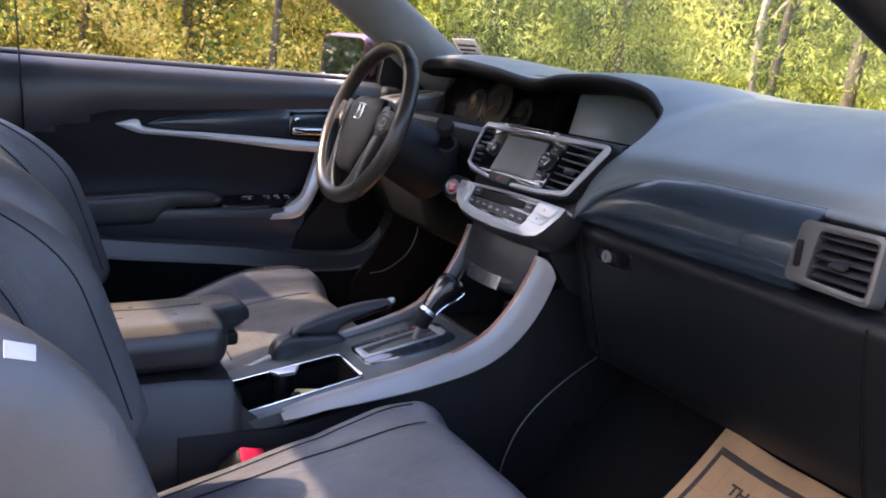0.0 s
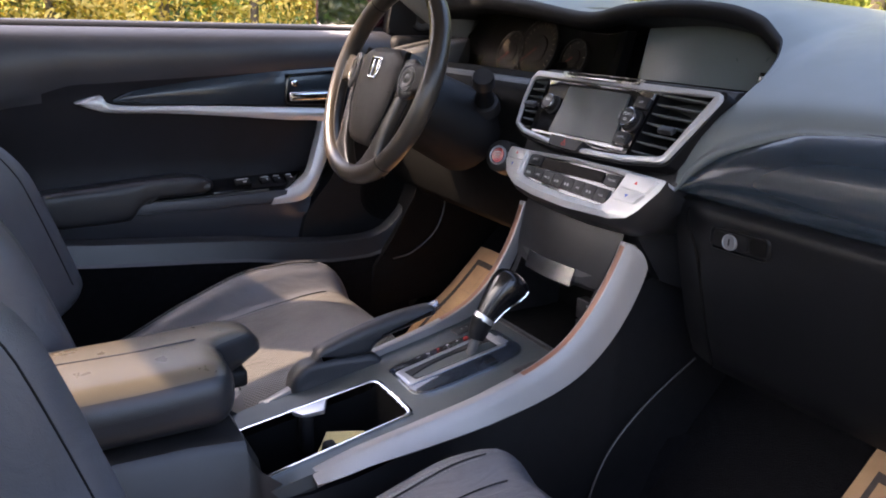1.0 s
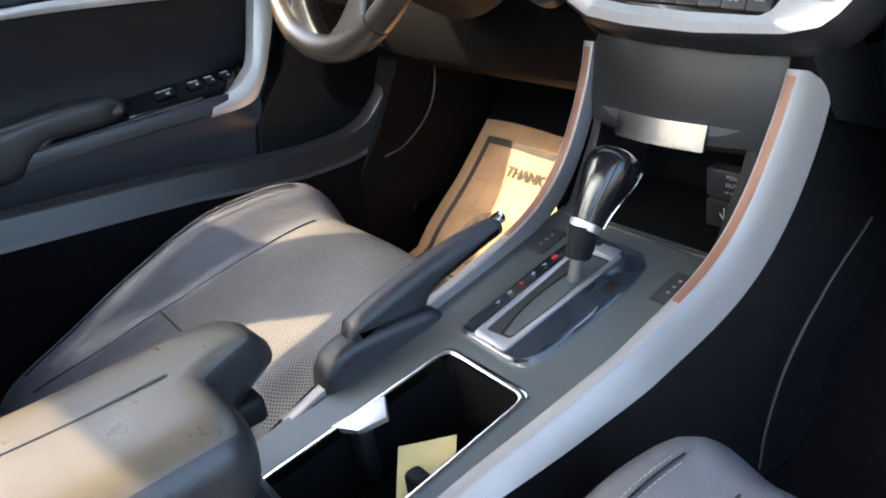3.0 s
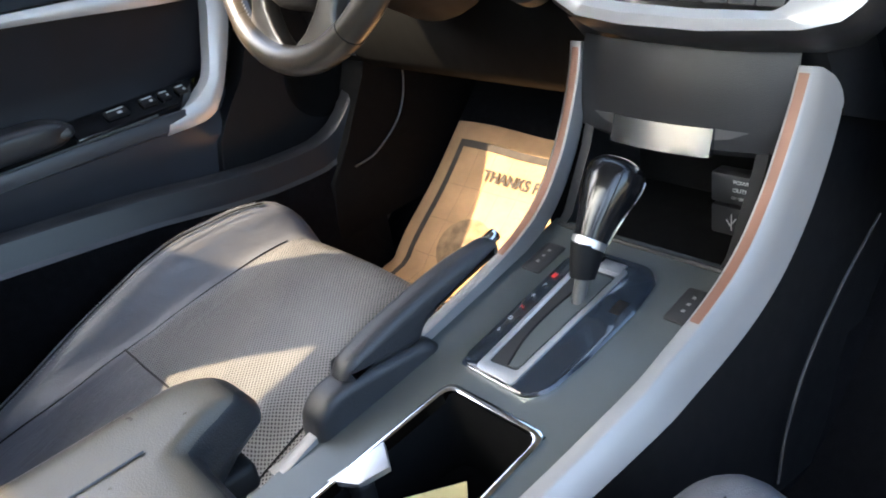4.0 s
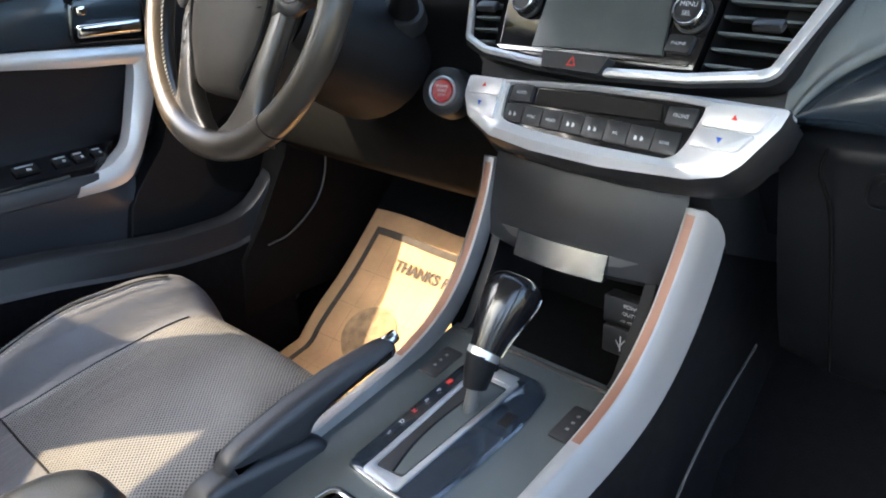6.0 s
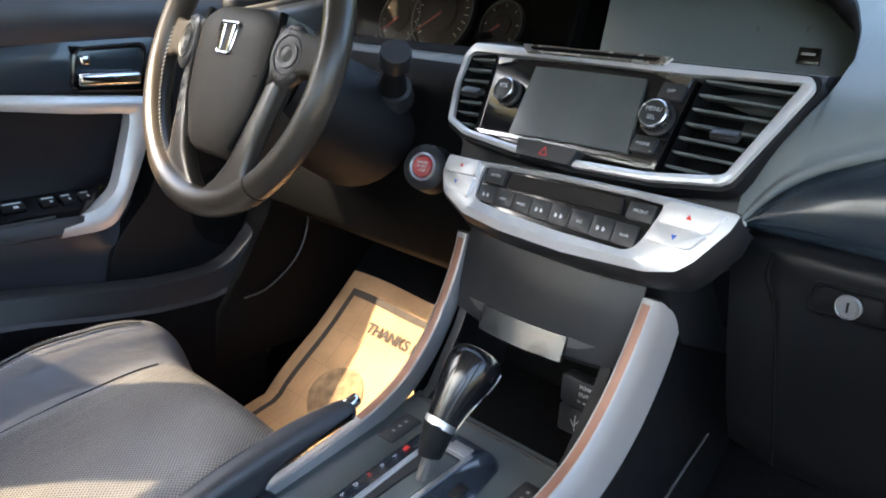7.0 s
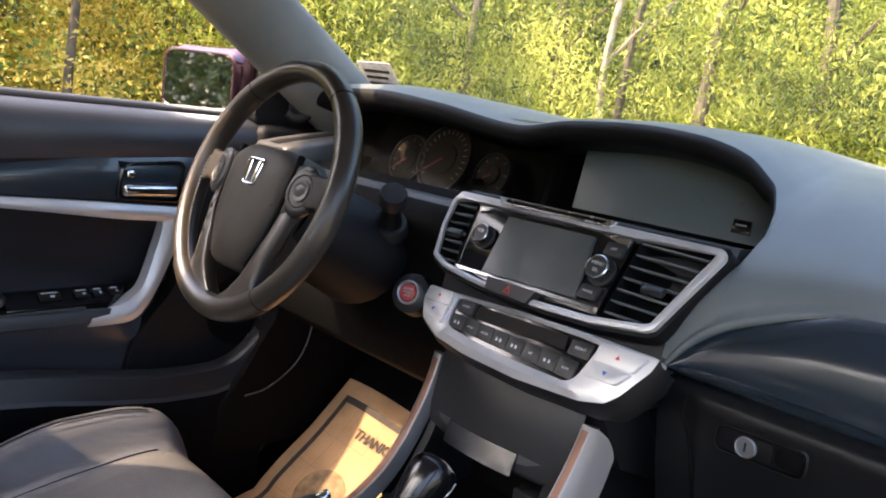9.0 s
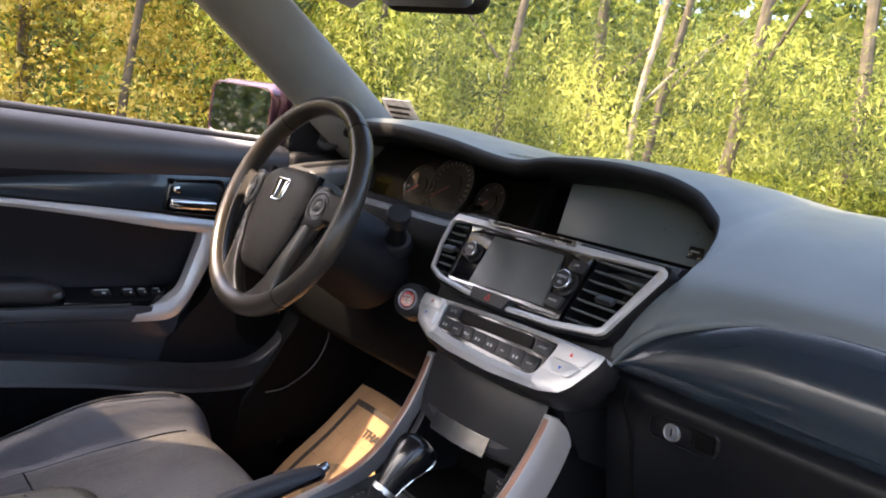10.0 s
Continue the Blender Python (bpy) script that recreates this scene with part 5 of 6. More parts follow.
# console body below the strips
rows_ = []
for y, zt in ((0.20, 0.515), (0.30, 0.512), (0.36, 0.507), (0.42, 0.512), (0.52, 0.532), (0.62, 0.556), (0.70, 0.585), (0.76, 0.625), (0.80, 0.69), (0.83, 0.76), (0.87, 0.78), (1.2, 0.75)):
    w = 0.092 + 0.02 * max(0, (y - 0.6))
    rows_.append([Vector((-w - 0.045, y, 0.28)), Vector((-w - 0.030, y, 0.40)), Vector((-w - 0.014, y, zt - 0.04)), Vector((-w - 0.008, y, zt - 0.02))])
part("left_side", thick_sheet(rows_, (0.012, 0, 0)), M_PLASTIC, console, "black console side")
# mirrored copy in a darker black, with the passenger side's shade in it
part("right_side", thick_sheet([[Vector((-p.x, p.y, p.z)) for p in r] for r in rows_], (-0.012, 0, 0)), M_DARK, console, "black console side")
# top plate around the cup holders and the shifter
def con(x, y, off=0.0):
    return Vector((x, y, con_z(y) + off))


def con_loop(pts, r, off=0.0, seg=5):
    return [con(p[0], p[1], off) for p in round_loop(pts, r, seg)]


UPN = Vector((0, -0.21, 1)).normalized()
cup = [(-0.060, 0.300), (0.064, 0.300), (0.070, 0.514), (-0.038, 0.514)]
part("top_plate", ring_frame([con(x, y) for x, y in grow([(-0.112, 0.250), (0.092, 0.250), (0.106, 0.525), (-0.110, 0.525)], 6)], [con(x, y) for x, y in grow([(-0.064, 0.296), (0.068, 0.296), (0.074, 0.519), (-0.042, 0.519)], 6)], UPN, 0.02), M_PLATE, console, "grey satin plate round the cup holders")
part("front_plate", prism([con(x, y) for x, y in [(-0.110, 0.525), (0.106, 0.525), (0.108, 0.62), (0.110, 0.755), (-0.110, 0.755), (-0.110, 0.62)]], -UPN * 0.02), M_PLATE, console, "grey satin plate round the gear selector")
part("cup_rim", ring_frame(con_loop([(-0.065, 0.295), (0.069, 0.295), (0.076, 0.520), (-0.043, 0.520)], 0.014, 0.003), con_loop([(-0.059, 0.300), (0.063, 0.300), (0.070, 0.514), (-0.037, 0.514)], 0.012, 0.003), UPN, 0.012, 0.001), M_CHROME, console, "polished rim of the cup holders")
well = part("cup_well", loft([con_loop(cup, 0.012, 0.0), con_loop(cup, 0.02, -0.085), [con(0.0, 0.41, -0.086)] * 24], ring=True), M_RECESS, console, "deep cup holder well, blackened for its shade")
for x in (-0.038, 0.052):
    part("spring_tab", block(con(x, 0.405, -0.03), (0.022, 0.018, 0.06), 0.006, 5), M_DARK, console, "black spring tab between the cup holders")
part("rim_bridge", prism([con(x, y, 0.0035) for x, y in [(-0.058, 0.385), (-0.030, 0.398), (-0.020, 0.425), (-0.046, 0.440)]], -UPN * 0.006, 0.001), M_SATIN, console, "polished tab of the rim")
# bay in front of the shifter
bay = bmesh.new()
loft([[Vector((-0.112, y, z)), Vector((-0.110, y, z2)), Vector((0.112, y, z2)), Vector((0.114, y, z))] for y, z, z2 in ((0.745, 0.612, 0.594), (0.77, 0.650, 0.590), (0.80, 0.695, 0.588), (0.88, 0.72, 0.585), (0.905, 0.72, 0.588))], bm=bay)
bay.faces.new([bay.verts.new(p) for p in ((-0.112, 0.905, 0.72), (0.114, 0.905, 0.72), (0.112, 0.905, 0.585), (-0.110, 0.905, 0.585))])
part("storage_bay", bay, M_RECESS, console, "open storage bay, blackened for its shade")
part("bay_lip", tube([Vector((x, 0.746, 0.597)) for x in np.linspace(-0.095, 0.098, 6)], 0.0028, 8), M_BUTTON, console)
# drawer above the bay, with its metal handle
rows_ = []
for i in range(13):
    x = -0.110 + 0.230 * i / 12
    bow = -0.018 * (1 - ((x - 0.0) / 0.11) ** 2)
    rows_.append([Vector((x, 0.828 + bow, 0.783)), Vector((x, 0.824 + bow, 0.776)), Vector((x, 0.818 + bow, 0.745)), Vector((x, 0.812 + bow, 0.715)), Vector((x, 0.811 + bow, 0.690)), Vector((x, 0.820 + bow, 0.682)), Vector((x, 0.86, 0.683))])
drawer = part("drawer_front", loft(rows_), M_PLASTIC, console, "black curved drawer front")


def on_drawer(x, z, off=0.0):
    return Vector((x, 0.812 - 0.018 * (1 - (x / 0.11) ** 2) + (z - 0.71) * 0.12 - off, z))


pull = []
for x in np.linspace(-0.056, 0.056, 25):
    lo_, hi_ = 0.6855, 0.7115
    pull.append([on_drawer(x, lo_ + (hi_ - lo_) * v, 0.0075 - 0.0050 * v) for v in np.linspace(0, 1, 9)])
part("drawer_handle", thick_sheet(pull, (0, 0.008, 0)), M_PULL, drawer, "polished metal pull")
for s in (-1, 1):
    part("handle_hollow", prism([on_drawer(s * x, z, 0.001) for x, z in [(0.057, 0.711), (0.086, 0.7085), (0.070, 0.7020), (0.057, 0.7005)]][:: s], (0, 0.002, 0)), M_GUN, drawer)
# outlet and socket panel at the back of the bay
for z0, z1, name in ((0.6245, 0.657, "outlet_cover"), (0.590, 0.622, "socket_cover")):
    oc = part(name, block((0.075, 0.830, (z0 + z1) / 2), (0.072, 0.02, z1 - z0), 0.003, 4), M_BUTTON, console, "black cover with white lettering")
    if name == "outlet_cover":
        for t, dz in (("POWER", 0.010), ("OUTLET", 0.0015)):
            letters(t, 0.0060, pose(0.074, 0.8195, 0.640 + dz, 90, 0, 0), M_LEGEND, "legend", oc)
        letters("12V 180W MAX", 0.0038, pose(0.074, 0.8195, 0.633, 90, 0, 0), M_LEGEND, "legend", oc)
    else:
        letters("AUX", 0.0065, pose(0.098, 0.8195, 0.603, 90, 0, 0), M_LEGEND, "legend", oc)
        part("socket_symbol", merge(block((0.062, 0.8195, 0.606), (0.0012, 0.0006, 0.018), 0.0002, 0), block((0.065, 0.8195, 0.608), (0.0012, 0.0006, 0.008), 0.0002, 0, (0, 35, 0)), block((0.059, 0.8195, 0.605), (0.0012, 0.0006, 0.008), 0.0002, 0, (0, -35, 0))), M_LEGEND, oc)
# seat heater switches either side of the shifter
for x in (-0.078, 0.093):
    hs = part("seat_heater_switch", block(con(x, 0.695, -0.0025), (0.026, 0.046, 0.010), 0.003, 4, (12, 0, 0)), M_BUTTON, console, "small black heater switch")
    for k in range(3):
        part("print_bar", block(con(x, 0.686 + 0.009 * k, 0.0028), (0.0035, 0.003, 0.0006), 0.0002, 0, (12, 0, 0)), M_PILLAR, hs)

# gear selector
gear = thing("gear_selector", (0, 0.64, 0.57), "gloss black gear selector on a polished gate plate", "gear lever")
gp = [(-0.050, 0.542), (0.034, 0.540), (0.047, 0.556), (0.053, 0.600), (0.056, 0.665), (0.050, 0.708), (0.036, 0.720), (-0.036, 0.720), (-0.050, 0.700)]
part("gate_plate", prism(con_loop(gp, 0.010, 0.0055), -UPN * 0.008, 0.002), M_GATE, gear, "gloss blue black gate plate")
part("plate_edge", ring_frame(con_loop([(p[0] * 1.03, p[1] + (0.002 if p[1] > 0.6 else -0.002)) for p in gp], 0.010, 0.003), con_loop(gp, 0.010, 0.003), UPN, 0.006), M_CHROME, gear, "polished plate edge")
gslot = [(-0.023, 0.553), (0.009, 0.556), (0.0155, 0.694), (-0.026, 0.694)]
part("gate_frame", ring_frame(con_loop([(-0.030, 0.542), (0.016, 0.541), (0.0215, 0.706), (-0.032, 0.706)], 0.005, 0.0075), con_loop(gslot, 0.004, 0.0070), UPN, 0.006, 0.0012), M_SATIN, gear, "polished gate frame")
part("gate_slide", prism(con_loop(gslot, 0.004, 0.0062), -UPN * 0.002), M_BUTTON, gear, "dark grey sliding cover")
part("slide_cover", prism(con_loop([(-0.003, 0.557), (0.008, 0.559), (0.0145, 0.690), (-0.006, 0.690), (-0.012, 0.63), (-0.011, 0.59)], 0.003, 0.0074), -UPN * 0.002), M_PLATE, gear, "grey curved slide cover")
part("slide_rib", tube(spline([con(x, y, 0.0076) for x, y in ((-0.003, 0.557), (-0.011, 0.59), (-0.012, 0.63), (-0.006, 0.690))], 14), 0.0012, 6), M_DARK, gear)
part("gate_end", block(con(0.004, 0.704, 0.0078), (0.026, 0.014, 0.002), 0.0008, 3, (12, 0, 0)), M_SATIN, gear, "bright end of the gate frame")
part("lock_release", block(con(0.042, 0.662, 0.0055), (0.012, 0.018, 0.002), 0.0006, 2, (12, 0, 0)), M_DARK, gear)
for k, t in enumerate("PRNDS"):
    letters(t, 0.0065, Matrix.Translation(con(-0.043, 0.656 - 0.017 * k, 0.0068)) @ pose(0, 0, 0, 12, 0, 0), M_REDP if t == "N" else M_LEGEND, "legend", gear)
part("shift_mark", block(con(-0.043, 0.672, 0.0062), (0.005, 0.007, 0.0008), 0.0002, 0, (12, 0, 0)), M_REDP, gear, "small red mark")
G0, G1 = con(0.002, 0.652, 0.004), Vector((0.002, 0.672, 0.632))
part("lever", tube([G0, G0.lerp(G1, 0.5), G1], lambda u: 0.0075, 12, flat=(0.9, 1.0)), M_GUN, gear, "grey metal lever shaft")
part("lever_sleeve", tube(spline([G0.lerp(G1, 0.46), G0.lerp(G1, 0.7), G1 + Vector((0, 0.002, 0.003))], 8), lambda u: 0.0115 + 0.0045 * u, 18, flat=(0.95, 1.2)), M_DARK, gear, "black tapered sleeve")
part("knob_ring", tube([G1 + Vector((0, 0.62, 0.78)) * t for t in (-0.001, 0.0, 0.0055, 0.0065)], lambda u: 0.0162 + 0.0004 * u, 22), M_SATIN, gear, "polished metal ring")
fw = Vector((0, 0.78, -0.62))
sd = Vector((1, 0, 0))
rows_ = []
# y, z, half width, reach to the rear, reach to the front of each section up the knob
for y, z, w, d, e in ((0.6765, 0.6375, 0.0158, 0.0155, 0.0190), (0.684, 0.649, 0.0172, 0.0170, 0.0235), (0.693, 0.662, 0.0192, 0.0186, 0.0300), (0.702, 0.674, 0.0208, 0.0202, 0.0365), (0.710, 0.684, 0.0220, 0.0210, 0.0415), (0.7165, 0.6915, 0.0218, 0.0198, 0.0420), (0.7215, 0.6965, 0.0190, 0.0165, 0.0370), (0.725, 0.6995, 0.0125, 0.0105, 0.0245), (0.726, 0.7003, 0.0005, 0.0005, 0.0005)):
    c = Vector((0.002, y, z))
    rows_.append([c + sd * math.cos(a) * w * (1.0 + 0.16 * max(0.0, min(1.0, (z - 0.645) / 0.03))) + fw * math.sin(a) * (e if math.sin(a) > 0 else d) for a in (2 * math.pi * k_ / 28 for k_ in range(28))])
part("knob", loft(rows_, ring=True, caps=True), M_KNOB, gear, "gloss black knob")
ac = []
for k_, a in zip(range(0, 6), (0.75, 0.8, 0.85, 0.9, 0.95, 1.0)):
    row = rows_[k_]
    c = sum(row, Vector()) / len(row)
    p = row[int(28 * a / (2 * math.pi))]
    ac.append(c + (p - c) * 1.01)
part("knob_accent", tube(spline(ac, 14), 0.0014, 8), M_CHROME, gear, "polished accent line")
part("button_line", tube([(sum(r, Vector()) / len(r)) + (r[25] - sum(r, Vector()) / len(r)) * 1.002 for r in rows_[1:6]], 0.0006, 6), M_DARK, gear)

# handbrake
brake = thing("handbrake", (-0.11, 0.50, 0.54), "black handbrake lever with a chrome release button", "handbrake")
def pillow(loop, x0, x1, r, n=6):
    """A solid with the outline loop in side view and well rounded flanks; it leans a little towards the console at the front."""
    pts = spline([(0, *p) for p in loop] + [(0, *loop[0])], len(loop) * 5 + 1)[:-1]
    m = len(pts)
    area = sum(pts[i].y * pts[(i + 1) % m].z - pts[(i + 1) % m].y * pts[i].z for i in range(m))
    nrm = []
    for i in range(m):
        d = (pts[(i + 1) % m] - pts[i - 1]).normalized()
        nrm.append(Vector((0, -d.z, d.y)) * (1 if area > 0 else -1))
    rows_ = []
    for a in [math.pi / 2 * k / n for k in range(n + 1)] + [math.pi / 2 * k / n for k in range(n, -1, -1)]:
        first = len(rows_) <= n
        x = x0 + r - r * math.cos(a) if first else x1 - r + r * math.cos(a)
        rows_.append([Vector((x + 0.07 * (p.y - 0.5), p.y, p.z)) + q * r * (1 - math.sin(a)) for p, q in zip(pts, nrm)])
    return loft(rows_, ring=True, caps=True)


BASE = [(y + 0.005, z) for y, z in [(0.401, 0.528), (0.405, 0.546), (0.417, 0.560), (0.434, 0.567), (0.46, 0.569), (0.50, 0.568), (0.534, 0.565), (0.549, 0.548), (0.553, 0.522), (0.50, 0.508), (0.43, 0.500), (0.403, 0.505)]]
part("base_cover", pillow(BASE, -0.127, -0.089, 0.011), M_RUBBER, brake, "black moulded base cover")
GRIP = [(0.444, 0.570), (0.450, 0.5655), (0.475, 0.5645), (0.505, 0.5640), (0.532, 0.566), (0.542, 0.578), (0.556, 0.586), (0.580, 0.594), (0.608, 0.603), (0.630, 0.610), (0.641, 0.613), (0.644, 0.621), (0.637, 0.629), (0.610, 0.6275), (0.581, 0.624), (0.533, 0.613), (0.486, 0.598), (0.455, 0.585)]
part("grip", pillow(GRIP, -0.124, -0.093, 0.0125, 8), M_RUBBER, brake, "black vinyl grip")
bt, bd = Vector((-0.1005, 0.641, 0.6235)), Vector((0.05, 0.93, 0.30)).normalized()
part("release_button", tube([bt - bd * 0.004, bt + bd * 0.006, bt + bd * 0.010, bt + bd * 0.012], lambda u: 0.0072 - 0.002 * max(0, u - 0.6), 16), M_CHROME, brake, "chrome release button")

# armrest on the rear of the console
def arm_shape(p):
    q = p.copy()
    lobe = max(0.0, min(1.0, (0.012 - q.x) / 0.035))
    lobe = lobe * lobe * (3 - 2 * lobe)
    if q.y > 0.08:
        k = (q.y - 0.08) / 0.105
        high = max(0.0, min(1.0, (q.z + 0.030) / 0.030))
        q.y += 0.058 * lobe * k * high
        q.z += 0.006 * k * high
    q.z += 0.006 * (1 - (q.x / 0.09) ** 2)
    return q + Vector((-0.014, 0.100, 0.623))


arm_bm = rblock((0.178, 0.37, 0.076), 0.032, 19, arm_shape)
# faces not turned upward take a darker material: flank shade put into colour
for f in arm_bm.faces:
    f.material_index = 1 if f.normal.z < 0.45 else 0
arm = part("armrest", arm_bm, [M_ARM, M_PADDING], console, "padded leather armrest lid with shade painted into its flank")
part("armrest_seam", tube([Vector((-0.030 + 0.01 * u, -0.06 + 0.34 * u, 0.6672 + 0.006 * max(0, (0.34 * u - 0.24) / 0.105))) for u in np.linspace(0, 0.93, 14)], 0.0010, 6), M_PADDING, arm, "sewn seam")
part("armrest_latch", block((-0.045, 0.305, 0.606), (0.06, 0.03, 0.024), 0.006, 5), M_DARK, console, "black lid latch")
rows_ = []
for y, zt in ((-0.25, 0.585), (0.05, 0.585), (0.22, 0.582), (0.285, 0.575), (0.30, 0.545), (0.33, 0.516), (0.37, 0.505)):
    rows_.append([Vector((-0.135, y, 0.25)), Vector((-0.118, y, 0.42)), Vector((-0.108, y, zt - 0.012)), Vector((-0.098, y, zt)), Vector((0.082, y, zt)), Vector((0.092, y, zt - 0.012)), Vector((0.105, y, 0.42)), Vector((0.125, y, 0.25))])
part("console_box", loft(rows_[:4] + rows_[4:5], ring=True, caps=True), M_PLASTIC, console, "black storage box under the armrest")
for side in (slice(5, 8), slice(0, 3)):
    part("rear_cheek", loft([r[side] for r in rows_[3:]]), M_PLASTIC, console)
# card lying in the cup holder
lone("parking_card", prism([con(x, y, o) for x, y, o in ((0.036, 0.388, -0.030), (-0.008, 0.424, -0.024), (0.028, 0.466, -0.024), (0.066, 0.430, -0.032))], (0, 0, -0.0015)), M_TAN, "yellowish card lying in the cup holder", "card")

# thin light seam along the tunnel side of the passenger footwell
seam = spline([(0.137, 0.99, 0.560), (0.137, 0.90, 0.508), (0.138, 0.83, 0.448), (0.139, 0.795, 0.383), (0.139, 0.785, 0.33)], 30)
part("carpet_edge", tube(seam, 0.0016, 6), M_GUN, console, "thin grey edge of the tunnel carpet")

# ---- driver's door ----
door = thing("door_1", (-0.80, 0.4, 0.45), "closed black car door with silver trim and glossy panel", "car door", "structure")
DOOR_PROFILE = [(1.030, -0.800), (1.026, -0.775), (1.012, -0.757), (0.985, -0.750), (0.955, -0.752), (0.94, -0.764), (0.90, -0.772), (0.86, -0.774), (0.82, -0.786), (0.76, -0.796), (0.722, -0.796), (0.702, -0.787), (0.692, -0.762), (0.688, -0.738), (0.685, -0.731), (0.678, -0.728), (0.662, -0.729), (0.659, -0.733), (0.630, -0.737), (0.612, -0.745), (0.58, -0.752), (0.50, -0.760), (0.42, -0.765)]


def door_x(z):
    for (za, xa), (zb, xb) in zip(DOOR_PROFILE, DOOR_PROFILE[1:]):
        if z <= za and z >= zb:
            return xa + (xb - xa) * (za - z) / (za - zb)
    return DOOR_PROFILE[0][1]


def crease(y):
    """Where the upper pad ends: it climbs towards the front and drops at the rear."""
    return 0.925 - 0.10 * max(0, (0.22 - y) / 0.25) ** 1.2 + 0.03 * max(0, min(1, (y - 0.25) / 0.5))


rows = []
for y in np.linspace(-0.06, 0.99, 44):
    row = []
    sh = crease(y) - 0.945
    for z, x in DOOR_PROFILE:
        zz = z + sh * max(0, 1 - abs(z - 0.945) / 0.07)
        if 0.65 < z < 0.71:
            # the pull ledge fades out in front of the strip and at the rear
            x = x - 0.045 * max(0, min(1, (y - 0.62) / 0.10)) 
        row.append(Vector((x, y, zz)))
    rows.append(row)
dp = thick_sheet(rows, (-0.05, 0, 0))
for f in dp.faces:
    c = f.calc_center_median()
    f.material_index = 1 if 0.697 < c.z < crease(c.y) - 0.012 else 0
part("door_panel", dp, [M_DOOR, M_INSERT], door, "black moulded door panel with a darker insert")
# outer skin below the window
part("outer_skin", loft([[Vector((-0.865 - 0.03 * math.sin(3.0 * (z - 0.3)), y, z)) for z in np.linspace(0.25, 1.02, 8)] for y in np.linspace(-0.1, 1.05, 8)]), M_PAINT, door, "dark plum painted outer skin")
part("window_seal", tube([(-0.806, y, 1.030) for y in np.linspace(-0.05, 0.90, 8)], 0.012, 10, flat=(1.1, 0.7)), M_DARK, door, "black window seal")
part("belt_moulding", tube([(-0.832, y, 1.034) for y in np.linspace(-0.05, 0.95, 8)], 0.010, 10, flat=(1.0, 0.7)), M_GUN, door, "satin moulding along the window")


def on_door(y, z, off):
    return Vector((door_x(z) + off, y, z))


# silver strip: runs forward from its pointed tip, turns at the corner and sweeps down to the pull
S_UP = [(0.215, 0.887), (0.262, 0.899), (0.285, 0.880), (0.40, 0.875), (0.52, 0.871), (0.66, 0.864), (0.752, 0.858), (0.762, 0.847), (0.745, 0.790), (0.715, 0.725), (0.690, 0.684), (0.660, 0.660), (0.588, 0.656)]
S_LO = [(0.215, 0.885), (0.250, 0.872), (0.285, 0.865), (0.40, 0.860), (0.52, 0.850), (0.64, 0.838), (0.708, 0.834), (0.720, 0.826), (0.705, 0.777), (0.684, 0.722), (0.664, 0.702), (0.642, 0.690), (0.600, 0.684)]
up = spline([(0, *p) for p in S_UP], 60)
lo = spline([(0, *p) for p in S_LO], 60)
rows = []
for a, b in zip(up, lo):
    row = []
    for k in range(5):
        t = k / 4
        p = a.lerp(b, t)
        lift = 0.004 + 0.006 * math.sin(math.pi * t)
        base = -0.762 if p.z > 0.83 else -0.762 + 0.026 * (0.83 - p.z) / 0.17
        row.append(Vector((base + lift, p.y, p.z)))
    rows.append(row)
part("silver_strip", thick_sheet(rows, (-0.03, 0, 0)), M_FRAME, door, "satin silver trim strip")
# glossy inlay above the strip, with the inner handle
rows = []
for i in range(30):
    y = 0.285 + (0.80 - 0.285) * i / 29
    t = i / 29
    top = 0.892 + 0.066 * t ** 0.6
    low = 0.884 - 0.020 * t
    rows.append([Vector((-0.764 + 0.006 * math.sin(math.pi * k / 6), y, low + (top - low) * k / 6)) for k in range(7)])
part("glossy_inlay", thick_sheet(rows, (-0.02, 0, 0)), M_GLOSS, door, "glossy black inlay")
hb = part("handle_recess", ring_frame([Vector((-0.752, p[0], p[1])) for p in round_loop([(0.632, 0.872), (0.750, 0.868), (0.752, 0.945), (0.640, 0.936)], 0.014)], [Vector((-0.752, p[0], p[1])) for p in round_loop([(0.637, 0.876), (0.746, 0.872), (0.748, 0.940), (0.645, 0.932)], 0.012)], (1, 0, 0), 0.03, 0.002), M_PIANO, door, "black recess of the inner handle")
part("recess_back", block((-0.762, 0.693, 0.905), (0.004, 0.112, 0.066), 0.001, 0), M_RECESS, hb)
part("inner_handle", block((-0.748, 0.690, 0.890), (0.016, 0.098, 0.020), 0.006, 5), M_CHROME, hb, "chrome inner door handle")
part("lock_knob", block((-0.752, 0.655, 0.918), (0.010, 0.016, 0.014), 0.004, 4), M_CHROME, hb)
# pull pocket and window switches on the ledge
rows = []
for y in list(np.linspace(-0.06, 0.28, 14)) + list(np.linspace(0.295, 0.35, 8)) + list(np.linspace(0.37, 0.44, 6)) + [0.45, 0.458, 0.463, 0.465]:
    end = min(1.0, max(0.0, (0.466 - y) / 0.03)) ** 0.5
    top = lerp_table([(-0.06, 0.705), (0.19, 0.721), (0.40, 0.733), (0.47, 0.726)], y)[0]
    low = lerp_table([(-0.06, 0.640), (0.29, 0.648), (0.315, 0.675), (0.345, 0.692), (0.47, 0.692)], y)[0]
    mid, hgt = (top + low) / 2, (top - low) / 2 * (0.15 + 0.85 * end)
    deep = 0.030 * (0.3 + 0.7 * end)
    rows.append([Vector((-0.752 + q[0] * deep, y, mid + q[1] * hgt)) for q in round_loop([(-1, -1), (1, -1), (1, 1), (-1, 1)], 0.55, 5)])
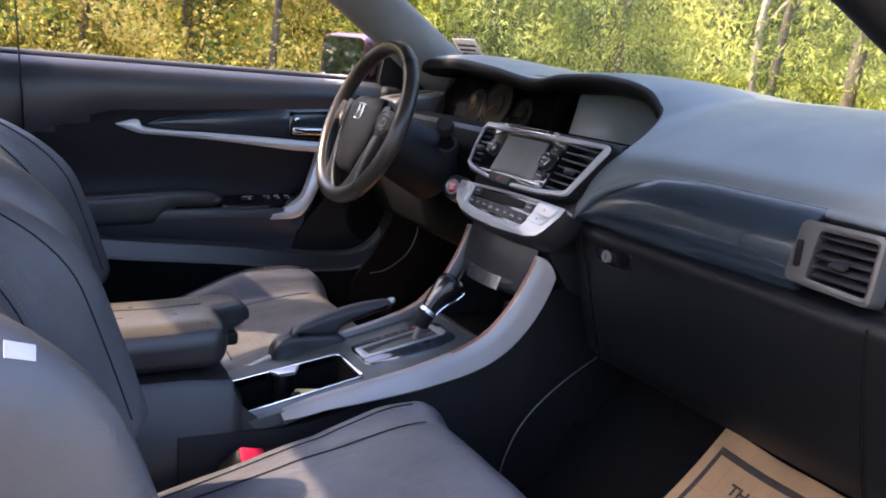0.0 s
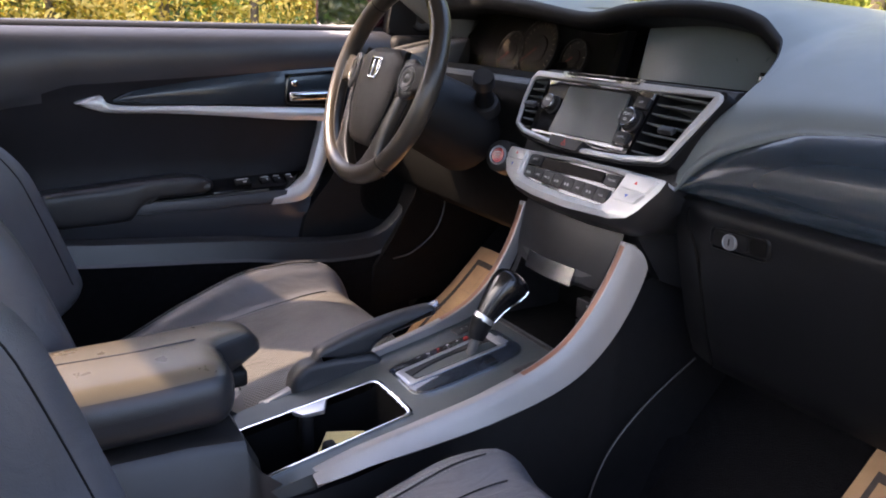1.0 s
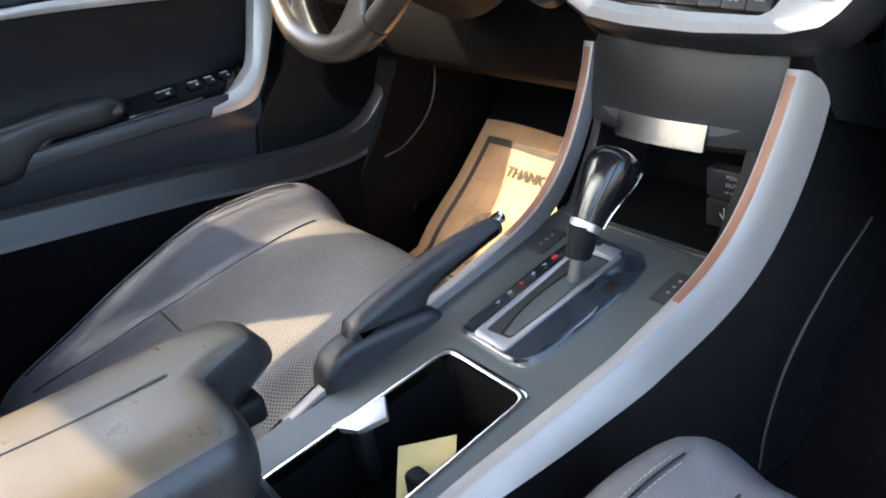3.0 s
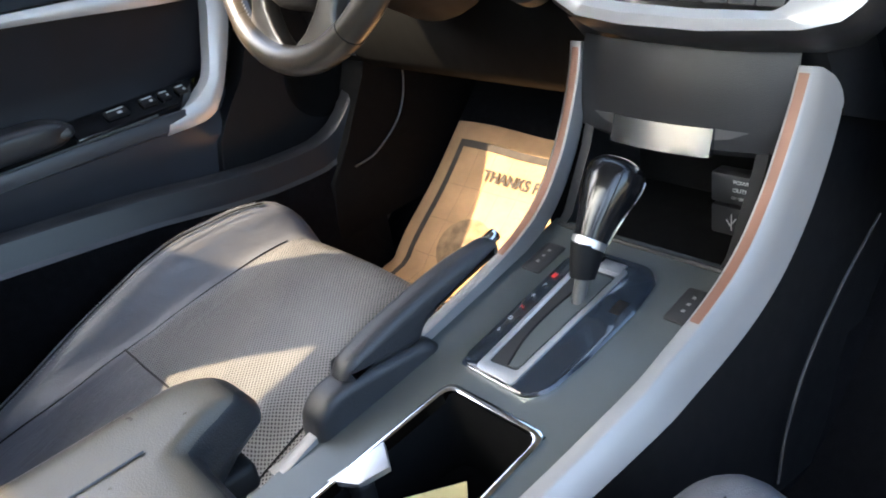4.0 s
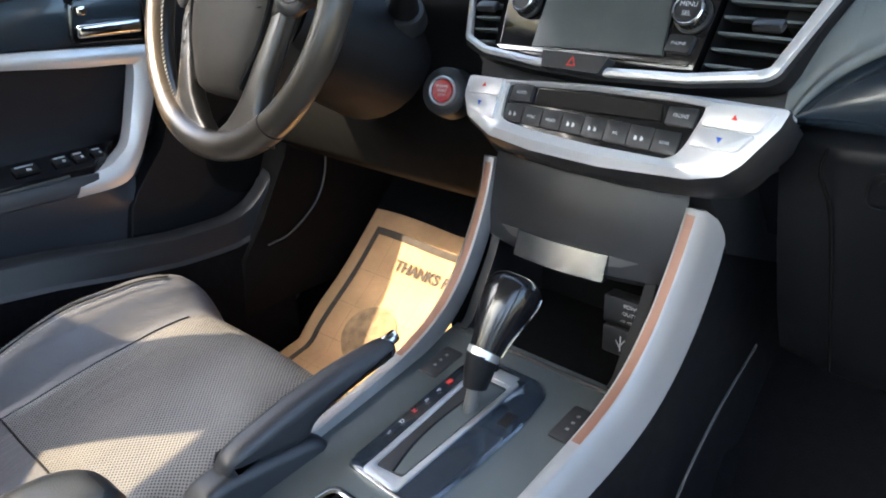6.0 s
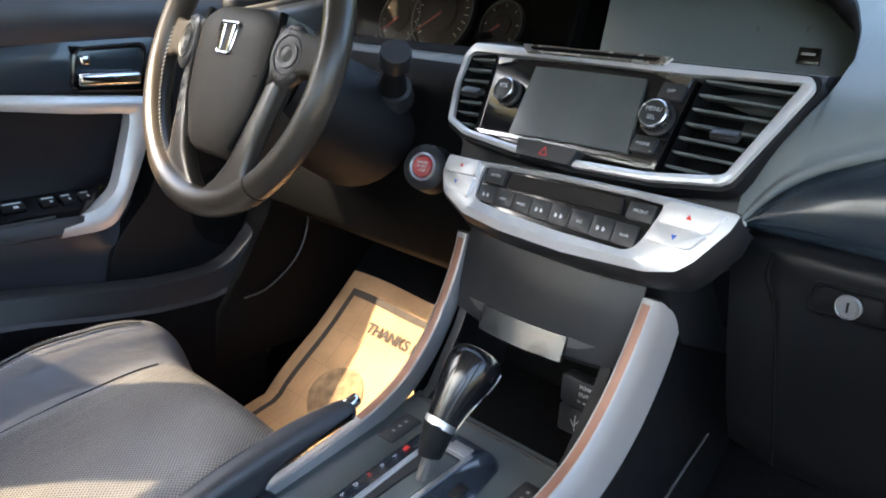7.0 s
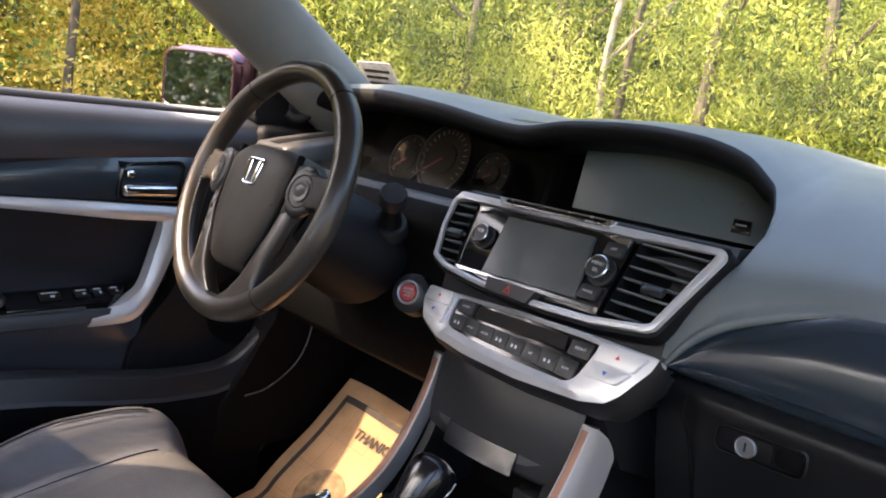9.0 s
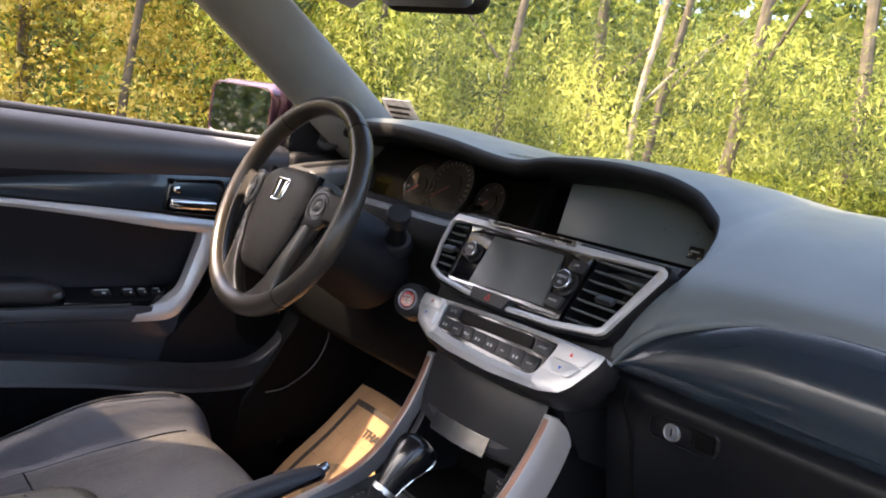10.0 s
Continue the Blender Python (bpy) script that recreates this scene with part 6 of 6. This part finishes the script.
pad = part("armrest_pad", loft(rows, ring=True, caps=True), M_PADDING, door, "stitched leather armrest pad")
part("pull_pocket", block((-0.754, 0.400, 0.686), (0.040, 0.125, 0.026), 0.006, 4), M_RECESS, door, "dark finger pocket under the pad")
stitch = bmesh.new()
for row in (0.0, 0.006):
    for k in range(84):
        y = -0.04 + 0.49 * k / 84
        top = lerp_table([(-0.06, 0.705), (0.19, 0.721), (0.40, 0.733), (0.47, 0.726)], y)[0]
        block((-0.7255 - row, y, top - 0.0075 + row * 0.9), (0.0008, 0.0036, 0.0008), 0.0001, 0, (3, 0, 0), stitch)
part("stitching", stitch, M_THREAD, pad, "grey decorative stitching")
part("pull_handle", tube(spline([(-0.738, 0.330, 0.680), (-0.733, 0.342, 0.694), (-0.732, 0.362, 0.7035), (-0.732, 0.400, 0.7065), (-0.732, 0.456, 0.7085)], 22), 0.0085, 12, flat=(1.0, 0.85)), M_TRIM, door, "grey plastic pull handle")
sw = part("switch_panel", prism([Vector((x, y, z + 0.03 * (y - 0.5))) for x, y, z in ((-0.790, 0.465, 0.712), (-0.737, 0.465, 0.694), (-0.735, 0.62, 0.694), (-0.788, 0.68, 0.712))], (0, 0, -0.02), 0.003), M_PIANO, door, "gloss black window switch panel")
for y, w in ((0.535, 0.034), (0.585, 0.022), (0.612, 0.016), (0.640, 0.016)):
    part("window_switch", block((-0.760, y, 0.7055 + 0.03 * (y - 0.5)), (0.022, w, 0.006), 0.002, 4, (2, 18, 0)), M_DARK, sw, "black rocker switch")
    part("switch_mark", block((-0.764, y, 0.7105 + 0.03 * (y - 0.5)), (0.003, w * 0.75, 0.0006), 0.0002, 0, (2, 18, 0)), M_LEGEND, sw)
    part("switch_mark", block((-0.754, y + 0.003, 0.7072 + 0.03 * (y - 0.5)), (0.006, w * 0.2, 0.0006), 0.0002, 0, (2, 18, 0)), M_LEGEND, sw)
# lighter grey lines painted for the light along the ledge's edges
for z0, z1, x in ((0.6825, 0.6915, -0.7295), (0.6595, 0.6675, -0.7305)):
    part("lit_ledge_line", tube([Vector((x, 0.293 + 0.29 * k / 9, z0 + (z1 - z0) * k / 9)) for k in range(10)], 0.0020, 6), M_TRIM, door)
# side window: lowered glass is not seen; the fixed corner holds the tweeter
tw = part("corner_trim", prism([Vector((-0.762, y, z)) for y, z in round_loop([(0.885, 1.020), (1.17, 1.020), (1.14, 1.090), (1.00, 1.150), (0.905, 1.135)], 0.02, 4)], (-0.03, 0, 0), 0.006), M_DARK, door, "black mirror corner trim")
tm = Matrix.Translation((-0.758, 0.976, 1.064)) @ Vector((1, -0.55, 0.05)).normalized().to_track_quat("Z", "Y").to_matrix().to_4x4()
part("tweeter_ring", lathe([(0.036, -0.012), (0.036, 0.004), (0.032, 0.008), (0.027, 0.005)], tm, 36, caps=False), M_DARK, tw, "black tweeter ring")
part("tweeter", lathe([(0.028, 0.0), (0.027, 0.005), (0.016, 0.003), (0.010, 0.008), (0.0005, 0.011)], tm, 32), M_PLASTIC, tw, "dark grey tweeter dome")

# door mirror outside
mir = thing("door_mirror", (-0.93, 0.80, 1.04), "dark plum door mirror with a bright lower edge", "door mirror")
MC = Vector((-0.905, 0.885, 1.092))
mrot = Euler((radians(1.0), 0, radians(16))).to_matrix().to_4x4()
mm = Matrix.Translation(MC) @ mrot


def shell(p):
    q = p.copy()
    if q.y > 0:
        q.x *= 1 - 2.2 * q.y
        q.z *= 1 - 3.0 * q.y
    return mm @ q


part("shell", rblock((0.215, 0.115, 0.135), 0.035, 10, shell), M_PAINT, mir, "dark plum painted shell")
ol = round_loop([(-0.102, -0.060), (0.100, -0.060), (0.104, 0.056), (-0.094, 0.060)], 0.026, 6)
il = [(p[0] * 0.95, p[1] * 0.92) for p in ol]
part("mirror_rim", ring_frame([mm @ Vector((p[0], -0.060, p[1])) for p in ol], [mm @ Vector((p[0], -0.0622, p[1])) for p in il], mrot.to_3x3() @ Vector((0, -1, 0)), 0.02, 0.002), M_PAINT, mir)
part("mirror_glass", prism([mm @ Vector((p[0], -0.0605, p[1])) for p in il], mrot.to_3x3() @ Vector((0, 0.004, 0))), M_MIRROR, mir, "reflecting mirror glass")
part("mirror_foot", tube(spline([MC + Vector((0.07, 0.03, -0.05)), MC + Vector((0.11, 0.09, -0.05)), Vector((-0.80, 0.95, 1.035))], 8), 0.03, 12, flat=(1, 0.6)), M_PAINT, mir)
part("bright_edge", tube([mm @ Vector((x, -0.058, -0.063)) for x in np.linspace(-0.09, 0.09, 6)], 0.004, 8), M_CHROME, mir, "bright lower edge")

# inside mirror at the top of the windscreen
im = thing("rear_view_mirror", (0.0, 0.62, 1.30), "black frameless rear-view mirror", "mirror")
imm = Matrix.Translation((0.045, 0.60, 1.264)) @ Euler((radians(10), 0, radians(14))).to_matrix().to_4x4()
part("housing", rblock((0.138, 0.035, 0.074), 0.017, 8, lambda p: imm @ p), M_DARK, im)
part("mirror_glass", prism([imm @ Vector((p[0], -0.0185, p[1])) for p in round_loop([(-0.063, -0.031), (0.063, -0.031), (0.063, 0.031), (-0.063, 0.031)], 0.012)], imm.to_3x3() @ Vector((0, 0.003, 0))), M_MIRROR, im, "reflecting mirror glass")
part("stem", tube([imm @ Vector((0, 0.01, 0)), imm @ Vector((0, 0.05, 0.03)), Vector((0, 0.66, 1.375))], 0.012, 10), M_DARK, im)


# ---- seats ----
def seat(cx, half, front, back_y, crest, tilt_front, tilt_rear, inner, label, base=0.418, middle_mat=None):
    """Front seat: cushion and backrest with raised bolsters; front, back_y: where the cushion ends and the backrest starts."""
    s = thing("car_seat", (cx, 0.30, FLOOR_Z), label, "car seat", group="front seats")
    L, H = 0.56, 0.17
    yc = front - L / 2

    def inner_crest(y):
        return crest if inner == 0 else 0.016

    def top_shift(x, y):
        u = abs(x) / half
        w = max(0.0, min(1.0, (u - 0.56) / 0.24))
        w = w * w * (3 - 2 * w)
        middle = 0.012 * (1 - u * u) + 0.20 * y
        d = y - 0.06
        bend = (math.sqrt(d * d + 0.006) - d) / 2 - 0.02
        bolster = (crest if x * inner <= 0 else inner_crest(y)) + tilt_front * max(0.0, d) - tilt_rear * bend
        nose = -0.026 * max(0, (y - 0.15) / 0.12) ** 2
        return middle * (1 - w) + bolster * w + nose

    def cush(p):
        q = p.copy()
        k = (q.z + H / 2) / H
        q.z += k * top_shift(q.x, q.y)
        # narrower nose
        q.x *= 1 - 0.10 * max(0, q.y / (L / 2)) ** 3
        q.z += 0.0025 * noise.noise(Vector((q.x * 14, q.y * 14, cx)))
        return q + Vector((cx, yc, base))

    bm = rblock((half * 2, L, H), 0.055, 27, None)
    for f in bm.faces:
        c = f.calc_center_median()
        f.material_index = 1 if (-half * 0.58 < c.x < half * (0.80 if inner else 0.58) and c.z > H * 0.3 and c.y > 0.37 - yc) else 0
    for v in bm.verts:
        v.co = cush(v.co.copy())
    cu = part("cushion", bm, [M_LEATHER, middle_mat or M_PERF], s, "black leather cushion with a perforated middle", angle=70)

    def on_top(x, y):
        return cush(Vector((x, y - yc, H / 2 + 0.0012)))

    def seam_line(x, stitched):
        pts = [on_top(x * half * (1 - 0.03 * t), yc - 0.22 + 0.435 * t) for t in np.linspace(0, 1, 30)]
        part("seam", tube(pts, 0.0011, 6), M_DARK, cu)
        for side in (-1, 1) if stitched else ():
            st_ = bmesh.new()
            for i in range(84):
                t = i / 84
                block(on_top((x * half + side * 0.0045) * (1 - 0.03 * t), yc - 0.22 + 0.43 * t), (0.0007, 0.0040, 0.0008), 0.0002, 0, (6, 0, 0), st_)
            part("stitching", st_, M_THREAD, cu, "grey stitching")

    seam_line(-0.58, False)
    seam_line(-0.79, True)
    seam_line(0.80 if inner else 0.58, not inner)
    # crosswise seam at the rear of the middle panel
    if inner:
        part("seam", tube([on_top(x, 0.37) for x in np.linspace(-half * 0.58, half * 0.58, 14)], 0.0013, 6), M_DARK, cu)

    # backrest, leaning back
    BH, BT = 0.56, 0.15
    lean = radians(20)
    bmw = Matrix.Translation((cx, back_y, 0.50)) @ Euler((lean, 0, 0)).to_matrix().to_4x4()

    def back(p):
        q = p.copy()
        u = abs(q.x) / half
        v = (q.z + BH / 2) / BH
        front = max(0.0, (q.y + BT / 2) / BT)
        wing = (0.045 if q.x * inner > 0 else 0.108 if inner == 0 and q.x < 0 else 0.085) * max(0.0, min(1.0, (u - 0.52) / 0.34)) ** 1.4 * (1 - (max(0, v - 0.45) / 0.55) ** 1.6)
        q.y += front * (wing + 0.012 * math.sin(math.pi * v)) - 0.55 * max(0, v - 0.42) ** 2
        q.x *= 1 - 0.16 * max(0, v - 0.55) / 0.45
        q.z += 0.05
        return bmw @ (Vector((q.x, q.y, q.z + BH / 2 - 0.06)))

    bm = rblock((half * 2, BT, BH), 0.05, 25, None)
    for f in bm.faces:
        c = f.calc_center_median()
        f.material_index = 1 if (abs(c.x) < half * 0.5 and c.y > BT * 0.3 and abs(c.z) < BH * 0.38) else 0
    for v in bm.verts:
        v.co = back(v.co.copy())
    ba = part("backrest", bm, [M_LEATHER, M_PERF], s, "black leather backrest with raised bolsters", angle=70)
    for xx in (-0.55, 0.55):
        pts = [back(Vector((xx * half, BT / 2 + 0.001, -BH / 2 + 0.05 + (BH - 0.12) * t))) for t in np.linspace(0, 1, 26)]
        part("seam", tube(pts, 0.0014, 6), M_DARK, ba)
        st_ = bmesh.new()
        for i in range(70):
            t = i / 70
            p = back(Vector((xx * half + math.copysign(0.007, xx), BT / 2 + 0.002, -BH / 2 + 0.05 + (BH - 0.12) * t)))
            block(p, (0.0005, 0.0005, 0.0030), 0.0001, 0, (-20, 0, 0), st_)
        part("stitching", st_, M_THREAD, ba, "grey stitching")
    for xx in (-0.78, 0.78):
        pts = [back(Vector((xx * half, BT / 2 + 0.0006, -BH / 2 + 0.05 + (BH - 0.12) * t))) for t in np.linspace(0, 1, 26)]
        part("seam", tube(pts, 0.0012, 6), M_DARK, ba)
    # headrest
    hm = Matrix.Translation((cx, back_y - 0.42, 1.09)) @ Euler((radians(12), 0, 0)).to_matrix().to_4x4()
    part("headrest", rblock((0.26, 0.10, 0.17), 0.04, 8, lambda p: hm @ p), M_LEATHER, s, "padded leather headrest")
    for dx in (-0.06, 0.06):
        part("headrest_post", tube([hm @ Vector((dx, 0, -0.06)), hm @ Vector((dx, 0.02, -0.16))], 0.006, 10), M_CHROME, s)
    # runners
    part("seat_base", block((cx, 0.36, 0.325), (half * 1.7, 0.46, 0.05), 0.01, 3), M_DARK, s, "black seat frame and runners")
    return s, back


seat(-0.383, 0.235, 0.690, 0.048, 0.098, 0.0, 0.50, 1, "black leather driver seat with a perforated cushion", 0.388)
pseat, pback = seat(0.395, 0.240, 0.605, -0.012, 0.018, 0.28, 0.28, 0, "black leather passenger seat with grey stitching", 0.418, M_LEATHER)
# white airbag label on the outer side of the passenger backrest
out = Vector((0.72, 0.36, 0.58)).normalized() * 0.0018
lab = [Vector(p) + out for p in ((0.6118, -0.0265, 0.8622), (0.6071, -0.0054, 0.8544), (0.6157, -0.0060, 0.8446), (0.6190, -0.0269, 0.8512))]
part("airbag_label", prism(lab, -out * 0.5), M_WHITE, pseat, "small white sewn label")

# belt buckle beside the passenger cushion
bk = thing("belt_buckle", (0.105, 0.30, 0.36), "black seat belt buckle with a red release button", "belt buckle")
bmx = Matrix.Translation((0.124, 0.288, 0.440)) @ Euler((radians(-22), radians(34), 0)).to_matrix().to_4x4()
part("buckle_body", rblock((0.030, 0.050, 0.085), 0.009, 5, lambda p: bmx @ p), M_DARK, bk)
part("release_button", rblock((0.024, 0.042, 0.012), 0.003, 4, lambda p: bmx @ (p + Vector((0, 0, 0.040)))), M_BUCKLE, bk, "bright red release button")
part("buckle_stalk", tube([bmx @ Vector((0, 0, -0.04)), Vector((0.118, 0.27, 0.34))], 0.010, 8), M_DARK, bk)


# ---- paper mats ----
def paper_mat(x0, x1, y0, y1, turn, label):
    """Protective paper mat with a printed border, following the floor and toe board."""
    cx, cy = (x0 + x1) / 2, y0
    c, s = math.cos(radians(turn)), math.sin(radians(turn))

    def at(u, v, off=0.0):
        x, d = (u - 0.5) * (x1 - x0), v * (y1 - y0)
        X, Y = cx + c * x - s * d, cy + s * x + c * d
        crumple = 0.006 * noise.noise(Vector((X * 7, Y * 7, 2))) + 0.010 * max(0, v - 0.9) * math.sin(u * 9)
        z = floor_z(Y) + 0.012 + 0.02 * math.exp(-((Y - 0.9) / 0.08) ** 2) + crumple
        return Vector((X, Y, z)) + Vector((0, -0.7 if Y > 0.9 else 0, 0.7)) * off
    t = thing("paper_floor_mat", (cx, cy, FLOOR_Z + 0.012), label, "floor mat", group="paper floor mats")
    part("sheet", thick_sheet([[at(u, v) for u in np.linspace(0, 1, 24)] for v in np.linspace(0, 1, 34)], (0, 0.0005, -0.0012)), M_PAPER, t)

    def bar(u0, u1, v0, v1, name="printed_line"):
        nu, nv = max(2, int(abs(u1 - u0) * 24) + 1), max(2, int(abs(v1 - v0) * 34) + 1)
        part(name, loft([[at(u, v, 0.0022) for u in np.linspace(u0, u1, nu)] for v in np.linspace(v0, v1, nv)]), M_INK if name == "printed_line" else M_INKSOFT, t)
    bar(0.07, 0.10, 0.05, 0.95)
    bar(0.90, 0.93, 0.05, 0.95)
    bar(0.10, 0.90, 0.93, 0.95)
    bar(0.10, 0.90, 0.05, 0.07)
    for k in range(3):
        bar(0.30, 0.70 - 0.08 * k, 0.50 - 0.035 * k, 0.512 - 0.035 * k)
    for k in range(4):
        bar(0.56, 0.84 - 0.04 * (k % 2), 0.70 - 0.03 * k, 0.708 - 0.03 * k)
    for k in range(1, 8):
        bar(0.10 + 0.1 * k, 0.1015 + 0.1 * k, 0.07, 0.93, "grid_line")
        bar(0.10, 0.90, 0.07 + 0.108 * k, 0.071 + 0.108 * k, "grid_line")
    # printed round picture, kept as a plain patch
    part("printed_patch", loft([[at(0.36 + 0.14 * r * math.cos(a), 0.66 + 0.085 * r * math.sin(a), 0.0022) for a in np.linspace(0, 2 * math.pi, 21)] for r in (1.0, 0.6, 0.01)]), M_INKSOFT, t)
    a, b, d = at(0.28, 0.868, 0.003), at(0.38, 0.868, 0.003), at(0.28, 0.912, 0.003)
    ex = (b - a).normalized()
    ey = (d - a - ex * (d - a).dot(ex)).normalized()
    ez = ex.cross(ey)
    m = Matrix((ex, ey, ez)).transposed().to_4x4()
    m.translation = a
    letters("THANKS FOR", 0.0275, m, M_INK, "lettering", t, align="LEFT", bold=0.0009)
    return t


M_INKSOFT = material("faded_ink", (0.17, 0.11, 0.06), 0.85, vary=0.4, scale=50)
paper_mat(-0.635, -0.215, 0.60, 1.09, 0.5, "crumpled brown paper floor mat with dark print under the pedals")
paper_mat(0.385, 0.665, 0.60, 1.078, -1, "crumpled brown paper floor mat with dark print before the passenger seat")

# bracket hanging below the dash
key = lone("hanging_bracket", tube([(-0.42, 0.975, 0.745), (-0.42, 0.965, 0.725), (-0.42, 0.966, 0.708), (-0.42, 0.973, 0.69)], 0.004, 8), M_BRUSHED, "small metal bracket hanging under the dash", "bracket")
